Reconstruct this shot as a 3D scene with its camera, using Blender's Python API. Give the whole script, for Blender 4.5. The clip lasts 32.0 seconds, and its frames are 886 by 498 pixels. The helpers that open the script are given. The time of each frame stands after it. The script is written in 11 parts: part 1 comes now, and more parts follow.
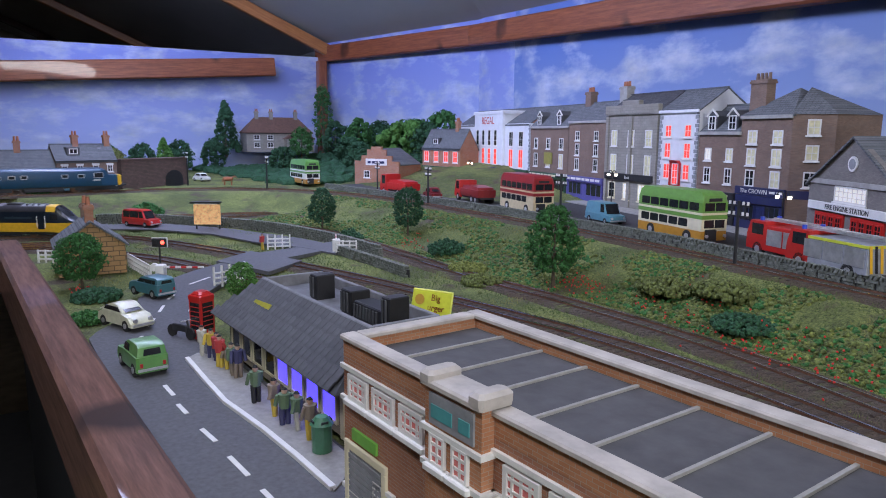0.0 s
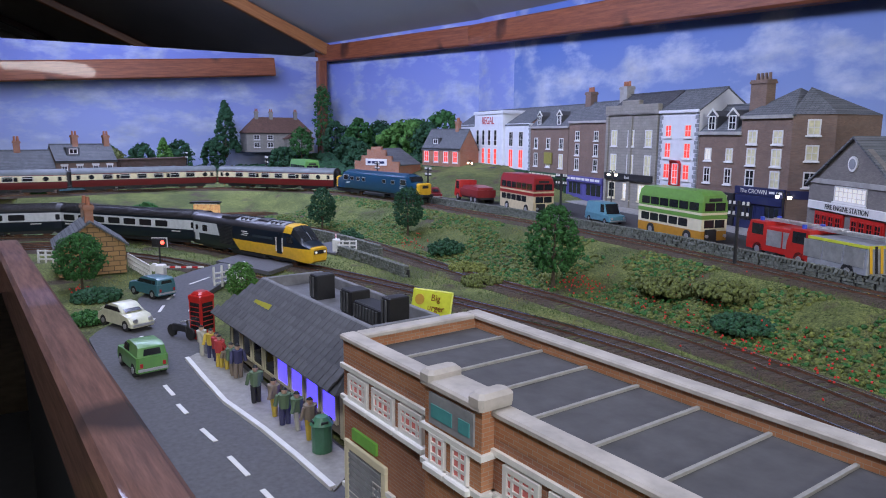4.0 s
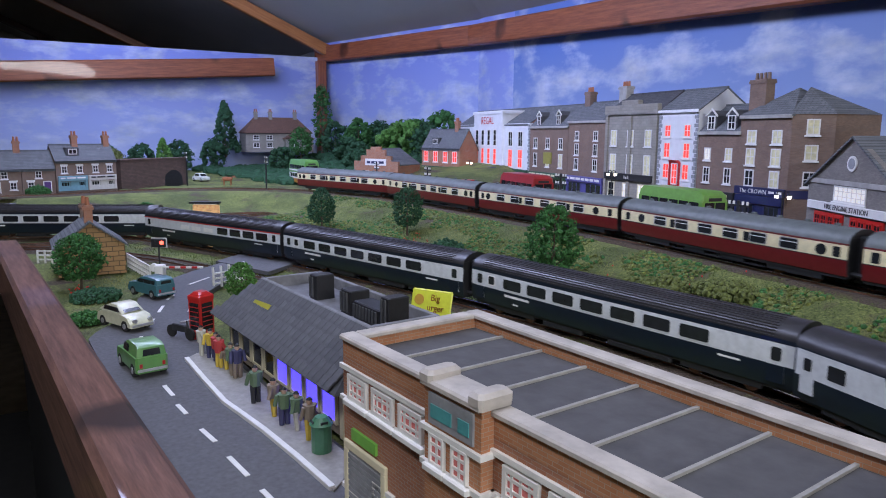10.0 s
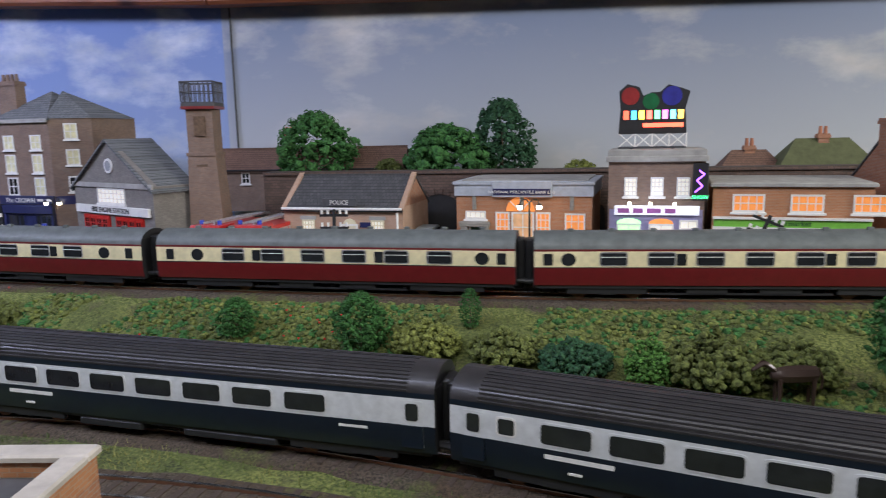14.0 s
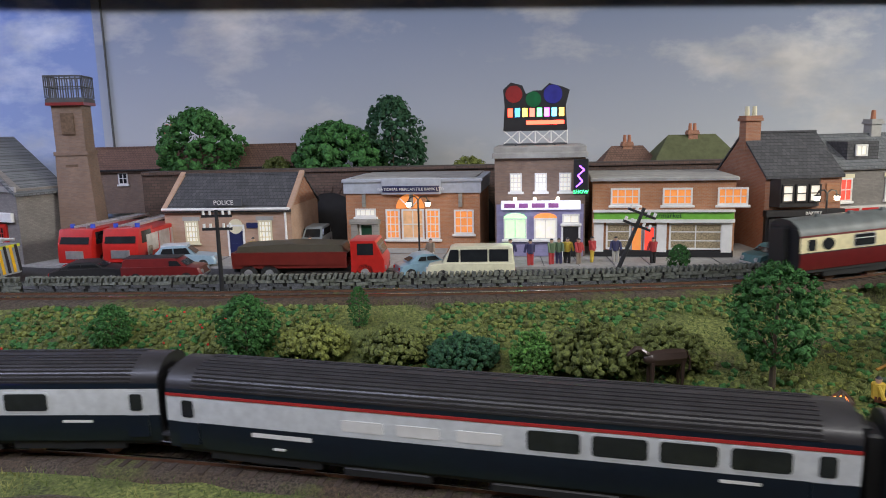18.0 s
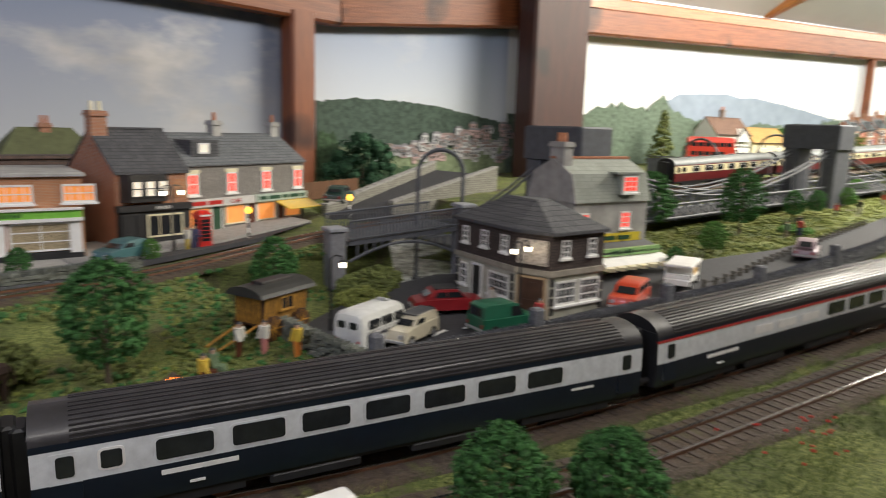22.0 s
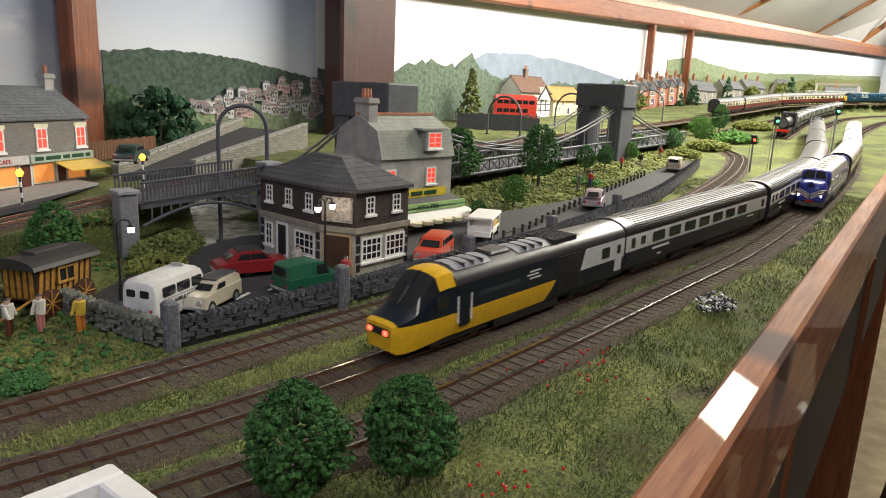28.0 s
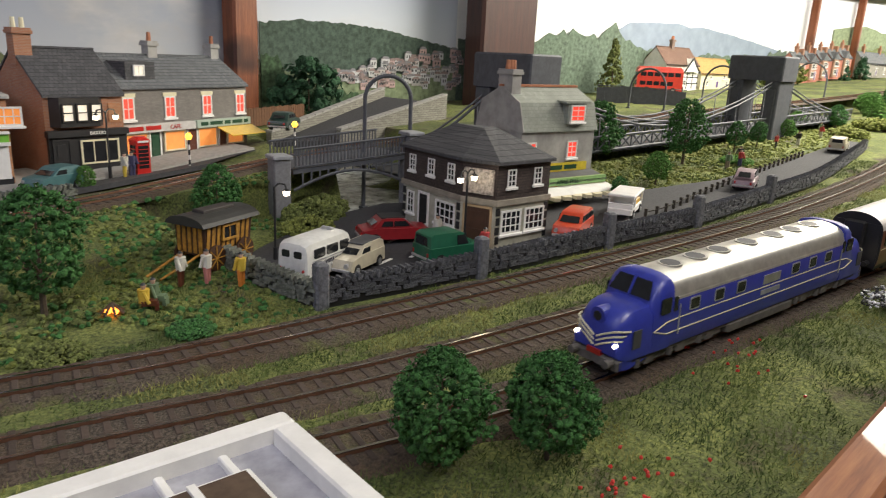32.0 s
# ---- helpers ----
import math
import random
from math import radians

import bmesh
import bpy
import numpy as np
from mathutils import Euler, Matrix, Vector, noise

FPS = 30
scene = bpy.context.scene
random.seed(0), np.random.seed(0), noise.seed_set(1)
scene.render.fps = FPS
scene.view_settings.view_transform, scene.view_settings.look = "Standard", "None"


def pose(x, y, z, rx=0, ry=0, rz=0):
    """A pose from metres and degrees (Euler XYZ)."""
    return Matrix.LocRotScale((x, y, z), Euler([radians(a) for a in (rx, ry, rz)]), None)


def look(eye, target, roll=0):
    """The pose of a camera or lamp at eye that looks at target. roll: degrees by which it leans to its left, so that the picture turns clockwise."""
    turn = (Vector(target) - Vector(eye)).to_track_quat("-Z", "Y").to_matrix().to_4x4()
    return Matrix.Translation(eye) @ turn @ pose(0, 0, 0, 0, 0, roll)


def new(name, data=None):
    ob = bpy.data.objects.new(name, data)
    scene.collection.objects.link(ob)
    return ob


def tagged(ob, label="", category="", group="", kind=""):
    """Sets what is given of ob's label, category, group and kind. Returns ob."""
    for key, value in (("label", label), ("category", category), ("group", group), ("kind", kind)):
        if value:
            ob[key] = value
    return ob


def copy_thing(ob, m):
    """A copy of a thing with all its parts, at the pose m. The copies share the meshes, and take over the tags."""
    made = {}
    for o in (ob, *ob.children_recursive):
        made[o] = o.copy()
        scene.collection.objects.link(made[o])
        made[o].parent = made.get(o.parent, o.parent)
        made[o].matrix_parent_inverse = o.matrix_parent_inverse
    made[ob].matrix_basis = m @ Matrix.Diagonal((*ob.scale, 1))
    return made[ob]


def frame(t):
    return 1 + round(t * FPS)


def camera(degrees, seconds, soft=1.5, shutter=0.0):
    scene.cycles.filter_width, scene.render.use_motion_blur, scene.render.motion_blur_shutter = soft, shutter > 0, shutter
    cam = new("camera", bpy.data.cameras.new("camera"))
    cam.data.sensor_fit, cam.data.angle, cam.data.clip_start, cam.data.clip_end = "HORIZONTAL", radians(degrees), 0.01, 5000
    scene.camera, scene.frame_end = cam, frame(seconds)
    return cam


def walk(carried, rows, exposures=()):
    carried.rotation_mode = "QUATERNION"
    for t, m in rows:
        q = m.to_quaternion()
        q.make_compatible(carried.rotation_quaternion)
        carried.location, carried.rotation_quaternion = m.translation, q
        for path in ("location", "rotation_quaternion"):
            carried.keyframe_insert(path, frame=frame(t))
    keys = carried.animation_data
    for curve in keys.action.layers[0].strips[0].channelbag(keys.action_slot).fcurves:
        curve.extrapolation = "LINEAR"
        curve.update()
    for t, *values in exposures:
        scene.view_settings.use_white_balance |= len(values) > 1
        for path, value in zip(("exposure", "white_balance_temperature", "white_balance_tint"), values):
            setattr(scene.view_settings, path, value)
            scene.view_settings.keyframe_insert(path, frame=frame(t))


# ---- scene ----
S = 1 / 76.2          # 4 mm scale: one real metre in the modelled world
EYE_Z = 0.138         # lens above the lower rails
UP = 0.03             # upper line and street above the lower line

# ---- camera ----
# seconds, heading, pitch, lean of the tripod head
PATH = [
    (0, 60.73, -9.34, 0.4),
    (10, 60.69, -9.34, 0.36),
    (10.5, 56.97, -9.15, -0.02),
    (11, 50.33, -9.15, -0.07),
    (11.5, 43.26, -9.11, -0.23),
    (12, 30.57, -9.07, -0.54),
    (12.5, 23.95, -9.08, -0.82),
    (13, 17.69, -9.19, -1.03),
    (13.5, 12.66, -9.35, -1.09),
    (14, 8.39, -9.45, -1.22),
    (14.5, 4.61, -9.56, -1.27),
    (15, 1.27, -9.65, -1.3),
    (15.5, -0.18, -9.72, -1.28),
    (17.5, -0.07, -9.86, -1.31),
    (19, 0.12, -9.85, -1.32),
    (19.5, 0.12, -9.85, -1.32),
    (20, -0.56, -9.81, -1.55),
    (20.5, -9.48, -10, -1.13),
    (21, -23.24, -10.18, -0.48),
    (21.5, -34.56, -10.12, 1.18),
    (22, -46.77, -9.94, 1.84),
    (22.5, -57.7, -9.62, 2.18),
    (23, -62.07, -9.43, 2.12),
    (23.5, -60.64, -9.16, 1.77),
    (24, -59.77, -9.15, 1.4),
    (24.5, -60.07, -9.11, 1.46),
    (25, -60.58, -9.08, 1.8),
    (25.5, -60.97, -9.52, 2.02),
    (26, -61.43, -10.9, 2.22),
    (26.5, -61.71, -13.53, 2.33),
    (28.5, -61.39, -12.59, 2.66),
    (29, -60.91, -12.67, 2.73),
    (29.5, -60.36, -12.77, 2.72),
    (30, -59, -12.84, 2.59),
    (30.5, -57.34, -13.01, 2.67),
    (31, -55.34, -13.34, 2.75),
    (31.5, -53.54, -14.13, 2.91),
    (32, -51.08, -15.6, 2.85)]


def turn(yaw, pitch, lean):
    return pose(0, 0, 0, 90 + pitch, 0, yaw) @ pose(0, 0, 0, 0, 0, lean)


def stand(yaw, pitch, lean):
    a = radians(yaw)
    eye = Matrix.Translation((-0.05 * math.sin(a), 0.05 * math.cos(a) - 0.05, EYE_Z))
    return eye @ turn(yaw, pitch, lean)


cam = camera(64.97, 32.0, soft=1.0, shutter=0.4)
walk(cam, [(t, stand(*a)) for t, *a in PATH],
     exposures=[(0, -0.1, 5600, 14), (10, -0.1, 5600, 14), (13.5, 0.05, 6000, 10), (20, 0.05, 6100, 10), (22.5, 0.0, 6500, 10), (32, 0.0, 6500, 10)])

# ---- world and light ----
world = bpy.data.worlds.new("shed_dark")
scene.world = world
world.use_nodes = True
world.node_tree.nodes["Background"].inputs[0].default_value = (0.5, 0.52, 0.6, 1)
world.node_tree.nodes["Background"].inputs[1].default_value = 0.028


def area_lamp(name, x, y, z, sx, sy, watts, colour, target):
    d = bpy.data.lights.new(name, "AREA")
    d.shape, d.size, d.size_y, d.energy, d.color = "RECTANGLE", sx, sy, watts, colour
    ob = new(name, d)
    ob.matrix_basis = look((x, y, z), target)
    return ob


area_lamp("strip_light_west", -1.45, 0.08, 0.66, 1.2, 0.1, 10.4, (0.7, 0.72, 1.0), (-1.6, 0.6, 0.0))
area_lamp("strip_light_left", -0.75, -0.02, 0.70, 1.1, 0.1, 4.6, (0.75, 0.78, 1.0), (-0.8, 0.5, 0.0))
area_lamp("strip_light_middle", 0.1, -0.3, 0.74, 0.9, 0.12, 4.5, (1.0, 0.94, 0.87), (0.0, 0.5, 0))
area_lamp("strip_light_right", 1.45, 0.08, 0.60, 0.8, 0.12, 12.0, (1.0, 0.93, 0.8), (1.1, 0.5, 0))
area_lamp("strip_light_end", 5.2, -0.75, 0.78, 2.4, 0.12, 34, (1.0, 0.95, 0.83), (5.2, -0.2, 0.1))
area_lamp("strip_light_far", 2.6, -0.3, 0.76, 2.4, 0.12, 38, (1.0, 0.95, 0.83), (2.6, 0.2, 0.1))


def spot(name, p, watts, colour, r=0.006):
    d = bpy.data.lights.new(name, "POINT")
    d.energy, d.color, d.shadow_soft_size = watts, colour, r
    new(name, d).location = p


spot("club_flood_bulb", (0.075, 0.545, 0.085), 0.015, (0.75, 0.78, 1.0))
spot("bank_street_bulb", (-0.012, 0.548, 0.080), 0.012, (1.0, 0.55, 0.2))
spot("cafe_street_bulb", (0.30, 0.525, 0.083), 0.010, (1.0, 0.75, 0.45))
spot("pub_street_bulb", (0.409, 0.248, 0.062), 0.006, (1.0, 0.85, 0.6))

# ---- materials ----


def _mixcol(nt, fac, a, b):
    n = nt.nodes.new("ShaderNodeMix")
    n.data_type = "RGBA"
    nt.links.new(fac, n.inputs[0])
    for i, v in ((6, a), (7, b)):
        if isinstance(v, tuple):
            n.inputs[i].default_value = (*v[:3], 1)
        else:
            nt.links.new(v, n.inputs[i])
    return n.outputs[2]


def _noise(nt, co, scale, detail=3, rough=0.6):
    n = nt.nodes.new("ShaderNodeTexNoise")
    n.inputs["Scale"].default_value, n.inputs["Detail"].default_value, n.inputs["Roughness"].default_value = scale, detail, rough
    nt.links.new(co, n.inputs["Vector"])
    return n.outputs[0]


def _ramp(nt, v, a, b):
    n = nt.nodes.new("ShaderNodeMapRange")
    n.inputs[1].default_value, n.inputs[2].default_value = a, b
    nt.links.new(v, n.inputs[0])
    return n.outputs[0]


def _bump(nt, height, strength, dist, bsdf):
    b = nt.nodes.new("ShaderNodeBump")
    b.inputs["Strength"].default_value, b.inputs["Distance"].default_value = strength, dist
    nt.links.new(height, b.inputs["Height"])
    nt.links.new(b.outputs[0], bsdf.inputs["Normal"])


def mat(name, col, rough=0.6, metal=0.0, dark=0.75, light=1.2, scale=150.0, bump=0.25, emit=0.0, coat=0.0, alpha=None, rand=0.0):
    """Painted or natural surface: two scales of mottling and a fine relief."""
    m = bpy.data.materials.new(name)
    m.use_nodes = True
    nt = m.node_tree
    p = nt.nodes["Principled BSDF"]
    co = nt.nodes.new("ShaderNodeTexCoord").outputs["Object"]
    c1, c2 = tuple(min(1, c * dark) for c in col), tuple(min(1, c * light) for c in col)
    fine = _ramp(nt, _noise(nt, co, scale, 4), 0.3, 0.7)
    wide = _ramp(nt, _noise(nt, co, scale / 7), 0.35, 0.65)
    out = _mixcol(nt, fine, c1, c2)
    dirt = nt.nodes.new("ShaderNodeMath")
    dirt.operation = "MULTIPLY"
    nt.links.new(wide, dirt.inputs[0])
    dirt.inputs[1].default_value = 0.115
    out = _mixcol(nt, dirt.outputs[0], out, c1)
    if rand:
        inf = nt.nodes.new("ShaderNodeObjectInfo")
        mul = nt.nodes.new("ShaderNodeMath")
        mul.operation = "MULTIPLY"
        nt.links.new(inf.outputs["Random"], mul.inputs[0])
        mul.inputs[1].default_value = rand
        out = _mixcol(nt, mul.outputs[0], out, tuple(c * 0.4 for c in col))
    nt.links.new(out, p.inputs["Base Color"])
    p.inputs["Roughness"].default_value, p.inputs["Metallic"].default_value = rough, metal
    p.inputs["Coat Weight"].default_value = coat
    if emit:
        p.inputs["Emission Color"].default_value = (*col, 1)
        p.inputs["Emission Strength"].default_value = emit
    if bump:
        _bump(nt, fine, bump, 0.0004, p)
    return m


def wall_coords(nt, sx, sz):
    """Object coordinates laid on whichever upright face is met: along it, and up."""
    tc = nt.nodes.new("ShaderNodeTexCoord")
    sep, sn = nt.nodes.new("ShaderNodeSeparateXYZ"), nt.nodes.new("ShaderNodeSeparateXYZ")
    nt.links.new(tc.outputs["Object"], sep.inputs[0])
    nt.links.new(tc.outputs["Normal"], sn.inputs[0])
    ab = nt.nodes.new("ShaderNodeMath")
    ab.operation = "ABSOLUTE"
    nt.links.new(sn.outputs[0], ab.inputs[0])
    gt = nt.nodes.new("ShaderNodeMath")
    gt.operation, gt.inputs[1].default_value = "GREATER_THAN", 0.7
    nt.links.new(ab.outputs[0], gt.inputs[0])
    mx = nt.nodes.new("ShaderNodeMix")
    nt.links.new(gt.outputs[0], mx.inputs[0])
    nt.links.new(sep.outputs[0], mx.inputs[2])
    nt.links.new(sep.outputs[1], mx.inputs[3])
    cb = nt.nodes.new("ShaderNodeCombineXYZ")
    nt.links.new(mx.outputs[0], cb.inputs[0])
    nt.links.new(sep.outputs[2], cb.inputs[1])
    return cb.outputs[0], tc.outputs["Object"]


def brick_mat(name, a, b, mortar, w=0.0033, h=0.00115, gap=0.09, bump=0.5, offset=0.5, rough=0.85):
    """Embossed courses: bricks, blocks or slates of the model's size."""
    m = bpy.data.materials.new(name)
    m.use_nodes = True
    nt = m.node_tree
    p = nt.nodes["Principled BSDF"]
    co, ob = wall_coords(nt, 1, 1)
    br = nt.nodes.new("ShaderNodeTexBrick")
    br.offset = offset
    for key, v in (("Scale", 1.0), ("Brick Width", w), ("Row Height", h), ("Mortar Size", h * gap), ("Mortar Smooth", 0.3), ("Bias", 0.0)):
        br.inputs[key].default_value = v
    br.inputs["Color1"].default_value, br.inputs["Color2"].default_value, br.inputs["Mortar"].default_value = (*a, 1), (*b, 1), (*mortar, 1)
    nt.links.new(co, br.inputs["Vector"])
    st = _ramp(nt, _noise(nt, ob, 60, 4), 0.35, 0.75)
    mm = nt.nodes.new("ShaderNodeMath")
    mm.operation, mm.inputs[1].default_value = "MULTIPLY", 0.4
    nt.links.new(st, mm.inputs[0])
    out = _mixcol(nt, mm.outputs[0], br.outputs["Color"], tuple(c * 0.55 for c in a))
    nt.links.new(out, p.inputs["Base Color"])
    p.inputs["Roughness"].default_value = rough
    inv = nt.nodes.new("ShaderNodeMath")
    inv.operation, inv.inputs[0].default_value = "SUBTRACT", 1.0
    nt.links.new(br.outputs["Fac"], inv.inputs[1])
    _bump(nt, inv.outputs[0], bump, 0.0003, p)
    return m


def wood_mat(name, a, b, scale=14.0, rough=0.35):
    m = bpy.data.materials.new(name)
    m.use_nodes = True
    nt = m.node_tree
    p = nt.nodes["Principled BSDF"]
    co = nt.nodes.new("ShaderNodeTexCoord").outputs["Object"]
    mp = nt.nodes.new("ShaderNodeMapping")
    mp.inputs["Scale"].default_value = (1.2, 16, 16)
    nt.links.new(co, mp.inputs[0])
    g = _ramp(nt, _noise(nt, mp.outputs[0], scale, 5, 0.7), 0.35, 0.68)
    k = _ramp(nt, _noise(nt, co, 9, 2), 0.62, 0.72)
    out = _mixcol(nt, k, _mixcol(nt, g, a, b), tuple(c * 0.35 for c in a))
    nt.links.new(out, p.inputs["Base Color"])
    p.inputs["Roughness"].default_value = rough
    p.inputs["Coat Weight"].default_value = 0.25
    _bump(nt, g, 0.2, 0.0008, p)
    return m


def sky_board_mat(name, low, high, cloud, z0, z1, cover, scale, soft):
    """Printed sky paper on the wall: a graded blue with cloud."""
    m = bpy.data.materials.new(name)
    m.use_nodes = True
    nt = m.node_tree
    p = nt.nodes["Principled BSDF"]
    tc = nt.nodes.new("ShaderNodeTexCoord").outputs["Object"]
    sep = nt.nodes.new("ShaderNodeSeparateXYZ")
    nt.links.new(tc, sep.inputs[0])
    g = _ramp(nt, sep.outputs[2], z0, z1)
    base = _mixcol(nt, g, low, high)
    mp = nt.nodes.new("ShaderNodeMapping")
    mp.inputs["Scale"].default_value = (1, 1, 2.1)
    nt.links.new(tc, mp.inputs[0])
    c = _ramp(nt, _noise(nt, mp.outputs[0], scale, 8, 0.6), cover, cover + soft)
    shade = _mixcol(nt, _ramp(nt, _noise(nt, mp.outputs[0], scale * 1.7, 4), 0.35, 0.7), tuple(v * 0.62 for v in cloud), cloud)
    nt.links.new(_mixcol(nt, c, base, shade), p.inputs["Base Color"])
    p.inputs["Roughness"].default_value = 0.55
    return m


def ballast_mat():
    m = bpy.data.materials.new("ballast")
    m.use_nodes = True
    nt = m.node_tree
    p = nt.nodes["Principled BSDF"]
    co = nt.nodes.new("ShaderNodeTexCoord").outputs["Object"]
    stone = _mixcol(nt, _ramp(nt, _noise(nt, co, 900, 4), 0.36, 0.64), (0.024, 0.019, 0.014), (0.135, 0.106, 0.08))
    rust = _mixcol(nt, _ramp(nt, _noise(nt, co, 700, 3), 0.35, 0.65), (0.034, 0.024, 0.014), (0.112, 0.075, 0.047))
    moss = _mixcol(nt, _ramp(nt, _noise(nt, co, 800, 3), 0.35, 0.65), (0.04, 0.045, 0.014), (0.15, 0.16, 0.05))
    a = _mixcol(nt, _ramp(nt, _noise(nt, co, 16, 4), 0.4, 0.6), stone, rust)
    nt.links.new(_mixcol(nt, _ramp(nt, _noise(nt, co, 30, 5), 0.54, 0.66), a, moss), p.inputs["Base Color"])
    p.inputs["Roughness"].default_value = 0.95
    _bump(nt, _noise(nt, co, 900, 4), 1.0, 0.0012, p)
    return m


BALLAST = ballast_mat()
ASPHALT = mat("asphalt", (0.115, 0.115, 0.125), 0.9, dark=0.8, light=1.15, scale=400, bump=0.3)
ASPHALT_DARK = mat("dark_asphalt", (0.045, 0.045, 0.05), 0.85, dark=0.8, light=1.2, scale=400, bump=0.3)
PAVING = mat("paving", (0.34, 0.33, 0.31), 0.9, dark=0.8, light=1.1, scale=250)
EARTH = mat("earth", (0.13, 0.085, 0.055), 0.95, dark=0.6, light=1.4, scale=300, bump=0.8)
RAIL = mat("rail_steel", (0.2, 0.1, 0.06), 0.5, 0.5, scale=200, bump=0.1)
RAILTOP = mat("rail_head", (0.65, 0.62, 0.6), 0.18, 1.0, scale=200, bump=0)
SLEEPER = mat("sleeper", (0.08, 0.056, 0.043), 0.9, scale=500, rand=0.7)
WHITE = mat("white_paint", (0.78, 0.77, 0.74), 0.5, dark=0.88, light=1.04, bump=0.1)
CREAM = mat("cream_paint", (0.72, 0.66, 0.46), 0.5, dark=0.9, light=1.05, bump=0.1)
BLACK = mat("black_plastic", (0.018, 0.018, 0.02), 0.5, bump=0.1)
DKGREY = mat("dark_grey", (0.07, 0.072, 0.078), 0.6)
GREY = mat("grey_paint", (0.28, 0.29, 0.31), 0.6)
IRON = mat("girder_grey", (0.085, 0.09, 0.105), 0.6, dark=0.8)
GLASS = mat("dark_glazing", (0.02, 0.022, 0.025), 0.08, bump=0)
SILVER = mat("bright_metal", (0.62, 0.62, 0.63), 0.3, 0.7, bump=0.05)
LITRED = mat("lit_curtain", (0.95, 0.055, 0.03), 0.6, emit=0.95, bump=0)
LITORANGE = mat("lit_warm_pane", (0.8, 0.27, 0.06), 0.6, emit=0.55, bump=0)
LITWHITE = mat("lit_white_pane", (0.8, 0.74, 0.62), 0.5, emit=0.5, bump=0)
LITBLUE = mat("lit_blue_pane", (0.12, 0.08, 1.0), 0.5, emit=1.6, bump=0)
LITGREEN = mat("lit_green_pane", (0.45, 1.0, 0.35), 0.5, emit=1.2, bump=0)
LAMPGLOW = mat("lamp_globe", (1.0, 0.85, 0.62), 0.4, emit=7, bump=0)
BEACON = mat("orange_globe", (1.0, 0.5, 0.05), 0.4, emit=3.0, bump=0)
REDGLOW = mat("red_signal_lens", (1.0, 0.06, 0.03), 0.4, emit=7, bump=0)
GREENGLOW = mat("green_signal_lens", (0.1, 1.0, 0.35), 0.4, emit=6, bump=0)
BLIND = mat("cream_blind", (0.72, 0.68, 0.42), 0.7, bump=0.05)
SLATE = brick_mat("roof_slates", (0.13, 0.14, 0.15), (0.19, 0.2, 0.21), (0.06, 0.06, 0.065), 0.0036, 0.0026, 0.08, 0.7)
SLATE_DK = brick_mat("dark_slates", (0.065, 0.066, 0.072), (0.1, 0.1, 0.108), (0.03, 0.03, 0.033), 0.0036, 0.0026, 0.08, 0.7)
BRICK = brick_mat("red_brick", (0.35, 0.15, 0.085), (0.42, 0.2, 0.11), (0.36, 0.3, 0.25))
BRICK_OR = brick_mat("orange_brick", (0.44, 0.19, 0.085), (0.5, 0.24, 0.12), (0.42, 0.32, 0.24))
BRICK_BR = brick_mat("brown_brick", (0.2, 0.135, 0.105), (0.26, 0.175, 0.13), (0.2, 0.17, 0.15))
BRICK_PK = brick_mat("pale_brick", (0.46, 0.29, 0.2), (0.52, 0.34, 0.24), (0.45, 0.36, 0.28))
BRICK_DK = brick_mat("sooty_brick", (0.1, 0.068, 0.055), (0.15, 0.095, 0.075), (0.055, 0.045, 0.04), 0.006, 0.0028)
BRICK_GR = brick_mat("grey_brick", (0.2, 0.185, 0.17), (0.26, 0.24, 0.22), (0.16, 0.15, 0.14))
STONE = brick_mat("honey_stone", (0.42, 0.25, 0.1), (0.3, 0.19, 0.085), (0.12, 0.08, 0.045), 0.011, 0.005, 0.1, 0.9)
STONE_GR = brick_mat("ashlar_stone", (0.28, 0.265, 0.23), (0.33, 0.31, 0.27), (0.2, 0.19, 0.17), 0.01, 0.004, 0.05)
TILE_RED = brick_mat("brown_tiles", (0.16, 0.09, 0.065), (0.21, 0.12, 0.085), (0.07, 0.045, 0.035), 0.003, 0.0024, 0.08, 0.7)
TILEHUNG = brick_mat("hung_tiles", (0.055, 0.04, 0.036), (0.085, 0.062, 0.055), (0.025, 0.02, 0.018), 0.0026, 0.002, 0.1, 0.7)
DRYSTONE = mat("drystone", (0.15, 0.155, 0.17), 0.9, dark=0.45, light=1.6, scale=350, bump=0.9, rand=0.5)
WALLSTONE_G = mat("mossy_drystone", (0.15, 0.16, 0.135), 0.9, dark=0.45, light=1.5, scale=350, bump=0.9)
TIMBER = wood_mat("stained_timber", (0.16, 0.043, 0.016), (0.30, 0.095, 0.034), rough=0.5)
TIMBER_DK = wood_mat("dark_timber", (0.026, 0.006, 0.004), (0.06, 0.014, 0.008), rough=0.6)
TIMBER_EDGE = wood_mat("edging_timber", (0.17, 0.048, 0.016), (0.38, 0.145, 0.052), rough=0.75)
TIMBER_ROUGH = wood_mat("weathered_timber", (0.09, 0.038, 0.024), (0.21, 0.1, 0.065), rough=0.85)
CEIL = mat("ceiling_board", (0.42, 0.42, 0.41), 0.9, dark=0.93, light=1.05, scale=4, bump=0.02)
TRUNK = mat("bark", (0.10, 0.075, 0.05), 0.95, scale=500, bump=0.6)


def leaf(name, col):
    return mat(name, col, 0.9, dark=0.3, light=2.0, scale=420, bump=1.0)


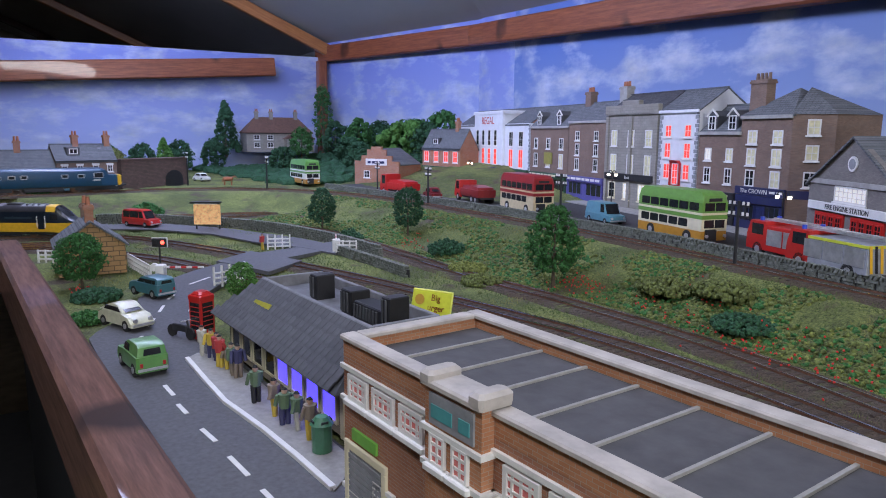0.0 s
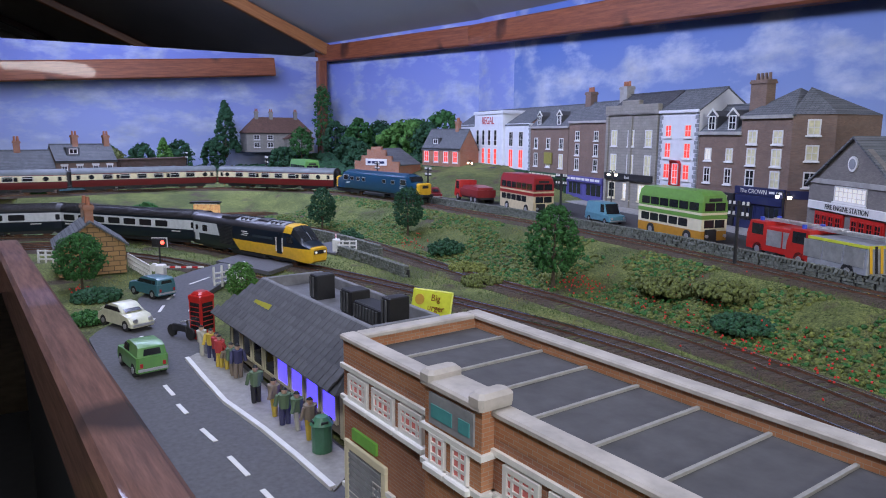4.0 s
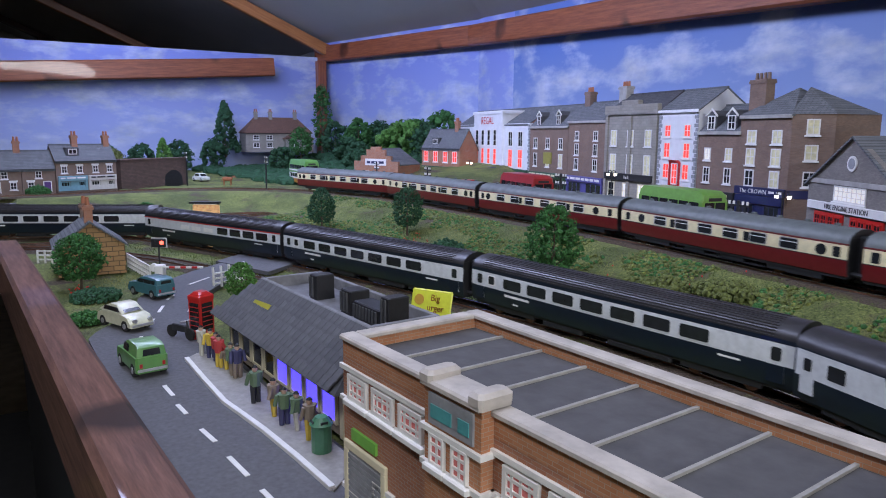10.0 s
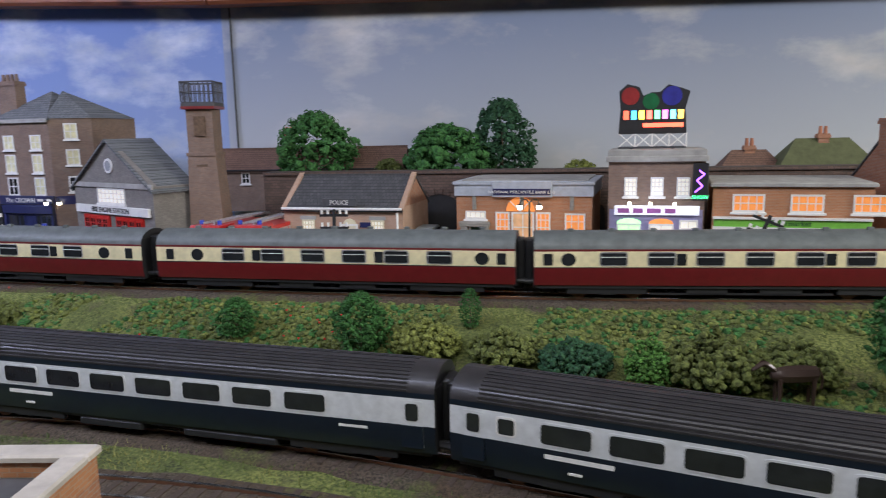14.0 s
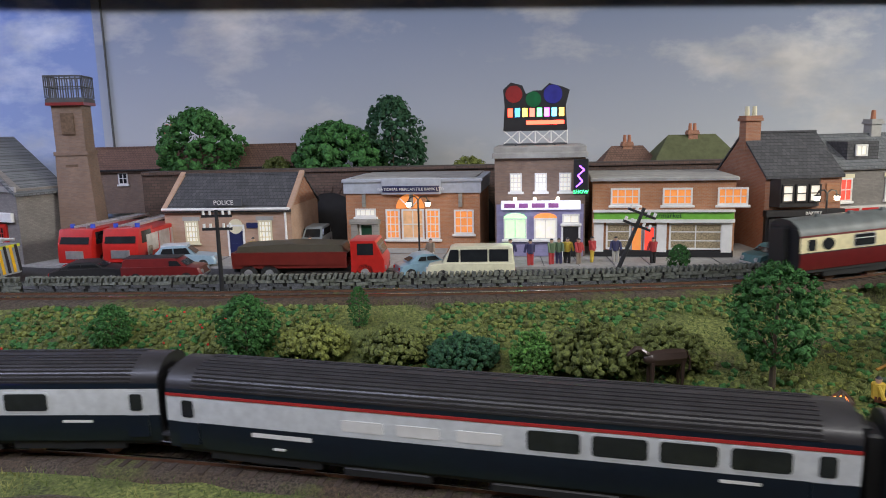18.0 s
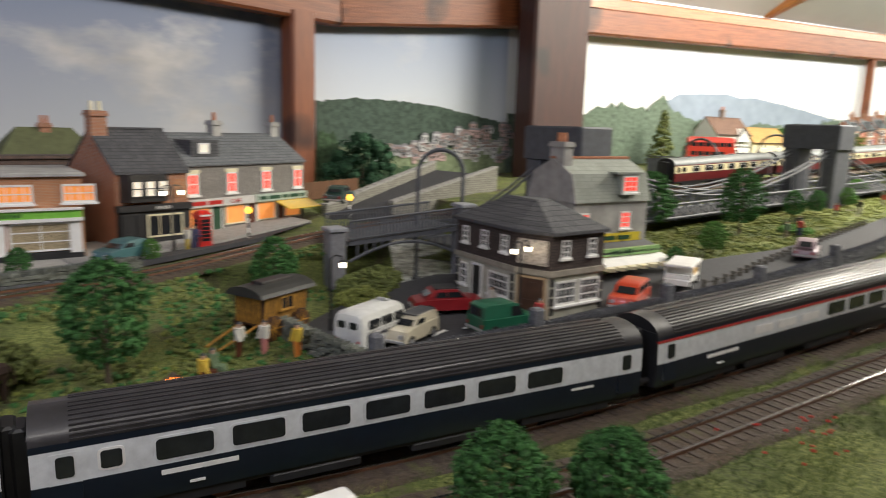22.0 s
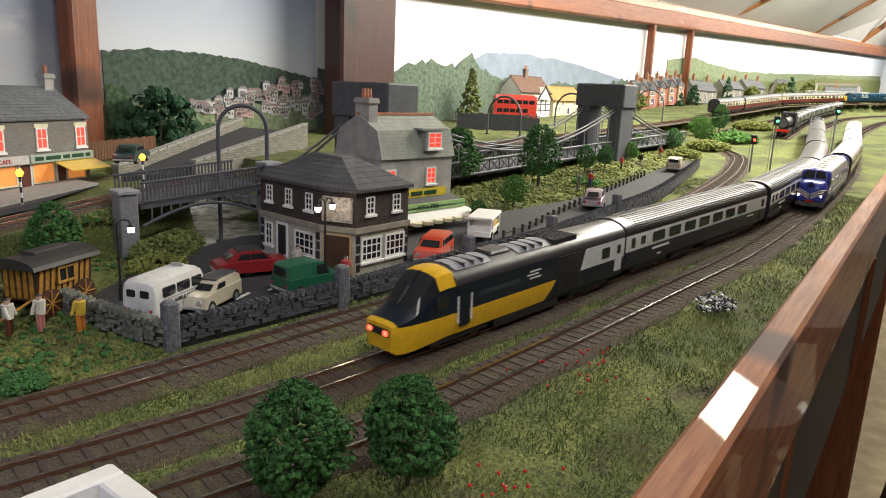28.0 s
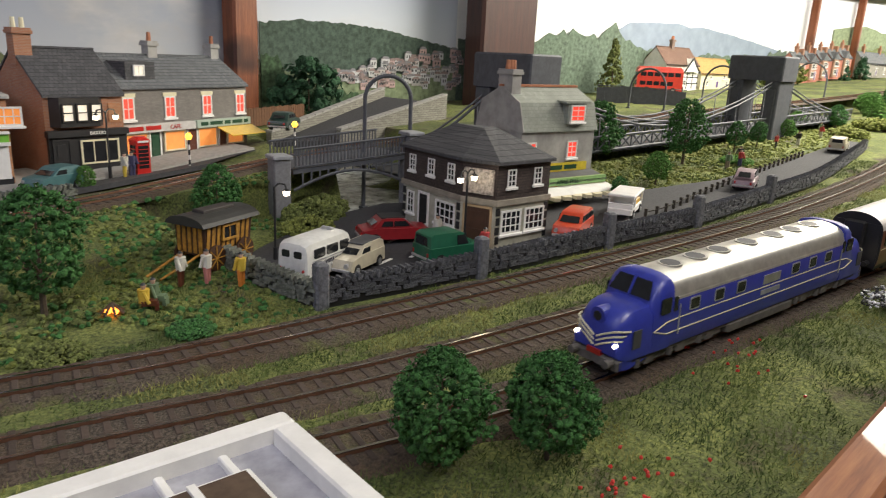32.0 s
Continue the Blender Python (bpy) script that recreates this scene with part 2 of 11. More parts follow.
LEAF_MID, LEAF_DK, LEAF_BRI = leaf("foam_leaf", (0.036, 0.115, 0.026)), leaf("dark_leaf", (0.022, 0.07, 0.03)), leaf("bright_leaf", (0.07, 0.17, 0.03))
LEAF_OLIVE, LEAF_YEL = leaf("olive_leaf", (0.10, 0.12, 0.03)), leaf("yellow_leaf", (0.14, 0.16, 0.035))
_paints = {}


def paint(r, g, b, rough=0.35, coat=0.3):
    key = (r, g, b, rough)
    if key not in _paints:
        _paints[key] = mat("paint", (r, g, b), rough, dark=0.85, light=1.08, scale=220, bump=0.08, coat=coat)
    return _paints[key]

# ---- mesh helpers ----


class M:
    """Vertices and faces of one mesh; a face keeps the number of its material."""

    def __init__(self):
        self.v, self.f, self.i = [], [], []

    def add(self, verts, faces, mi=0):
        n = len(self.v)
        self.v += [tuple(p) for p in verts]
        self.f += [tuple(n + k for k in f) for f in faces]
        self.i += [mi] * len(faces)
        return self

    def box(self, x0, y0, z0, x1, y1, z1, mi=0, c=0.0):
        """A box; c chamfers the upright and top edges."""
        if c:
            pts = []
            for z, k in ((z0, 0), (z1 - c, 0), (z1, c)):
                a, b, d, e = x0 + k, y0 + k, x1 - k, y1 - k
                q = c
                pts += [(a + q, b, z), (d - q, b, z), (d, b + q, z), (d, e - q, z), (d - q, e, z), (a + q, e, z), (a, e - q, z), (a, b + q, z)]
            fs = [tuple(range(7, -1, -1)), tuple(range(16, 24))]
            for r in (0, 8):
                fs += [(r + k, r + (k + 1) % 8, r + 8 + (k + 1) % 8, r + 8 + k) for k in range(8)]
            return self.add(pts, fs, mi)
        v = [(x, y, z) for z in (z0, z1) for x, y in ((x0, y0), (x1, y0), (x1, y1), (x0, y1))]
        return self.add(v, [(3, 2, 1, 0), (4, 5, 6, 7), (0, 1, 5, 4), (1, 2, 6, 5), (2, 3, 7, 6), (3, 0, 4, 7)], mi)

    def prism(self, poly, a, b, axis="y", mi=0):
        """Extrudes an outline. axis y: outline in x,z; axis x: in y,z; axis z: in x,y."""
        n = len(poly)
        place = {"y": lambda p, d: (p[0], d, p[1]), "x": lambda p, d: (d, p[0], p[1]), "z": lambda p, d: (p[0], p[1], d)}[axis]
        v = [place(p, a) for p in poly] + [place(p, b) for p in poly]
        fs = [tuple(range(n)), tuple(range(2 * n - 1, n - 1, -1))]
        fs += [(k, n + k, n + (k + 1) % n, (k + 1) % n) for k in range(n)]
        return self.add(v, fs, mi)

    def cyl(self, p, q, r, n=10, r2=None, mi=0):
        p, q = Vector(p), Vector(q)
        d = (q - p).normalized()
        u = d.orthogonal().normalized()
        w = d.cross(u)
        r2 = r if r2 is None else r2
        ring = [(math.cos(2 * math.pi * k / n), math.sin(2 * math.pi * k / n)) for k in range(n)]
        v = [p + (u * c + w * s) * r for c, s in ring] + [q + (u * c + w * s) * r2 for c, s in ring]
        fs = [tuple(range(n - 1, -1, -1)), tuple(range(n, 2 * n))] + [(k, (k + 1) % n, n + (k + 1) % n, n + k) for k in range(n)]
        return self.add(v, fs, mi)

    def tube(self, pts, r, n=6, mi=0):
        for a, b in zip(pts, pts[1:]):
            self.cyl(a, b, r, n, mi=mi)
        return self

    def loft(self, rings, mi=0, caps=True, closed=True, face_mi=None):
        n = len(rings[0])
        v = [p for r in rings for p in r]
        m = n if closed else n - 1
        for k in range(len(rings) - 1):
            for j in range(m):
                i = face_mi(k, j) if face_mi else mi
                self.f.append(tuple(len(self.v) + q for q in (k * n + j, k * n + (j + 1) % n, (k + 1) * n + (j + 1) % n, (k + 1) * n + j)))
                self.i.append(i)
        if caps:
            base = len(self.v)
            self.f += [tuple(base + q for q in range(n - 1, -1, -1)), tuple(base + (len(rings) - 1) * n + q for q in range(n))]
            self.i += [mi, mi]
        self.v += [tuple(p) for p in v]
        return self

    def blob(self, c, r, rng, mi=0, sq=1.0):
        """A rough clump of foliage or rubble."""
        t = (1 + 5 ** 0.5) / 2
        vs = [(-1, t, 0), (1, t, 0), (-1, -t, 0), (1, -t, 0), (0, -1, t), (0, 1, t), (0, -1, -t), (0, 1, -t), (t, 0, -1), (t, 0, 1), (-t, 0, -1), (-t, 0, 1)]
        fs = [(0, 11, 5), (0, 5, 1), (0, 1, 7), (0, 7, 10), (0, 10, 11), (1, 5, 9), (5, 11, 4), (11, 10, 2), (10, 7, 6), (7, 1, 8), (3, 9, 4), (3, 4, 2), (3, 2, 6), (3, 6, 8), (3, 8, 9), (4, 9, 5), (2, 4, 11), (6, 2, 10), (8, 6, 7), (9, 8, 1)]
        e = Euler((rng.random() * 6, rng.random() * 6, rng.random() * 6)).to_matrix()
        out = []
        for p in vs:
            q = e @ Vector(p)
            k = r / 1.9 * (0.7 + 0.6 * rng.random())
            out.append((c[0] + q.x * k, c[1] + q.y * k, c[2] + q.z * k * sq))
        return self.add(out, fs, mi)


def mesh_of(name, m, mats, s=S, smooth=False):
    me = bpy.data.meshes.new(name)
    me.from_pydata([(x * s, y * s, z * s) for x, y, z in m.v], [], m.f)
    for k in (mats if isinstance(mats, (list, tuple)) else [mats]):
        me.materials.append(k)
    if any(m.i):
        me.polygons.foreach_set("material_index", m.i)
    if smooth:
        me.polygons.foreach_set("use_smooth", [True] * len(m.f))
        me.set_sharp_from_angle(angle=radians(35))
    me.update()
    return me


def part(name, m, mats, parent=None, label="", s=S, smooth=False, at=None):
    me = m if isinstance(m, bpy.types.Mesh) else mesh_of(name, m, mats, s, smooth)
    ob = new(name, me)
    if parent is not None:
        ob.parent = parent
    if at is not None:
        ob.matrix_basis = at
    if label:
        ob["label"] = label
    return ob


def thing(name, label, category, m=None, group="", kind=""):
    ob = new(name)
    ob.empty_display_size = 0.01
    if m is not None:
        ob.matrix_basis = m
    return tagged(ob, label, category, group, kind)


def solid(name, m, mats, label, category, kind="", s=1.0, smooth=False, at=None, group=""):
    ob = part(name, m, mats, None, "", s, smooth, at)
    return tagged(ob, label, category, group, kind)


def text(name, body, size, parent, at, material, label=""):
    """Raised lettering; size in modelled metres, at in modelled metres on the thing."""
    cu = bpy.data.curves.new(name, "FONT")
    cu.body, cu.size, cu.extrude, cu.align_x = body, size * S, 0.012 * S, "CENTER"
    cu.resolution_u = 2
    cu.materials.append(material)
    ob = new(name, cu)
    ob.parent = parent
    x, y, z, rx, ry, rz = at
    ob.matrix_basis = pose(x * S, y * S, z * S, rx, ry, rz)
    if label:
        ob["label"] = label
    return ob


# ---- the lines of the plan ----


def smooth_line(pts, step=0.01):
    """A rounded line through the plan points, evenly spaced."""
    p = [Vector(q) for q in pts]
    p = [p[0] * 2 - p[1]] + p + [p[-1] * 2 - p[-2]]
    out = []
    for a, b, c, d in zip(p, p[1:], p[2:], p[3:]):
        n = max(2, int((c - b).length / 0.006))
        for k in range(n):
            t = k / n
            out.append(0.5 * ((2 * b) + (c - a) * t + (2 * a - 5 * b + 4 * c - d) * t * t + (3 * b - a - 3 * c + d) * t ** 3))
    out.append(p[-2])
    for _ in range(12):
        out = [out[0]] + [(a + b * 2 + c) / 4 for a, b, c in zip(out, out[1:], out[2:])] + [out[-1]]
    res, acc = [out[0]], 0.0
    for a, b in zip(out, out[1:]):
        seg = (b - a).length
        while acc + seg >= step:
            a = a + (b - a) * ((step - acc) / seg)
            res.append(a.copy())
            seg, acc = (b - a).length, 0.0
        acc += seg
    return res


def rise(x):
    return 0.04 * max(0.0, x - 0.25)


def plan(pts, up):
    return smooth_line([(x, y, up + rise(x)) for x, y in pts])


MAIN = plan([(-1.15, -3.4), (-1.15, -0.4), (-1.13, -0.1), (-1.072, 0.04), (-0.982, 0.102), (-0.873, 0.155), (-0.792, 0.188), (-0.707, 0.218), (-0.616, 0.246), (-0.416, 0.296), (-0.3, 0.308), (-0.2, 0.303), (-0.1, 0.285), (0.0, 0.261), (0.11, 0.230), (0.237, 0.186), (0.362, 0.147), (0.449, 0.122), (0.559, 0.095), (0.776, 0.036), (1.0, 0.0), (1.21, -0.01), (1.67, 0.0), (2.3, 0.0), (3.0, -0.12), (3.5, -0.5), (3.7, -1.2), (3.7, -3.4)], 0)
NEAR = plan([(-1.05, -3.4), (-1.05, -0.3), (-1.024, -0.087), (-0.965, 0.0), (-0.868, 0.073), (-0.769, 0.115), (-0.7, 0.143), (-0.55, 0.195), (-0.35, 0.236), (-0.171, 0.24), (-0.05, 0.222), (0.1, 0.182), (0.203, 0.147), (0.26, 0.125), (0.35, 0.1), (0.539, 0.054), (0.681, 0.02), (0.91, -0.015), (1.169, -0.042), (1.4, -0.058), (2.2, -0.09), (3.0, -0.25), (3.4, -0.6), (3.55, -1.2), (3.55, -3.4)], 0)
SIDING = plan([(-1.32, -3.4), (-1.3, 0.0), (-1.2, 0.2), (-1.05, 0.3), (-0.881, 0.325), (-0.645, 0.333), (-0.498, 0.349), (-0.379, 0.356), (-0.286, 0.352), (-0.2, 0.340), (0.0, 0.308), (0.126, 0.28), (0.174, 0.263), (0.303, 0.230), (0.474, 0.182), (0.68, 0.137), (0.9, 0.11), (1.08, 0.098), (1.25, 0.1), (1.42, 0.12), (1.62, 0.2), (1.9, 0.215), (2.3, 0.17), (2.6, 0.13), (3.0, 0.06), (3.4, -0.15), (3.85, -1.2), (3.85, -3.4)], 0)
HIGH = plan([(-1.46, -3.4), (-1.46, -0.5), (-1.456, -0.08), (-1.475, 0.02), (-1.495, 0.1), (-1.5, 0.19), (-1.47, 0.29), (-1.38, 0.39), (-1.243, 0.455), (-1.077, 0.485), (-0.845, 0.497), (-0.692, 0.505), (-0.598, 0.505), (-0.476, 0.495), (-0.38, 0.483), (-0.3, 0.475), (-0.151, 0.465), (0.0, 0.459), (0.12, 0.46), (0.2, 0.464), (0.26, 0.471), (0.339, 0.49), (0.467, 0.515), (0.6, 0.52), (0.8, 0.49), (0.98, 0.455), (1.3, 0.39), (1.77, 0.305), (2.4, 0.22), (2.97, 0.13), (3.5, -0.15), (3.95, -0.8), (4.0, -3.4)], UP)


def point_on(line, s):
    s = max(0.0, min(s / 0.01, len(line) - 1.001))
    k = int(s)
    return line[k].lerp(line[k + 1], s - k)


def riding(line, s, wheelbase, back=False):
    """The pose of a vehicle whose middle is s metres along a line; it heads along +x."""
    a, b = point_on(line, s - wheelbase / 2), point_on(line, s + wheelbase / 2)
    d = (b - a).normalized()
    m = Matrix.Translation((a + b) / 2) @ pose(0, 0, 0, 0, 0, math.degrees(math.atan2(d.y, d.x))) @ pose(0, 0, 0, 0, -math.degrees(math.asin(d.z)), 0)
    return m @ pose(0, 0, 0, 0, 0, 180) if back else m

# ---- ground ----
HIGH2 = np.array([(p.x, p.y) for p in HIGH])
LOW2 = np.array([(p.x, p.y) for line in (MAIN, NEAR, SIDING) for p in line])
_mn = [p for p in MAIN if p.y > -0.3 and -1.13 < p.x < 3.0]
MAINX, MAINY = [p.x for p in _mn], [p.y for p in _mn]
RIVER = [(0.60, 0.60, 0.09), (0.54, 0.48, 0.07), (0.50, 0.42, 0.05)]     # bed under the bridge: x, y, half width


def ground_z(x, y):
    """Height of the scenery over the plan; x and y may be arrays."""
    x, y = np.asarray(x, float), np.asarray(y, float)
    shape = x.shape
    q = np.stack([x.ravel(), y.ravel()], 1)
    du, dl, far = np.empty(len(q)), np.empty(len(q)), np.empty(len(q), bool)
    for a in range(0, len(q), 2000):
        c = q[a:a + 2000]
        d = ((c[:, None] - HIGH2[None, ::2]) ** 2).sum(2)
        k = d.argmin(1) * 2
        du[a:a + 2000] = np.sqrt(d.min(1))
        k1 = np.minimum(k + 1, len(HIGH2) - 1)
        k0 = np.maximum(k1 - 2, 0)
        dv, w = HIGH2[k1] - HIGH2[k0], c - HIGH2[k]
        far[a:a + 2000] = dv[:, 0] * w[:, 1] - dv[:, 1] * w[:, 0] > 0
        dl[a:a + 2000] = np.sqrt(((c[:, None] - LOW2[None, ::3]) ** 2).sum(2).min(1))
    w = np.clip((dl - 0.022) / np.maximum(dl + du - 0.04, 1e-3), 0, 1)
    w = w * w * (3 - 2 * w)
    xx, yy = q[:, 0], q[:, 1]
    w = np.where(yy < np.interp(xx, MAINX, MAINY), 0.0, w)             # level board on the operator's side
    z = np.where(far | (du < 0.02), UP, UP * w)
    yard = (xx > 0.27) & (yy < 0.45) & ~far                      # the public house stands low, beside the water
    z = np.where(yard, z * np.clip((0.30 - xx) / 0.04 + (xx > 1.0) * 9, 0, 1), z)
    for rx, ry, r in RIVER:
        d = np.hypot(xx - rx, yy - ry)
        z = np.where(d < r, np.minimum(z, -0.012 - 0.02 * (1 - d / r)), z)
    z = z + 0.04 * np.maximum(0, xx - 0.25)
    hill = np.clip((xx + 0.9) / -0.35, 0, 1) * np.clip((yy - 0.55) / 0.25, 0, 1)   # wooded bank in the far corner
    z = z + 0.05 * hill
    return (z - 0.0045).reshape(shape)


def build_ground():
    xs = np.concatenate([np.arange(-2.3, -0.6, 0.016), np.arange(-0.6, 1.3, 0.011), np.arange(1.3, 4.6, 0.03)])
    ys = np.concatenate([np.arange(-0.5, 0.0, 0.03), np.arange(0.0, 0.62, 0.009), np.arange(0.62, 1.12, 0.03)])
    X, Y = np.meshgrid(xs, ys)
    Z = ground_z(X, Y)
    rough = np.array([noise.noise(Vector((x * 45, y * 45, 0))) * 0.6 + noise.noise(Vector((x * 130, y * 130, 3))) * 0.35 for x, y in zip(X.ravel(), Y.ravel())]).reshape(X.shape)
    flat = np.stack([X.ravel(), Y.ravel()], 1)
    lows = np.concatenate([LOW2, HIGH2])[::3]
    d = np.empty(len(flat))
    for a in range(0, len(flat), 3000):
        d[a:a + 3000] = np.sqrt(((flat[a:a + 3000, None] - lows[None]) ** 2).sum(2).min(1))
    d = d.reshape(X.shape)
    Z = Z + rough * 0.004 * np.clip((d - 0.02) / 0.03, 0, 1)
    front = np.where(X < 0, 0.02 + 0.1 * X, 0.035 - 0.12 * X)      # the baseboard's front edge
    m = M()
    ny, nx = X.shape
    m.v = list(zip(X.ravel().tolist(), np.maximum(Y, np.minimum(front, Y + 9)).ravel().tolist(), Z.ravel().tolist()))
    for j in range(ny - 1):
        for i in range(nx - 1):
            if Y[j + 1, i] < front[j, i] and not X[j, i] < -1.02:
                continue
            k = j * nx + i
            m.f.append((k, k + 1, k + nx + 1, k + nx))
            m.i.append(0)
    Y = np.where(X > -1.02, np.maximum(Y, front - 0.004), Y)
    m.v = list(zip(X.ravel().tolist(), Y.ravel().tolist(), Z.ravel().tolist()))
    solid("ground", m, GRASS_GROUND, "grassed scenery board of the model railway with banks and verges", "ground", "structure", smooth=True)


def grass_ground_mat():
    m = bpy.data.materials.new("scatter_ground")
    m.use_nodes = True
    nt = m.node_tree
    p = nt.nodes["Principled BSDF"]
    co = nt.nodes.new("ShaderNodeTexCoord").outputs["Object"]
    a = _mixcol(nt, _ramp(nt, _noise(nt, co, 600, 4), 0.35, 0.65), (0.025, 0.036, 0.011), (0.15, 0.18, 0.05))
    b = _mixcol(nt, _ramp(nt, _noise(nt, co, 500, 3), 0.35, 0.65), (0.06, 0.08, 0.02), (0.25, 0.28, 0.075))
    c = _mixcol(nt, _ramp(nt, _noise(nt, co, 14, 3), 0.42, 0.58), a, b)
    soil = _mixcol(nt, _ramp(nt, _noise(nt, co, 700, 3), 0.35, 0.65), (0.03, 0.022, 0.015), (0.13, 0.1, 0.07))
    nt.links.new(_mixcol(nt, _ramp(nt, _noise(nt, co, 22, 4), 0.55, 0.68), c, soil), p.inputs["Base Color"])
    p.inputs["Roughness"].default_value = 0.95
    _bump(nt, _noise(nt, co, 700, 4), 1.0, 0.0012, p)
    return m


GRASS_GROUND = grass_ground_mat()
build_ground()


def strip(line, s0, s1, half, dz, step=0.02, wob=0.0):
    m, k = M(), 0
    s = s0
    while s <= s1 + 1e-6:
        p, q = point_on(line, s), point_on(line, s + 0.012)
        d = (q - p).normalized()
        n = Vector((-d.y, d.x, 0)) * (half + wob * noise.noise(Vector((s * 40, half, 0))))
        m.v += [tuple(p + n + Vector((0, 0, dz - 0.003))), tuple(p + n * 0.72 + Vector((0, 0, dz))), tuple(p - n * 0.72 + Vector((0, 0, dz))), tuple(p - n + Vector((0, 0, dz - 0.003)))]
        if k:
            b = 4 * k
            for j in range(3):
                m.f.append((b - 4 + j, b - 3 + j, b + 1 + j, b + j))
                m.i.append(0)
        k += 1
        s += step
    return m


SLEEPER_MESH = mesh_of("sleeper", M().box(-0.0014, -0.0145, -0.0018, 0.0014, 0.0145, 0.0, c=0.0003), SLEEPER, 1.0)


def track(name, line, s0, s1, near0, near1, label):
    t = thing(name, label, "railway track", kind="structure")
    part("ballast", strip(line, s0, s1, 0.021, -0.0020, wob=0.006), BALLAST, t, s=1.0)
    for side in (-1, 1):
        for nm, w, z0, z1, mt in (("rail", 0.0006, -0.0018, -0.0004, RAIL), ("rail_head", 0.00065, -0.0004, 0.0, RAILTOP)):
            m, k, s = M(), 0, s0
            while s <= s1:
                p, q = point_on(line, s), point_on(line, s + 0.012)
                d = (q - p).normalized()
                n = Vector((-d.y, d.x, 0))
                c = p + n * 0.0072 * side
                m.v += [tuple(c - n * w + Vector((0, 0, z0))), tuple(c + n * w + Vector((0, 0, z0))), tuple(c + n * w + Vector((0, 0, z1))), tuple(c - n * w + Vector((0, 0, z1)))]
                if k:
                    b = 4 * k
                    for j in range(4):
                        m.f.append((b - 4 + j, b - 4 + (j + 1) % 4, b + (j + 1) % 4, b + j))
                        m.i.append(0)
                k += 1
                s += 0.02
            part(nm, m, mt, t, s=1.0)
    rest, s = M(), s0
    while s < s1:
        p, q = point_on(line, s), point_on(line, s + 0.012)
        d = q - p
        at = Matrix.Translation(p + Vector((0, 0, -0.0016))) @ pose(0, 0, 0, 0, 0, math.degrees(math.atan2(d.y, d.x)) + random.uniform(-1, 1))
        if near0 <= s <= near1:
            part("sleeper", SLEEPER_MESH, None, t, at=at)
        else:
            rest.add([at @ Vector(v) for v in ((-0.0014, -0.0145, -0.001), (0.0014, -0.0145, -0.001), (0.0014, 0.0145, -0.001), (-0.0014, 0.0145, -0.001), (-0.0014, -0.0145, 0), (0.0014, -0.0145, 0), (0.0014, 0.0145, 0), (-0.0014, 0.0145, 0))],
                     [(4, 5, 6, 7), (0, 1, 5, 4), (1, 2, 6, 5), (2, 3, 7, 6), (3, 0, 4, 7)])
        s += 0.0076
    tagged(part("sleepers", rest, SLEEPER, t, s=1.0), kind="stuff")


track("main_line", MAIN, 3.0, 8.6, 4.2, 5.4, "main running line with rusty rails on dark ballast")
track("near_line", NEAR, 3.0, 8.4, 4.75, 5.5, "near running line with bright rail heads on dark ballast")
track("siding_line", SIDING, 3.2, 8.2, 4.55, 5.5, "overgrown siding beside the drystone wall")
track("high_line", HIGH, 3.0, 9.2, 4.4, 5.8, "upper running line along the street wall")

# ---- the shed round the layout ----


def beam(name, a, b, w, h, mt, label, drop=0.0):
    """A timber from a to b; w across, h high, c rounds its edges."""
    a, b = Vector(a), Vector(b)
    d = b - a
    m = M()
    L, r = d.length, min(w, h) * 0.12
    sec = [(-w / 2 + r, -h / 2), (w / 2 - r, -h / 2), (w / 2, -h / 2 + r), (w / 2, h / 2 - r), (w / 2 - r, h / 2), (-w / 2 + r, h / 2), (-w / 2, h / 2 - r), (-w / 2, -h / 2 + r)]
    m.prism(sec, 0, L, "x")
    ob = solid(name, m, mt, label, "timber", "structure")
    yaw = math.degrees(math.atan2(d.y, d.x))
    ob.matrix_basis = Matrix.Translation(a) @ pose(0, 0, 0, 0, 0, yaw) @ pose(0, 0, 0, 0, -math.degrees(math.asin(max(-1, min(1, d.z / L)))), 0)
    return ob


def wall_seg(name, a, b, z0, z1, mt, label, thick=0.03):
    a, b = Vector((*a, 0)), Vector((*b, 0))
    d = b - a
    m = M().box(0, 0, z0, d.length, thick, z1)
    ob = solid(name, m, mt, label, "wall", "structure")
    ob.matrix_basis = Matrix.Translation(a) @ pose(0, 0, 0, 0, 0, math.degrees(math.atan2(d.y, d.x)))
    return ob


SKY_LEFT = sky_board_mat("violet_sky_paper", (0.36, 0.42, 0.66), (0.2, 0.25, 0.6), (0.62, 0.68, 0.8), 0.05, 0.35, 0.47, 7.0, 0.2)
SKY_MID = sky_board_mat("blue_sky_paper", (0.3, 0.37, 0.55), (0.10, 0.17, 0.46), (0.72, 0.75, 0.8), 0.08, 0.34, 0.5, 5.0, 0.18)
SKY_TOWN = sky_board_mat("grey_sky_paper", (0.40, 0.42, 0.46), (0.12, 0.165, 0.29), (0.62, 0.60, 0.59), 0.12, 0.31, 0.49, 4.0, 0.15)
SKY_HILL = sky_board_mat("pale_sky_paper", (0.78, 0.82, 0.86), (0.16, 0.25, 0.46), (0.78, 0.80, 0.84), 0.13, 0.36, 0.52, 3.5, 0.22)
SKY_FAR = sky_board_mat("white_sky_paper", (0.85, 0.86, 0.85), (0.62, 0.70, 0.82), (0.9, 0.9, 0.9), 0.15, 0.5, 0.5, 2.0, 0.16)
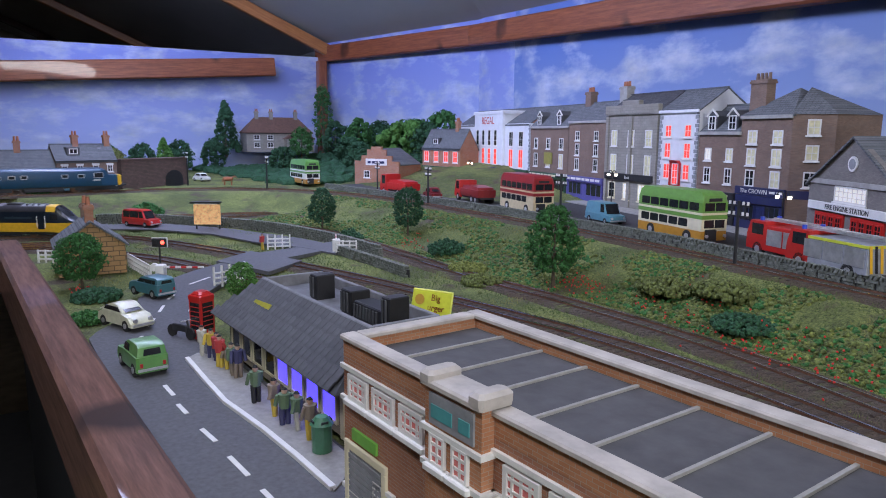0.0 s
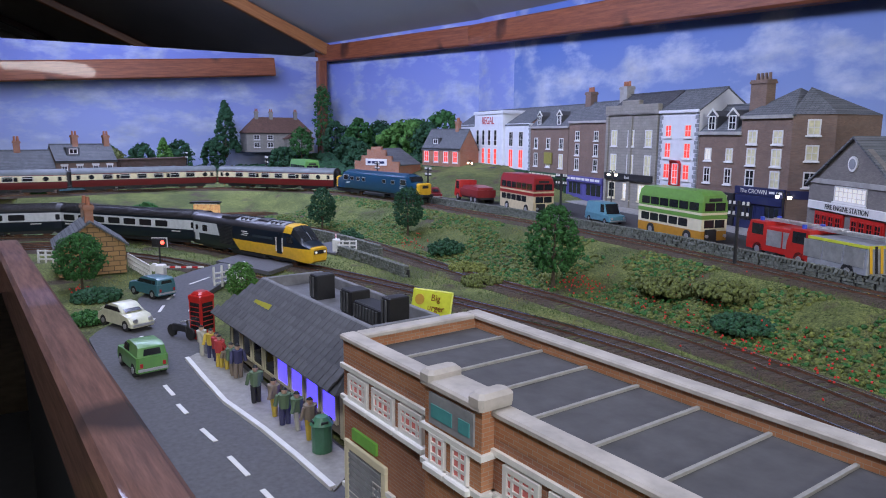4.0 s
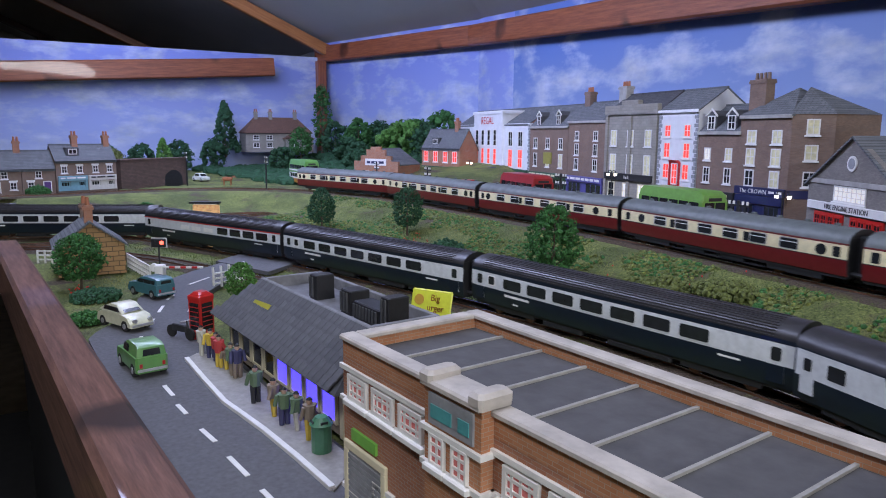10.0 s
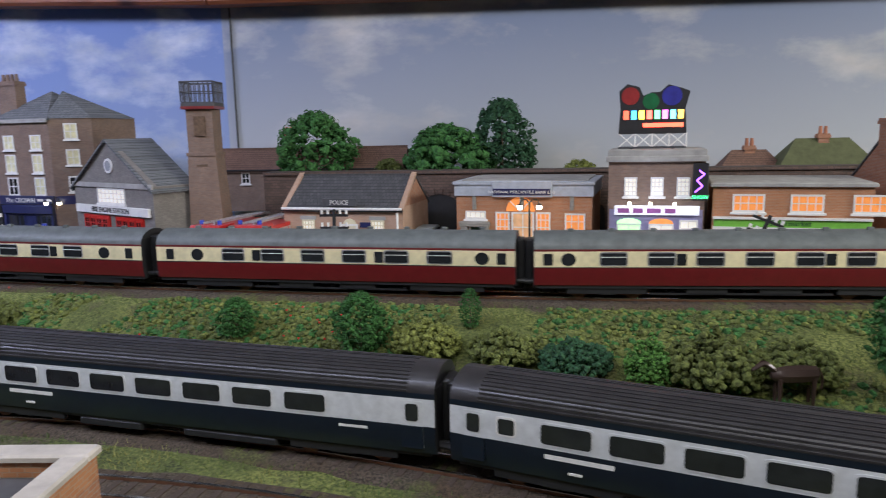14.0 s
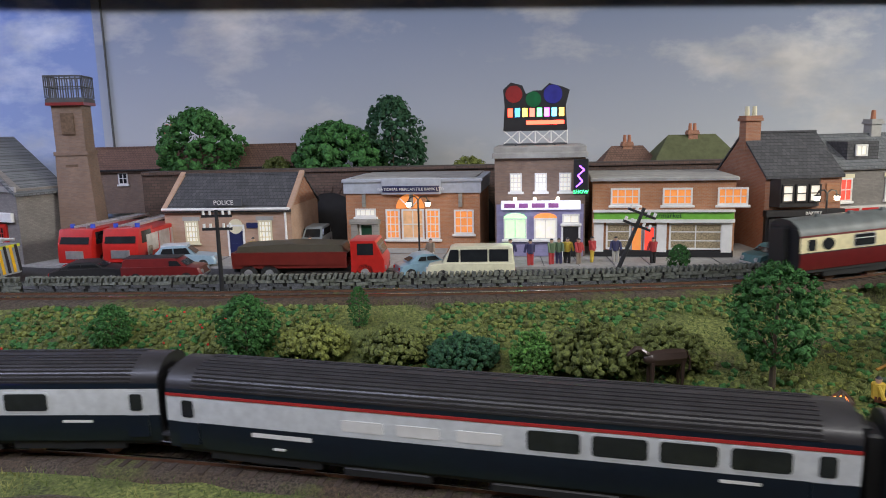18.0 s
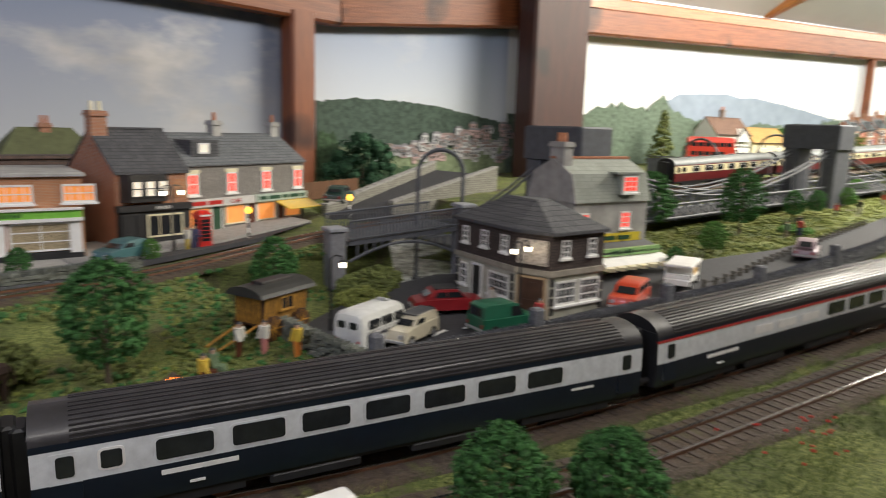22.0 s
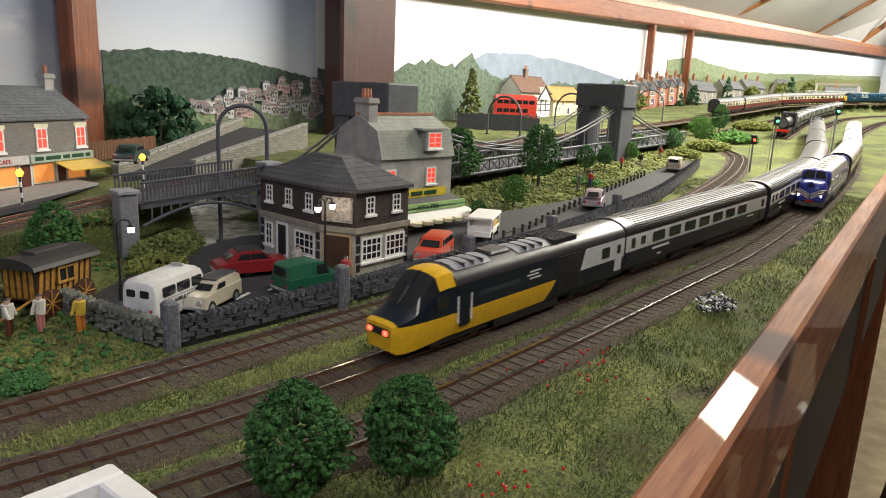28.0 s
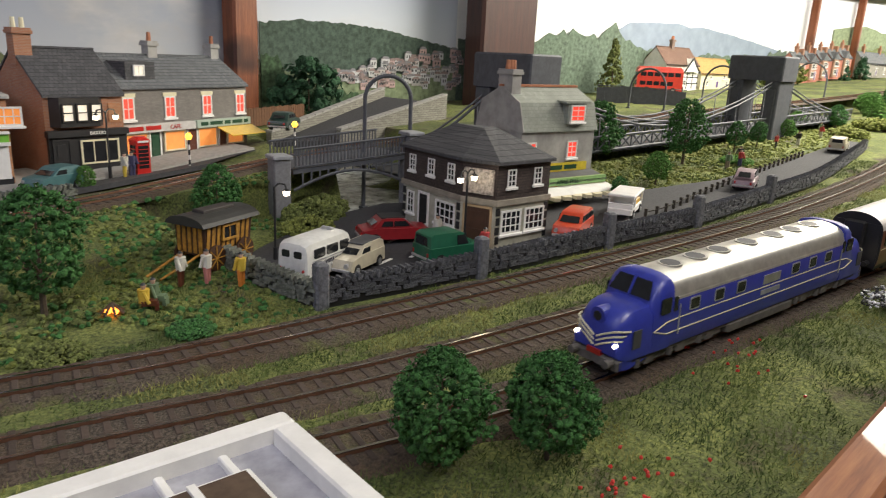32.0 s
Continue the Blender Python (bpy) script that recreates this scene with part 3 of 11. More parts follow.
CORNER, KNEE, BEND1, TIM, POST, FAREND = (-2.30, 0.79), (-1.60, 0.95), (-0.40, 0.84), (0.665, 0.86), (1.06, 0.80), (7.00, -0.327)
wall_seg("wall_north_1", CORNER, KNEE, -0.1, 0.62, SKY_LEFT, "back wall papered with a violet painted sky")
wall_seg("wall_north_2", KNEE, (-1.42, 0.9335), -0.1, 0.62, SKY_LEFT, "back wall papered with a violet painted sky")
wall_seg("wall_north_3", (-1.42, 0.9335), BEND1, -0.1, 0.62, SKY_MID, "back wall papered with a blue cloudy sky")
wall_seg("wall_north_4", BEND1, TIM, -0.1, 0.62, SKY_TOWN, "back wall papered with a grey cloudy sky")
wall_seg("wall_north_5", TIM, POST, -0.1, 0.62, SKY_HILL, "back wall papered with a pale evening sky")
wall_seg("wall_north_6", POST, FAREND, -0.1, 0.62, SKY_FAR, "brightly lit back wall papered with a pale sky")
wall_seg("wall_west", (-2.30, -1.6), CORNER, -0.06, 0.385, SKY_LEFT, "end wall papered with a violet painted sky")
wall_seg("wall_east", FAREND, (7.00, -3.6), -1.1, 1.3, SKY_FAR, "far end wall papered with a pale sky")
wall_seg("wall_south", (7.00, -3.6), (-6.30, -3.6), -1.1, 1.3, CEIL, "plain wall behind the operating well")
solid("floor", M().box(-6.4, -3.7, -1.15, 7.2, 1.1, -1.1), mat("concrete_floor", (0.42, 0.33, 0.21), 0.8, scale=12), "worn tan boarded shed floor", "floor", "structure")
EAVES = [(-6.3, 0.80, 0.415), (-2.4, 0.81, 0.415), (-1.6, 0.98, 0.415), (-0.4, 0.87, 0.352), (0.7, 0.89, 0.34), (1.06, 0.83, 0.378), (4.9, 0.09, 0.53), (7.1, -0.33, 0.615)]
_roof = M()
for (xa, ya, za), (xb, yb, zb) in zip(EAVES, EAVES[1:]):
    _roof.add([(xa, ya, za), (xb, yb, zb), (xb, -0.6, 1.03), (xa, -0.6, 1.03)], [(0, 1, 2, 3)])
    _roof.add([(xa, -0.6, 1.03), (xb, -0.6, 1.03), (xb, -3.7, 0.5), (xa, -3.7, 0.5)], [(0, 1, 2, 3)])
solid("ceiling", _roof, CEIL, "sloping white boarded ceiling under the shed roof", "ceiling", "structure")
wall_seg("wall_far_west", (-6.3, -3.7), (-6.3, 0.8), -1.1, 1.1, CEIL, "plain boarded end wall of the shed")
wall_seg("wall_north_0", (-6.3, 0.80), (-2.3, 0.80), -1.1, 0.45, CEIL, "plain boarded wall beyond the layout")
RAFTER = wood_mat("rafter_timber", (0.26, 0.1, 0.03), (0.42, 0.18, 0.06))


def rafter(x, y0, z0, y1, z1, w=0.025, mt=None):
    beam("rafter", (x, y0, z0), (x, y1, z1), w, 0.035, mt or RAFTER, "orange-stained rafter under the sloping ceiling")


rafter(-2.26, 0.78, 0.405, -0.55, 0.985)
rafter(-3.9, 0.77, 0.40, -0.55, 0.985, 0.05)
rafter(-5.4, 0.77, 0.40, -0.55, 0.985, 0.11, TIMBER_DK)
beam("truss_strut", (-5.38, 0.0, 0.35), (-5.38, 0.0, 0.74), 0.09, 0.07, TIMBER_DK, "dark timber strut of the roof truss")
beam("truss_tie", (-5.38, 0.77, 0.36), (-5.38, -1.5, 0.36), 0.09, 0.07, TIMBER_DK, "dark timber tie of the roof truss")
for x, ya, za in ((1.88, 0.69, 0.425), (3.25, 0.44, 0.475), (4.55, 0.16, 0.53), (5.9, -0.1, 0.58)):
    rafter(x, ya, za, -0.55, 0.985, 0.035)
beam("purlin", (-2.32, 0.775, 0.395), (-1.60, 0.93, 0.385), 0.03, 0.05, TIMBER, "knotty stained timber purlin along the back wall")
beam("purlin", (-1.60, 0.93, 0.385), (-0.40, 0.82, 0.318), 0.03, 0.05, TIMBER, "knotty stained timber purlin along the back wall")
beam("purlin", (-0.40, 0.82, 0.318), (0.70, 0.84, 0.305), 0.03, 0.05, TIMBER, "knotty stained timber purlin along the back wall")
beam("purlin", (0.70, 0.838, 0.305), (1.06, 0.78, 0.34), 0.03, 0.05, TIMBER, "stained timber purlin along the back wall")
beam("purlin", (1.06, 0.78, 0.34), (7.0, -0.362, 0.582), 0.03, 0.05, TIMBER, "stained timber purlin along the back wall")
beam("purlin_cap", (1.06, 0.802, 0.376), (7.0, -0.34, 0.618), 0.03, 0.03, RAFTER, "orange-stained timber above the purlin")
beam("wall_post", (-2.27, 0.765, -0.05), (-2.27, 0.765, 0.37), 0.03, 0.03, TIMBER, "stained timber corner post")
beam("wall_post", (0.63, 0.835, -0.05), (0.63, 0.835, 0.29), 0.03, 0.04, TIMBER, "stained timber wall post between two backscenes")
beam("roof_post", (1.095, 0.725, -0.1), (1.095, 0.725, 0.40), 0.04, 0.165, TIMBER_DK, "broad dark timber post in front of the backscene")
beam("end_purlin", (-2.26, 0.605, 0.343), (-2.26, -0.5, 0.27), 0.03, 0.054, TIMBER, "rounded stained timber purlin on the end wall")
beam("edge_rail", (-0.20, 0.008, -0.014), (-0.99, -0.078, -0.012), 0.026, 0.05, TIMBER_ROUGH, "weathered timber rail along the board's edge")
beam("edge_rail", (0.16, 0.003, 0.005), (1.9, -0.192, 0.05), 0.014, 0.07, TIMBER_EDGE, "worn stained timber edging along the baseboard")

# ---- trains ----
BLUE = paint(0.006, 0.013, 0.024)
RAILBLUE = paint(0.008, 0.05, 0.1)
LTGREY = paint(0.64, 0.66, 0.67)
YELLOW = paint(0.80, 0.47, 0.02)
MAROON = paint(0.13, 0.010, 0.012)
ROOFGREY = mat("coach_roof", (0.13, 0.145, 0.145), 0.5, scale=120)
ROOFDARK = mat("ribbed_roof", (0.036, 0.034, 0.037), 0.42, scale=120, coat=0.15)
COACHCREAM = paint(0.76, 0.68, 0.42)
PURPLE = paint(0.035, 0.05, 0.36)
TEAK = paint(0.12, 0.035, 0.02)


def rounded(x0, z0, x1, z1, r):
    out = []
    for cx, cz, a in ((x1 - r, z0 + r, -90), (x1 - r, z1 - r, 0), (x0 + r, z1 - r, 90), (x0 + r, z0 + r, 180)):
        out += [(cx + r * math.cos(radians(a + d)), cz + r * math.sin(radians(a + d))) for d in (0, 45, 90)]
    return out


def sides(name, t, x0, z0, x1, z1, half, mt, r=0.12, proud=0.03, frame_mat=None):
    """The same opening on both sides of a vehicle."""
    for sd in (-1, 1):
        y = half * sd
        if frame_mat:
            fr = part(name, M().prism(rounded(x0 - 0.07, z0 - 0.07, x1 + 0.07, z1 + 0.07, r + 0.05), y - 0.05 * sd, y + proud * sd), frame_mat, t)
            part("pane", M().prism(rounded(x0, z0, x1, z1, r), y, y + (proud + 0.012) * sd), mt, fr)
        else:
            part(name, M().prism(rounded(x0, z0, x1, z1, r), y - 0.05 * sd, y + proud * sd), mt, t)


def bogie(t, x, wheels=(-1.3, 1.3), r=0.46):
    b = part("bogie", M().box(x - 1.9, -1.12, 0.35, x + 1.9, -0.95, 0.8).box(x - 1.9, 0.95, 0.35, x + 1.9, 1.12, 0.8).box(x - 0.4, -1.1, 0.3, x + 0.4, 1.1, 0.7), BLACK, t)
    for w in wheels:
        part("wheelset", M().cyl((x + w, -0.78, r), (x + w, -0.63, r), r, 14).cyl((x + w, 0.63, r), (x + w, 0.78, r), r, 14).cyl((x + w, -0.7, r), (x + w, 0.7, r), 0.1, 6), RAIL, b)


def shell(L, prof, mats_at, end=0.0):
    """A vehicle body: a profile of (half width, height, material) from sill to ridge, both sides."""
    ring = [(-w, z) for w, z, _ in prof] + [(w, z) for w, z, _ in reversed(prof[:-1] if prof[-1][0] == 0 else prof)]
    mi = [k for _, _, k in prof[:-1]]
    mi = mi + (mi[::-1] if prof[-1][0] == 0 else [prof[-1][2]] + mi[::-1])
    m = M()
    rings = [[(x, y, z) for y, z in ring] for x in (-L / 2, L / 2)]
    m.loft(rings, face_mi=lambda k, j: mi[j] if j < len(mi) else mats_at, mi=mats_at)
    return m


def roof_arc(half, z0, z1, n=8, ribs=False):
    out = []
    for k in range(n + 1):
        a = math.pi / 2 * k / n
        out.append((half * math.cos(a), z0 + (z1 - z0) * math.sin(a)))
    return out


def gangway(t, x, sd):
    part("gangway", M().box(min(x, x + 0.42 * sd), -0.55, 1.0, max(x, x + 0.42 * sd), 0.55, 3.3, c=0.08), BLACK, t)
    part("coach_end", M().box(min(x, x + 0.04 * sd), -1.25, 0.75, max(x, x + 0.04 * sd), 1.25, 3.2), BLACK, t)
    part("buffer", M().cyl((x, -0.88, 1.0), (x + 0.5 * sd, -0.88, 1.0), 0.14, 8), BLACK, t)
    part("buffer", M().cyl((x, 0.88, 1.0), (x + 0.5 * sd, 0.88, 1.0), 0.14, 8), BLACK, t)


def intercity_coach(buffet=False):
    t = thing("intercity_coach", "grey and blue intercity coach with red stripe and ribbed roof" if buffet else "blue and light-grey intercity coach with dark ribbed roof", "railway coach", group="intercity train")
    L = 19.7
    prof = [(1.22, 0.72, 0), (1.33, 1.15, 0), (1.36, 1.80, 1), (1.35, 2.82, 0), (1.33, 3.02, 2)]
    arc = roof_arc(1.33, 3.02, 3.78, 10)[1:]
    part("body", shell(L, prof + [(w, z, 2) for w, z in arc], 3), [BLUE, LTGREY, ROOFDARK, BLACK], t, smooth=True)
    for k in range(1, 10):
        a = math.pi / 2 * (k - 0.5) / 9.5
        for sd in (-1, 1):
            y, z = 1.33 * math.cos(a) * sd, 3.02 + 0.76 * math.sin(a)
            part("roof_rib", M().box(-L / 2 + 0.9, y - 0.028, z - 0.03, L / 2 - 0.9, y + 0.028, z + 0.035), ROOFDARK, t)
    part("underframe", M().box(-L / 2 + 0.2, -1.1, 0.55, L / 2 - 0.2, 1.1, 0.8).box(-4, -1.15, 0.28, -1.2, 1.15, 0.6, c=0.08).box(0.5, -1.15, 0.3, 4.2, 1.15, 0.6, c=0.08), BLACK, t)
    if buffet:
        part("catering_stripe", M().box(-L / 2, -1.375, 2.76, L / 2, 1.375, 2.86), paint(0.45, 0.03, 0.03), t)
        for x in (-3.9, -2.2, -0.4):
            sides("kitchen_panel", t, x, 2.0, x + 1.3, 2.4, 1.355, WHITE, 0.06, 0.02)
        xs = [1.6, 3.35, 5.1, 6.85]
    else:
        xs = [-7.0 + 1.95 * k for k in range(7)]
        sides("small_window", t, -8.3, 2.05, -7.8, 2.6, 1.355, GLASS, 0.08, 0.02, WHITE)
    for x in xs:
        sides("window", t, x, 1.97, x + 1.45, 2.64, 1.355, GLASS, 0.1, 0.02, LTGREY)
    for x in (-9.35, 8.85):
        sides("door", t, x - 0.1, 0.95, x + 0.62, 2.72, 1.345, LTGREY, 0.05, 0.02)
        sides("door_window", t, x + 0.05, 1.98, x + 0.46, 2.62, 1.355, GLASS, 0.08, 0.03)
        sides("door_base", t, x - 0.1, 0.95, x + 0.62, 1.79, 1.35, BLUE, 0.03, 0.03)
    sides("lettering", t, -6.9, 1.46, -4.9, 1.62, 1.352, WHITE, 0.02, 0.012)
    sides("number_bar", t, 6.6, 1.5, 7.6, 1.6, 1.352, WHITE, 0.02, 0.012)
    sides("step_board", t, -6.2, 1.02, -5.8, 1.1, 1.335, WHITE, 0.02, 0.012)
    for sd in (-1, 1):
        gangway(t, sd * L / 2, sd)
        bogie(t, sd * 6.6)
    return t


def power_car():
    t = thing("power_car", "blue and yellow high-speed diesel power car with raked nose", "locomotive", group="intercity train")
    a, b = -8.9, 5.5
    prof = [(1.22, 0.66, 0), (1.33, 1.15, 0), (1.36, 1.72, 1), (1.34, 3.0, 2)]
    arc = roof_arc(1.34, 3.0, 3.78, 8)[1:]
    ring = [(-w, z) for w, z, _ in prof] + [(-w, z) for w, z in arc] + [(w, z) for w, z in reversed(arc[:-1])] + [(w, z) for w, z, _ in reversed(prof)]

    def fm(k, j):
        j = min(j, len(ring) - 2 - j)
        if j < 2:
            return 1 if k >= 1 else 0
        return 0 if j == 2 else 3
    rings = [[(x, y, z) for y, z in ring] for x in (a, -1.2, b)]
    rings[1] = [(x - 0.9 * min(1.0, max(0.0, z - 0.66)), y, z) for x, y, z in rings[1]]
    part("body", M().loft(rings, mi=4, face_mi=fm), [BLUE, YELLOW, BLUE, ROOFDARK, BLACK], t, smooth=True)
    # raked cab: station, half width, shoulder, roof, sill
    cab_at = [(b, 1.34, 3.0, 3.78, 0.66), (6.05, 1.33, 3.0, 3.77, 0.64), (6.5, 1.31, 2.94, 3.66, 0.6), (7.2, 1.26, 2.48, 3.06, 0.52), (7.85, 1.19, 2.06, 2.40, 0.45), (8.3, 1.10, 1.90, 2.10, 0.42), (8.7, 0.97, 1.80, 1.92, 0.45), (8.95, 0.82, 1.76, 1.80, 0.62)]
    rings = []
    for x, w, zs, zr, zb in cab_at:
        pts = [(x, -w * 0.9, zb), (x, -w, 1.15), (x, -w, 1.72), (x, -w * 0.97, zs), (x, -w * 0.74, zs + (zr - zs) * 0.78), (x, -w * 0.4, zs + (zr - zs) * 0.95), (x, 0, zr)]
        rings.append(pts + [(px_, -y, z) for px_, y, z in reversed(pts[:-1])])

    def cab(k, j):
        j = min(j, len(rings[0]) - 2 - j)
        if j < 2 or k >= 6:
            return 1
        if j == 2:
            return 0
        return 1 if k < 2 else (2 if k < 4 else 0)
    part("cab", M().loft(rings, mi=1, face_mi=cab), [BLUE, YELLOW, GLASS], t, smooth=True)
    lip = part("nose_band", M().box(8.82, -0.72, 1.28, 9.0, 0.72, 1.62, c=0.05), BLACK, t)
    for y in (-0.64, 0.4):
        part("headlight", M().box(8.98, y, 1.34, 9.03, y + 0.24, 1.54), LITWHITE, lip)
    for y in (-0.62, 0.62):
        part("windscreen_surround", M().tube([(6.52, y * 1.62, 3.12), (7.2, y * 1.6, 2.68), (7.86, y * 1.5, 2.2)], 0.05, 5), BLUE, t)
    part("windscreen_pillar", M().tube([(6.5, 0, 3.68), (7.2, 0, 3.08), (7.85, 0, 2.42)], 0.045, 5), BLUE, t)
    part("wiper", M().tube([(7.86, 0.25, 2.42), (7.3, 0.55, 2.86)], 0.025, 4), BLACK, t)
    sides("cab_window", t, 5.95, 2.1, 6.75, 2.72, 1.318, GLASS, 0.1, 0.02)
    sides("cab_door", t, 4.62, 1.0, 5.32, 2.85, 1.345, BLUE, 0.05, 0.02)
    for x in (4.5, 5.38):
        sides("handrail", t, x, 1.2, x + 0.07, 2.5, 1.35, WHITE, 0.02, 0.06)
    for sd in (-1, 1):
        y = 1.352 * sd
        part("grey_flash", M().prism([(-8.8, 1.76), (-4.3, 1.76), (-4.75, 2.92), (-8.8, 2.92)], y - 0.03 * sd, y + 0.012 * sd, "y"), LTGREY, t, "light-grey panel with a slanted edge")
    sides("guard_door", t, -8.55, 1.0, -7.85, 2.75, 1.35, LTGREY, 0.04, 0.02)
    sides("guard_window", t, -8.4, 2.05, -8.0, 2.6, 1.36, GLASS, 0.06, 0.02)
    sides("van_window", t, -7.2, 2.0, -6.35, 2.65, 1.355, GLASS, 0.08, 0.02, LTGREY)
    for k in range(14):
        sides("louvre", t, -4.25, 0.98 + 0.145 * k, -2.1, 1.04 + 0.145 * k, 1.348, ROOFDARK, 0.02, 0.06)
    for dx, z in ((0.0, 2.2), (0.22, 2.38), (0.0, 2.56)):
        sides("emblem_bar", t, -0.7 + dx, z, 0.2 + dx, z + 0.08, 1.349, WHITE, 0.02, 0.012)
    sides("name_bar", t, 1.0, 2.2, 4.0, 2.42, 1.347, paint(0.03, 0.045, 0.06), 0.02, 0.012)
    for x0, x1 in ((-1.9, 0.7), (2.7, 5.2)):
        panel = part("roof_panel", M().loft([[(x, y, z) for y, z in ((-0.95, 3.60), (-0.5, 3.78), (0, 3.83), (0.5, 3.78), (0.95, 3.60))] for x in (x0, x1)], closed=False, caps=False), GREY, t, "pale grey roof hatch")
        for k in range(1, 4):
            x = x0 + (x1 - x0) * k / 4
            part("panel_seam", M().box(x - 0.03, -0.9, 3.6, x + 0.03, 0.9, 3.845), ROOFDARK, panel)
    part("exhaust_housing", M().box(0.9, -0.6, 3.6, 2.5, 0.6, 3.9, c=0.12), ROOFDARK, t)
    for k in range(9):
        part("roof_grille_bar", M().box(-4.3 + 0.24 * k, -1.0, 3.55, -4.18 + 0.24 * k, 1.0, 3.82, c=0.03), ROOFDARK, t)
    part("underframe", M().box(a + 0.2, -1.1, 0.5, 7.4, 1.1, 0.75).box(-2.6, -1.2, 0.25, 2.6, 1.2, 0.66, c=0.1), BLACK, t)
    gangway(t, a, -1)
    bogie(t, -5.6)
    bogie(t, 5.0)
    return t


def crimson_coach():
    t = thing("crimson_cream_coach", "crimson and cream corridor coach with grey roof", "railway coach", group="express train on the upper line")
    L = 19.6
    prof = [(1.27, 0.85, 0), (1.36, 1.4, 0), (1.37, 1.85, 1), (1.36, 2.75, 0), (1.34, 2.86, 2)]
    arc = roof_arc(1.34, 2.86, 3.72, 8)[1:]
    part("body", shell(L, prof + [(w, z, 2) for w, z in arc], 3), [MAROON, COACHCREAM, ROOFGREY, BLACK], t, smooth=True)
    part("solebar", M().box(-L / 2 + 0.1, -1.2, 0.66, L / 2 - 0.1, 1.2, 0.86), BLACK, t)
    part("truss", M().box(-4.2, -1.1, 0.3, 4.2, -1.0, 0.4).box(-4.2, 1.0, 0.3, 4.2, 1.1, 0.4).box(-2.5, -1.1, 0.3, -0.6, 1.1, 0.68).box(0.9, -1.1, 0.32, 2.8, 1.1, 0.68), BLACK, t)
    for x in (-6.6, -4.35, -2.1, 0.15, 2.4, 4.65):
        sides("window", t, x, 2.0, x + 1.2, 2.65, 1.36, GLASS, 0.08, 0.015, SILVER)
        sides("vent_bar", t, x, 2.42, x + 1.2, 2.46, 1.365, WHITE, 0.01, 0.045)
    for x in (-8.15, 7.35):
        for sd in (-1, 1):
            part("round_window", M().cyl((x, 1.34 * sd, 2.3), (x, 1.385 * sd, 2.3), 0.36, 14), GLASS, t)
    for x in (-9.35, -3.05, 3.7, 8.75):
        sides("door_window", t, x, 1.98, x + 0.45, 2.62, 1.365, GLASS, 0.04, 0.02)
    sides("waist_line", t, -L / 2 + 0.02, 1.83, L / 2 - 0.02, 1.88, 1.368, BLACK, 0.01, 0.008)
    for x in range(-8, 9, 2):
        part("roof_ventilator", M().box(x - 0.15, -0.35, 3.58, x + 0.15, -0.1, 3.86, c=0.03), ROOFGREY, t)
    for sd in (-1, 1):
        gangway(t, sd * L / 2, sd)
        bogie(t, sd * 6.3)
    return t


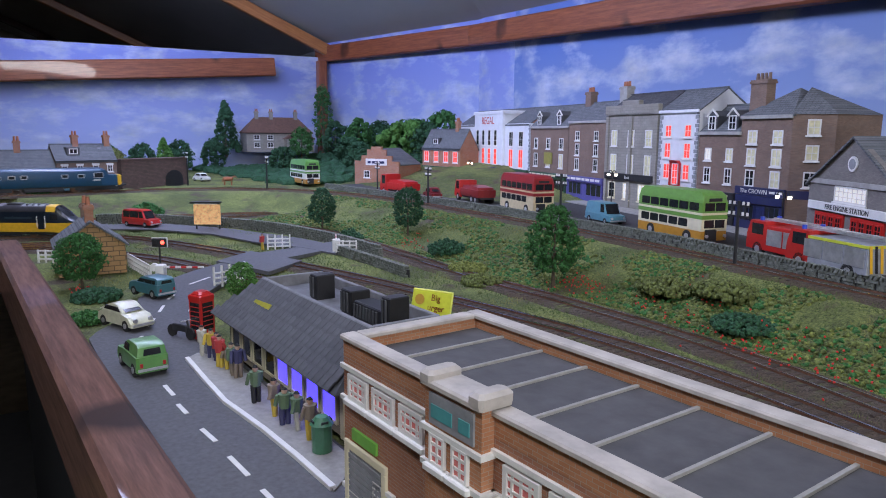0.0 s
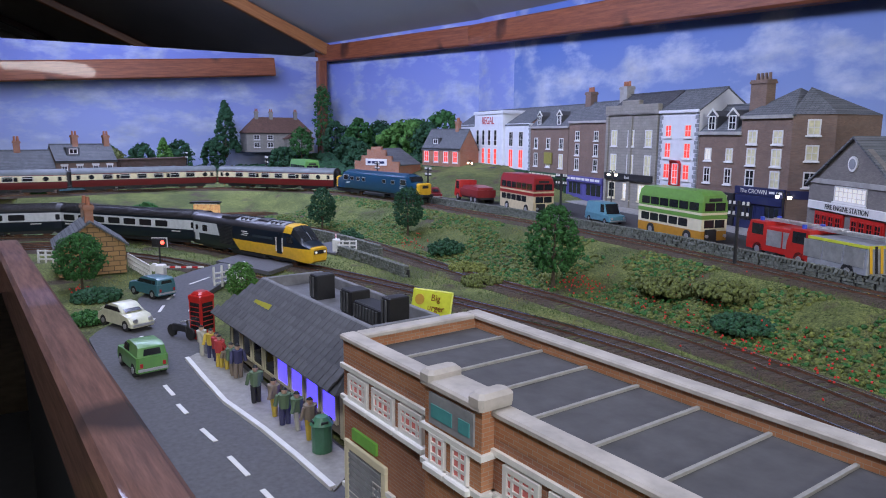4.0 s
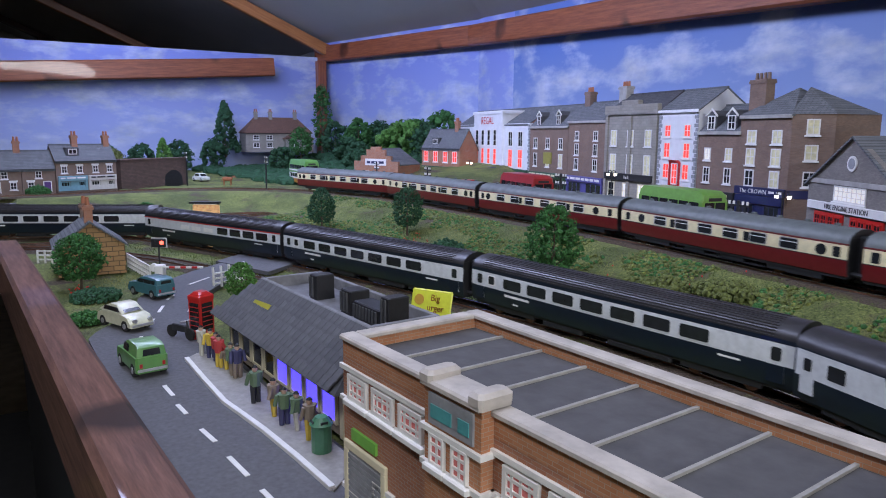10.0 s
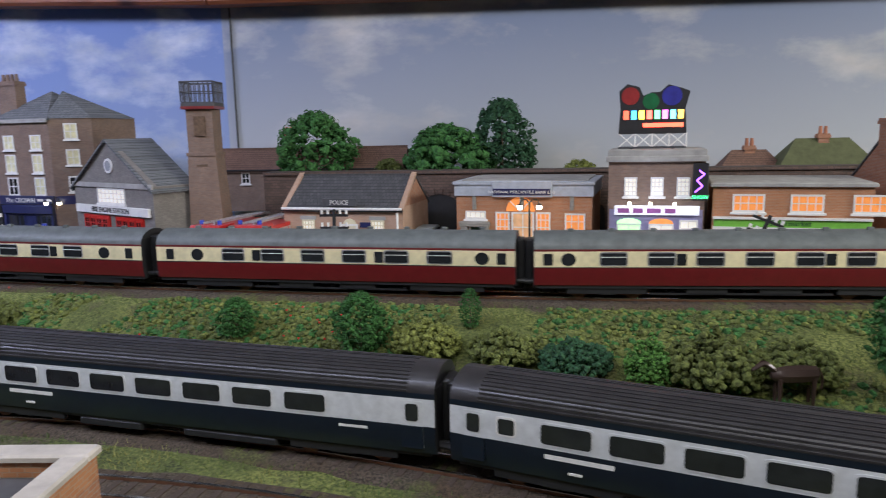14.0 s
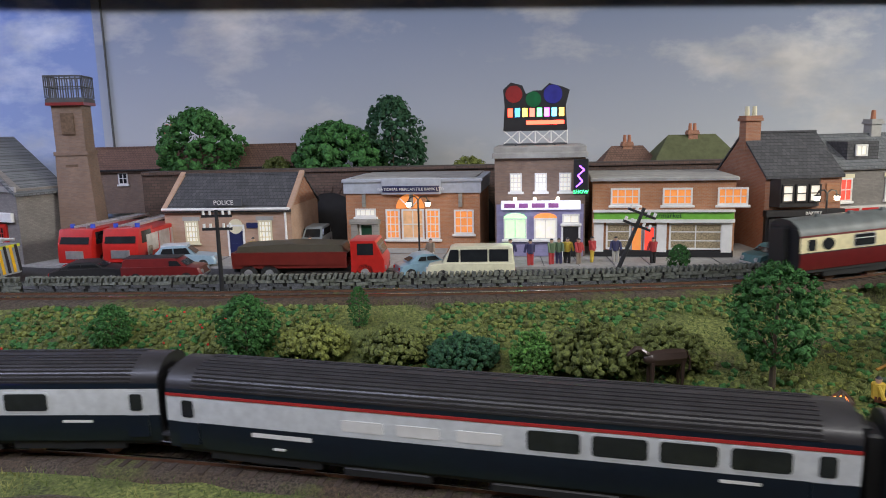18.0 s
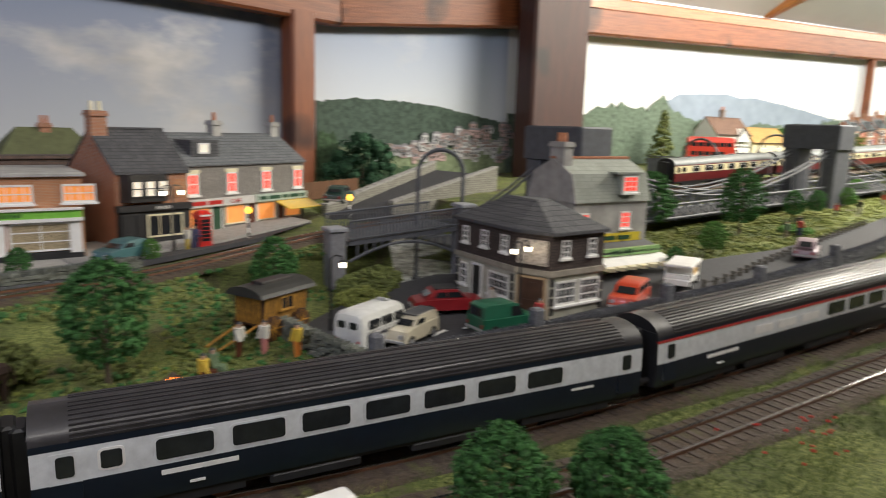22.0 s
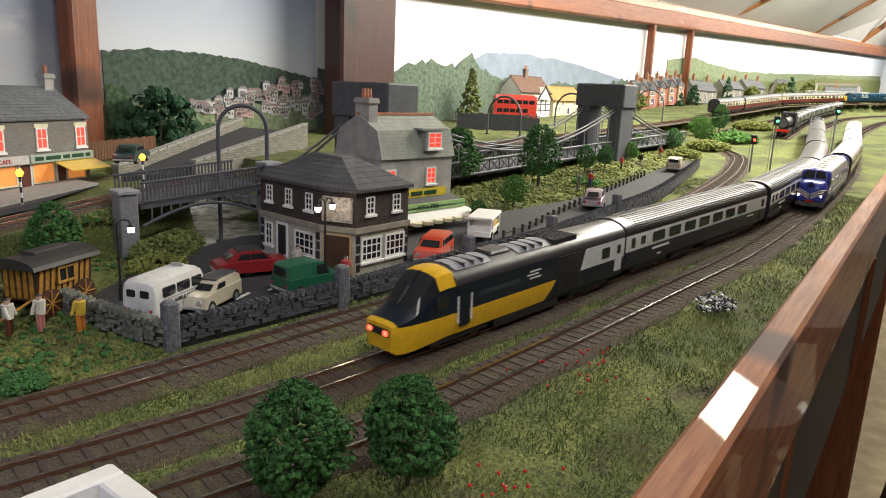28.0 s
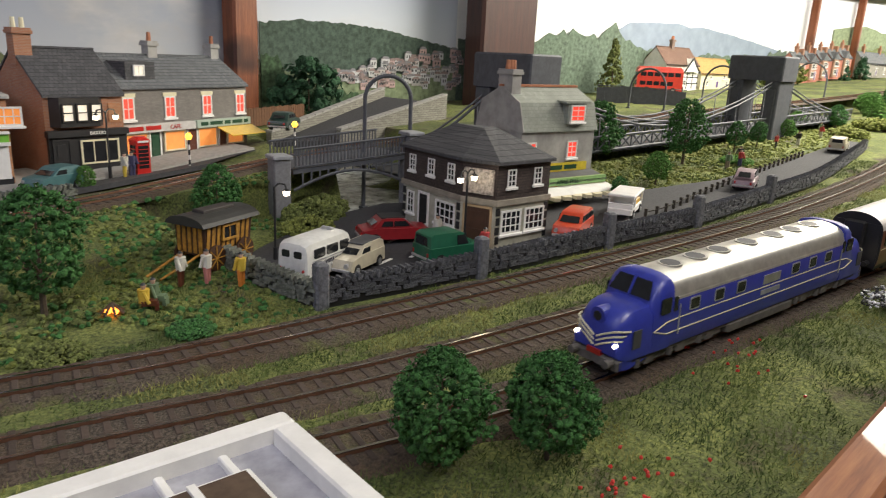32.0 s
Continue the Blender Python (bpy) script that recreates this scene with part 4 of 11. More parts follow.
def peak_loco():
    t = thing("peak_diesel_locomotive", "rail-blue diesel locomotive with yellow nose ends", "locomotive", group="express train on the upper line")
    L = 20.2
    prof = [(1.25, 0.95, 0), (1.35, 1.2, 0), (1.36, 2.7, 0), (1.22, 3.2, 0)]
    arc = roof_arc(1.22, 3.2, 3.8, 6)[1:]
    part("body", shell(14.2, prof + [(w, z, 0) for w, z in arc], 0), [RAILBLUE], t, smooth=True)
    for sd in (-1, 1):
        rings = []
        for x, w, z in ((7.1, 1.35, 3.75), (7.7, 1.34, 3.55), (8.1, 1.3, 2.75), (9.2, 1.2, 2.68)):
            r = [(x * sd, -w, 0.95), (x * sd, -w, z * 0.75), (x * sd, -w * 0.85, z * 0.94), (x * sd, 0, z), (x * sd, w * 0.85, z * 0.94), (x * sd, w, z * 0.75), (x * sd, w, 0.95)]
            rings.append(r if sd > 0 else r[::-1])
        part("cab", M().loft(rings), RAILBLUE, t, smooth=True)
        nose = part("yellow_end", M().box(min(9.15 * sd, 9.75 * sd), -1.15, 0.98, max(9.15 * sd, 9.75 * sd), 1.15, 2.66, c=0.18), YELLOW, t, "yellow nose panel")
        part("headcode_panel", M().box(min(9.7 * sd, 9.79 * sd), -0.5, 1.95, max(9.7 * sd, 9.79 * sd), 0.5, 2.35, c=0.02), BLACK, nose)
        part("windscreen", M().add([(7.75 * sd, -1.1, 3.45), (7.75 * sd, 1.1, 3.45), (8.15 * sd, 1.05, 2.8), (8.15 * sd, -1.05, 2.8)], [(0, 1, 2, 3)]), GLASS, t)
        part("bufferbeam", M().box(min(9.5 * sd, 9.9 * sd), -1.2, 0.75, max(9.5 * sd, 9.9 * sd), 1.2, 1.05), BLACK, t)
        for y in (-0.88, 0.88):
            part("buffer", M().cyl((9.8 * sd, y, 1.0), (10.3 * sd, y, 1.0), 0.16, 10), BLACK, t)
        bogie(t, 5.6 * sd, (-1.9, 0, 1.7))
        bogie(t, 7.4 * sd, (0.4,))
    for x in (-5.6, -4.0, -2.6, 2.2, 4.2):
        sides("body_window", t, x, 2.3, x + 0.7, 2.75, 1.35, GLASS, 0.05, 0.02, SILVER)
    sides("cab_window", t, 6.2, 2.25, 7.3, 2.95, 1.34, GLASS, 0.06, 0.02, SILVER)
    sides("cab_window", t, -7.3, 2.25, -6.2, 2.95, 1.34, GLASS, 0.06, 0.02, SILVER)
    for x in (-6.7, 6.0):
        sides("emblem_bar", t, x, 1.75, x + 0.9, 1.83, 1.355, WHITE, 0.02, 0.012)
        sides("emblem_bar", t, x + 0.1, 1.92, x + 1.0, 2.0, 1.355, WHITE, 0.02, 0.012)
    part("underframe", M().box(-8.6, -1.15, 0.7, 8.6, 1.15, 1.0).box(-2.4, -1.2, 0.3, 2.4, 1.2, 0.75, c=0.1), BLACK, t)
    return t


def blue_prototype():
    t = thing("deltic_diesel_locomotive", "bright blue diesel locomotive with silver roof and cream whisker stripes", "locomotive", group="pullman train")
    satin = mat("satin_silver_roof", (0.55, 0.54, 0.50), 0.4, 0.6, dark=0.75, light=1.1, scale=160, bump=0.06)
    grime = mat("bogie_grime", (0.13, 0.12, 0.11), 0.75, dark=0.6)
    prof = [(1.28, 0.78, 0), (1.36, 1.1, 0), (1.37, 2.78, 1), (1.22, 3.18, 1)]
    arc = roof_arc(1.22, 3.18, 3.76, 6)[1:]
    part("body", shell(14.0, prof + [(w, z, 1) for w, z in arc], 0), [PURPLE, satin], t, smooth=True)

    def ring(x, wb, wt, zb, zt):
        half = [(wb * 0.97, zb), (wb, zb + 0.35), (wb * 0.5 + wt * 0.5, zt - 0.8), (wt * 0.97, zt - 0.42), (wt * 0.82, zt - 0.16), (wt * 0.5, zt - 0.03)]
        return [(x, -w, z) for w, z in half] + [(x, 0, zt)] + [(x, w, z) for w, z in reversed(half)]

    for sd in (-1, 1):
        cab = [ring(x * sd, wb, wt, zb, zt) for x, wb, wt, zb, zt in ((6.95, 1.37, 1.33, 0.78, 3.79), (7.4, 1.37, 1.33, 0.78, 3.78), (7.62, 1.37, 1.31, 0.78, 3.68), (7.78, 1.36, 1.29, 0.78, 3.42), (8.06, 1.35, 1.27, 0.78, 2.9))]
        part("cab", M().loft(cab if sd > 0 else cab[::-1]), PURPLE, t, smooth=True)
        nose = [ring(x * sd, wb, wt, zb, zt) for x, wb, wt, zb, zt in ((7.9, 1.35, 1.26, 0.78, 2.84), (8.7, 1.33, 1.22, 0.78, 2.82), (9.2, 1.3, 1.14, 0.78, 2.74), (9.5, 1.25, 1.02, 0.8, 2.58), (9.7, 1.18, 0.86, 0.86, 2.34), (9.8, 1.1, 0.68, 0.95, 2.08))]
        np_ = part("nose", M().loft(nose if sd > 0 else nose[::-1]), PURPLE, t, smooth=True)
        part("nose_skirt", M().prism([(7.9 * sd, 0.78), (9.72 * sd, 0.78), (9.78 * sd, 0.45), (9.2 * sd, 0.35), (7.9 * sd, 0.6)], -1.2, 1.2), PURPLE, np_)
        for k in range(3):
            z = 1.98 - 0.2 * k
            for y in (-1, 1):
                reach = 1.26 - 0.12 * k
                part("whisker_stripe", M().tube([(9.84 * sd, y * 0.06, z - 0.42), (9.82 * sd, y * 0.45, z - 0.2), (9.76 * sd, y * 0.85, z - 0.02), (9.6 * sd, y * 1.12, z + 0.03), (9.3 * sd, y * reach, z + 0.02)], 0.045, 5), CREAM, np_, "cream whisker stripe")
        for y0, y1 in ((-1.02, -0.07), (0.07, 1.02)):
            part("windscreen", M().add([(7.715 * sd, y0 * 0.8, 3.58), (7.715 * sd, y1 * 0.8, 3.58), (8.075 * sd, y1, 2.92), (8.075 * sd, y0, 2.92)], [(0, 1, 2, 3)]), GLASS, t)
        part("screen_pillar", M().tube([(7.72 * sd, 0, 3.66), (8.1 * sd, 0, 2.9)], 0.05, 6), PURPLE, t)
        lamp = part("headlamp", M().cyl((9.2 * sd, 0, 2.38), (9.78 * sd, 0, 2.38), 0.36, 16), PURPLE, t)
        part("lens", M().cyl((9.78 * sd, 0, 2.38), (9.80 * sd, 0, 2.38), 0.2, 14), BLACK, lamp)
        for y in (-0.98, 0.98):
            part("marker_light", M().cyl((9.6 * sd, y, 1.42), (9.86 * sd, y, 1.42), 0.09, 8), LAMPGLOW, t)
            part("buffer", M().cyl((9.75 * sd, y * 0.9, 0.72), (10.2 * sd, y * 0.9, 0.72), 0.17, 10), grime, t)
        part("bufferbeam", M().box(min(9.5 * sd, 9.85 * sd), -1.2, 0.42, max(9.5 * sd, 9.85 * sd), 1.2, 0.82, c=0.06), grime, t)
        part("coupling_recess", M().box(min(9.6 * sd, 9.88 * sd), -0.35, 0.8, max(9.6 * sd, 9.88 * sd), 0.35, 1.02), paint(0.4, 0.02, 0.015), t)
        for y in (-1, 1):
            lo, hi = sorted((1.36 * y, 1.40 * y))
            part("cab_window", M().prism(rounded(min(7.15 * sd, 7.75 * sd), 2.35, max(7.15 * sd, 7.75 * sd), 3.0, 0.06), lo, hi), GLASS, t)
            part("cab_door_window", M().prism(rounded(min(6.72 * sd, 6.95 * sd), 2.35, max(6.72 * sd, 6.95 * sd), 2.95, 0.04), lo, hi), GLASS, t)
            part("nose_louvre", M().box(min(8.75 * sd, 9.2 * sd), min(1.30 * y, 1.345 * y), 1.25, max(8.75 * sd, 9.2 * sd), max(1.30 * y, 1.345 * y), 2.0), DKGREY, t)
            part("grab_rail", M().tube([(6.6 * sd, 1.42 * y, 1.3), (6.6 * sd, 1.42 * y, 2.6)], 0.03, 5), SILVER, t)
        b = part("bogie", M().box(5.9 * sd - 2.9, -1.12, 0.34, 5.9 * sd + 2.9, -0.95, 0.7).box(5.9 * sd - 2.9, 0.95, 0.34, 5.9 * sd + 2.9, 1.12, 0.7), grime, t)
        for w in (-2, 0, 2):
            part("wheelset", M().cyl((5.9 * sd + w, -0.8, 0.5), (5.9 * sd + w, 0.8, 0.5), 0.5, 14), BLACK, b)
            for y in (-1.2, 1.2):
                part("axlebox", M().box(5.9 * sd + w - 0.28, min(y, y * 0.9), 0.3, 5.9 * sd + w + 0.28, max(y, y * 0.9), 0.68, c=0.05), grime, b)
                part("spring", M().cyl((5.9 * sd + w + 0.75, y * 0.95, 0.3), (5.9 * sd + w + 0.75, y * 0.95, 0.66), 0.14, 8), grime, b)
    for x in (-5.6, -4.1, -2.5, 2.0, 3.6, 5.3):
        sides("side_window", t, x, 2.2, x + 0.55, 2.62, 1.36, GLASS, 0.04, 0.03, SILVER)
    sides("waist_stripe", t, -6.6, 1.96, 6.6, 2.01, 1.37, CREAM, 0.01, 0.012)
    sides("lower_stripe", t, -7.0, 1.42, 7.0, 1.47, 1.37, CREAM, 0.01, 0.012)
    for sd in (-1, 1):
        for y in (-1.385, 1.385):
            part("arrow_stripe", M().tube([(6.6 * sd, y, 1.985), (7.3 * sd, y, 1.95), (8.05 * sd, y * 0.985, 1.69), (7.3 * sd, y, 1.45), (6.9 * sd, y, 1.445)], 0.028, 5), CREAM, t)
    sides("number_board", t, -0.9, 2.12, 0.5, 2.55, 1.372, SILVER, 0.02, 0.02)
    sides("name_plate", t, -1.0, 1.62, 0.6, 1.85, 1.372, GREY, 0.02, 0.015)
    for x in (-5.6, -3.9, -2.2, 0.0, 2.2, 3.9, 5.6):
        part("fan_grille", M().cyl((x, 0, 3.70), (x, 0, 3.785), 0.52, 18).cyl((x, 0, 3.785), (x, 0, 3.79), 0.42, 18, mi=1), [satin, DKGREY], t)
    for k in range(12):
        x = -6.4 + k * 1.1
        for y in (-1, 1):
            part("roof_panel", M().add([(x, y * 1.345, 2.86), (x + 1.0, y * 1.345, 2.86), (x + 1.0, y * 1.06, 3.45), (x, y * 1.06, 3.45), (x, y * 1.27, 2.86), (x + 1.0, y * 1.27, 2.86), (x + 1.0, y * 1.0, 3.4), (x, y * 1.0, 3.4)], [(0, 1, 2, 3), (0, 4, 5, 1), (1, 5, 6, 2), (2, 6, 7, 3), (3, 7, 4, 0)]), satin, t)
    part("underframe", M().box(-9.0, -1.2, 0.6, 9.0, 1.2, 0.8).box(-2.7, -1.28, 0.28, 2.7, 1.28, 0.72, c=0.1), grime, t)
    return t


def pullman(name="brown_coach", upper=None, lower=None, label="teak-brown coach with pale grey roof"):
    t = thing(name, label, "railway coach", group="pullman train")
    L = 19.4
    up, lo = upper or TEAK, lower or TEAK
    prof = [(1.27, 0.85, 0), (1.36, 1.3, 0), (1.37, 1.75, 1), (1.36, 2.8, 0), (1.34, 2.9, 2)]
    arc = roof_arc(1.34, 2.9, 3.74, 8)[1:]
    part("body", shell(L, prof + [(w, z, 2) for w, z in arc], 3), [lo, up, mat("pale_roof", (0.55, 0.54, 0.52), 0.5), BLACK], t, smooth=True)
    for k in range(7):
        x = -7.4 + 2.15 * k
        sides("window", t, x, 1.95, x + 1.25, 2.7, 1.36, GLASS, 0.06, 0.02, CREAM)
    sides("gold_line", t, -L / 2 + 0.1, 1.78, L / 2 - 0.1, 1.82, 1.372, CREAM, 0.01, 0.01)
    for x in (-9.3, 8.7):
        sides("door_window", t, x, 1.95, x + 0.5, 2.68, 1.365, GLASS, 0.05, 0.02)
    part("solebar", M().box(-L / 2 + 0.1, -1.2, 0.62, L / 2 - 0.1, 1.2, 0.86).box(-3, -1.1, 0.3, 3, 1.1, 0.65), BLACK, t)
    for sd in (-1, 1):
        gangway(t, sd * L / 2, sd)
        bogie(t, sd * 6.3)
    return t


def to_scale(t, along=1.0, across=0.87):
    """Brings a vehicle's section, and its length, to the scale of the plan; wheels stay round."""
    for ob in t.children_recursive:
        if ob.type != "MESH":
            continue
        xs = [v.co.x for v in ob.data.vertices]
        mid = (min(xs) + max(xs)) / 2
        inner = across if ob.name.startswith("wheelset") else along
        for v in ob.data.vertices:
            v.co = (mid * along + (v.co.x - mid) * inner, v.co.y * across, v.co.z * across)
    return t


MOVERS = []     # thing, line, offset behind the reference, wheelbase, faces back, clock
hst_front = to_scale(power_car(), 0.9)
hst_rear = copy_thing(hst_front, Matrix())
for ob in hst_rear.children_recursive:             # red tail lamps on the trailing power car
    if ob.name.startswith("headlight"):
        ob.data = ob.data.copy()
        ob.data.materials[0] = REDGLOW
coach = to_scale(intercity_coach())
buffet = to_scale(intercity_coach(True))
PITCH = 0.268


def hst_clock(t):
    ease = float(np.interp(t, [0, 2, 5, 7, 8, 12, 13.5, 15, 17.5, 19, 20, 22, 26, 28.5, 32], [0.055, 0.05, 0.025, 0.014, 0.018, 0.015, 0.016, 0.008, -0.004, -0.008, -0.004, 0.005, 0.004, 0.0, 0.0]))
    return 3.91 + 0.12 * (t - 6) + ease


def high_clock(t):
    return float(np.interp(t, [0, 3.5, 6, 9, 10, 13, 15.5, 17.5, 26, 28.5, 30, 32], [1.88, 2.49, 3.03, 3.65, 3.845, 4.475, 4.99, 5.365, 7.03, 7.42, 7.65, 7.96]))


def near_clock(t):
    return 4.93 + 0.152 * (32 - t)


MOVERS.append((hst_front, MAIN, 0.106, 0.125, False, hst_clock))
rake = [coach, copy_thing(coach, Matrix()), buffet, copy_thing(coach, Matrix()), copy_thing(coach, Matrix())]
for k, ob in enumerate(rake):
    MOVERS.append((ob, MAIN, -PITCH * (k + 0.5), 0.173, False, hst_clock))
MOVERS.append((hst_rear, MAIN, -PITCH * 5 - 0.106, 0.125, True, hst_clock))
crimson = to_scale(crimson_coach(), 1.0, 0.89)
for k in range(5):
    MOVERS.append((crimson if k == 0 else copy_thing(crimson, Matrix()), HIGH, PITCH * (k + 0.5), 0.165, k % 2 == 1, high_clock))
MOVERS.append((to_scale(peak_loco(), 1.0, 0.89), HIGH, PITCH * 5 + 0.14, 0.15, False, high_clock))
MOVERS.append((to_scale(blue_prototype(), 0.9), NEAR, 0.1185, 0.139, True, near_clock))
brown = to_scale(pullman())
for k in range(3):
    MOVERS.append((brown if k == 0 else copy_thing(brown, Matrix()), NEAR, 0.239 + 0.268 * (k + 0.5), 0.165, False, near_clock))


def motions():
    for ob, line, off, base, back, clock in MOVERS:
        walk(ob, [(k * 0.5, riding(line, clock(k * 0.5) + off, base, back)) for k in range(65)])

# ---- buildings ----


def plot(a, b, z):
    """The pose of a front from its left to its right foot, and its width in modelled metres."""
    d = Vector(b) - Vector(a)
    return pose(a[0], a[1], z, 0, 0, math.degrees(math.atan2(d.y, d.x))), d.length / S


def window(t, x, z, w, h, pane, nx=2, nz=2, fmat=None, y=0.0, sill=True, name="window", lintel=None):
    """A framed window on a front at depth y; x is its left edge."""
    fmat = fmat or WHITE
    e = min(0.11, w * 0.12)
    o = [(x, z), (x + w, z), (x + w, z + h), (x, z + h)]
    i = [(x + e, z + e), (x + w - e, z + e), (x + w - e, z + h - e), (x + e, z + h - e)]
    ring = [(p[0], y - 0.07, p[1]) for p in o + i] + [(p[0], y + 0.05, p[1]) for p in o + i]
    fs = []
    for k in range(4):
        j = (k + 1) % 4
        fs += [(k, j, 4 + j, 4 + k), (8 + k, 12 + k, 12 + j, 8 + j), (4 + k, 4 + j, 12 + j, 12 + k), (k, 8 + k, 8 + j, j)]
    fr = part(name, M().add(ring, fs), fmat, t)
    for k in range(1, nx):
        c = x + w * k / nx
        part("glazing_bar", M().box(c - 0.03, y - 0.05, z + e, c + 0.03, y + 0.02, z + h - e), fmat, fr)
    for k in range(1, nz):
        c = z + h * k / nz
        part("glazing_bar", M().box(x + e, y - 0.055, c - 0.03, x + w - e, y + 0.02, c + 0.03), fmat, fr)
    part("pane", M().box(x + e * 0.5, y - 0.02, z + e * 0.5, x + w - e * 0.5, y + 0.04, z + h - e * 0.5), pane, fr)
    if sill:
        part("sill", M().box(x - 0.12, y - 0.16, z - 0.14, x + w + 0.12, y, z, c=0.03), sill if not isinstance(sill, bool) else fmat, fr)
    if lintel:
        part("lintel", M().box(x - 0.12, y - 0.06, z + h, x + w + 0.12, y, z + h + 0.26), lintel, fr)
    return fr


def door(t, x, z, w, h, mt, y=0.0, frame=None):
    d = part("door", M().box(x, y - 0.05, z, x + w, y + 0.04, z + h), mt, t)
    f = frame or WHITE
    part("door_frame", M().box(x - 0.12, y - 0.09, z, x, y + 0.03, z + h + 0.12).box(x + w, y - 0.09, z, x + w + 0.12, y + 0.03, z + h + 0.12).box(x, y - 0.09, z + h, x + w, y + 0.03, z + h + 0.12), f, d)
    part("panel", M().box(x + w * 0.15, y - 0.075, z + h * 0.1, x + w * 0.85, y - 0.045, z + h * 0.42).box(x + w * 0.15, y - 0.075, z + h * 0.5, x + w * 0.85, y - 0.045, z + h * 0.9), mt, d)
    return d


def gable_roof(t, W, D, h, rise_, mt, over=0.25, ridge_along_x=True, name="roof", y0=0.0, x0=0.0):
    """A pitched roof with real thickness."""
    k = 0.16
    if ridge_along_x:
        sec = [(y0 - over, h - over * rise_ / (D / 2)), (y0 + D / 2, h + rise_), (y0 + D + over, h - over * rise_ / (D / 2)), (y0 + D + over, h - over * rise_ / (D / 2) - k), (y0 + D / 2, h + rise_ - k), (y0 - over, h - over * rise_ / (D / 2) - k)]
        r = part(name, M().prism(sec, x0 - 0.08, x0 + W + 0.08, "x"), mt, t)
        part("gable", M().prism([(y0, h - 0.02), (y0 + D / 2, h + rise_ - k), (y0 + D, h - 0.02)], x0, x0 + W, "x"), t.get("_w") and BRICK or BRICK, r)
        part("ridge_tiles", M().box(x0 - 0.08, y0 + D / 2 - 0.14, h + rise_ - 0.05, x0 + W + 0.08, y0 + D / 2 + 0.14, h + rise_ + 0.08, c=0.03), mt, r)
    else:
        sec = [(x0 - over, h - over * rise_ / (W / 2)), (x0 + W / 2, h + rise_), (x0 + W + over, h - over * rise_ / (W / 2)), (x0 + W + over, h - over * rise_ / (W / 2) - k), (x0 + W / 2, h + rise_ - k), (x0 - over, h - over * rise_ / (W / 2) - k)]
        r = part(name, M().prism(sec, y0 - over, y0 + D, "y"), mt, t)
    return r


def hip_roof(t, W, D, h, rise_, mt, over=0.3, inset=None, name="roof", flat=False):
    i = inset if inset is not None else D / 2
    m = M().add([(-over, -over, h), (W + over, -over, h), (W + over, D + over, h), (-over, D + over, h), (i, D / 2, h + rise_), (W - i, D / 2, h + rise_),
                 (-over, -over, h - 0.15), (W + over, -over, h - 0.15), (W + over, D + over, h - 0.15), (-over, D + over, h - 0.15)],
                [(0, 1, 5, 4), (1, 2, 5), (2, 3, 4, 5), (3, 0, 4), (0, 6, 7, 1), (1, 7, 8, 2), (2, 8, 9, 3), (3, 9, 6, 0), (6, 9, 8, 7)])
    return part(name, m, mt, t)


def chimney(t, x, y, z, h, w=0.9, d=0.6, mt=None, pots=2, potmat=None):
    c = part("chimney", M().box(x, y, z, x + w, y + d, z + h).box(x - 0.1, y - 0.1, z + h - 0.35, x + w + 0.1, y + d + 0.1, z + h - 0.15).box(x - 0.05, y - 0.05, z + h - 0.15, x + w + 0.05, y + d + 0.05, z + h), mt or BRICK, t)
    for k in range(pots):
        px = x + w * (k + 0.5) / pots
        part("chimney_pot", M().cyl((px, y + d / 2, z + h), (px, y + d / 2, z + h + 0.6), 0.17, 8, 0.13), potmat or TERRACOTTA, c)
    return c


TERRACOTTA = mat("terracotta", (0.42, 0.17, 0.09), 0.8)
NAVY, DKGREEN, SHOPGREEN = paint(0.02, 0.025, 0.09), paint(0.02, 0.07, 0.035), paint(0.2, 0.5, 0.07)
FIRERED = paint(0.5, 0.02, 0.015)
STUCCO = mat("white_stucco", (0.72, 0.73, 0.76), 0.7, dark=0.9, light=1.04, scale=80, bump=0.15)
RENDER_G = mat("grey_render", (0.36, 0.35, 0.33), 0.85, scale=80, bump=0.2)


def quoins(t, x, z0, z1, mt=None, y=0.0):
    z, k = z0, 0
    while z < z1 - 0.3:
        w = 0.55 if k % 2 else 0.35
        part("quoin", M().box(x if x < 1 else x - w, y - 0.05, z, (x + w) if x < 1 else x, y + 0.02, z + 0.36), mt or STONE_GR, t)
        z += 0.42
        k += 1


def shopfront(t, x0, x1, h, col, pane, fascia=None, doors=1, stall=0.6):
    """Timber shop window with pilasters and a fascia board."""
    W = x1 - x0
    for x in (x0, x1 - 0.3):
        part("pilaster", M().box(x, -0.22, 0, x + 0.3, 0.02, h - 0.7), col, t)
    part("stall_riser", M().box(x0 + 0.3, -0.12, 0, x1 - 0.3, 0.0, stall), col, t)
    part("shop_fascia", M().box(x0, -0.34, h - 0.72, x1, 0.02, h, c=0.05), fascia or col, t)
    dx = x0 + W * 0.42
    window(t, x0 + 0.35, stall, dx - x0 - 0.45, h - 0.8 - stall, pane, 3, 1, col, -0.06, False, "shop_window")
    window(t, dx + 1.05, stall, x1 - 0.35 - dx - 1.05, h - 0.8 - stall, pane, 3, 1, col, -0.06, False, "shop_window")
    door(t, dx + 0.1, 0, 0.85, h - 0.9, col, -0.04, col)


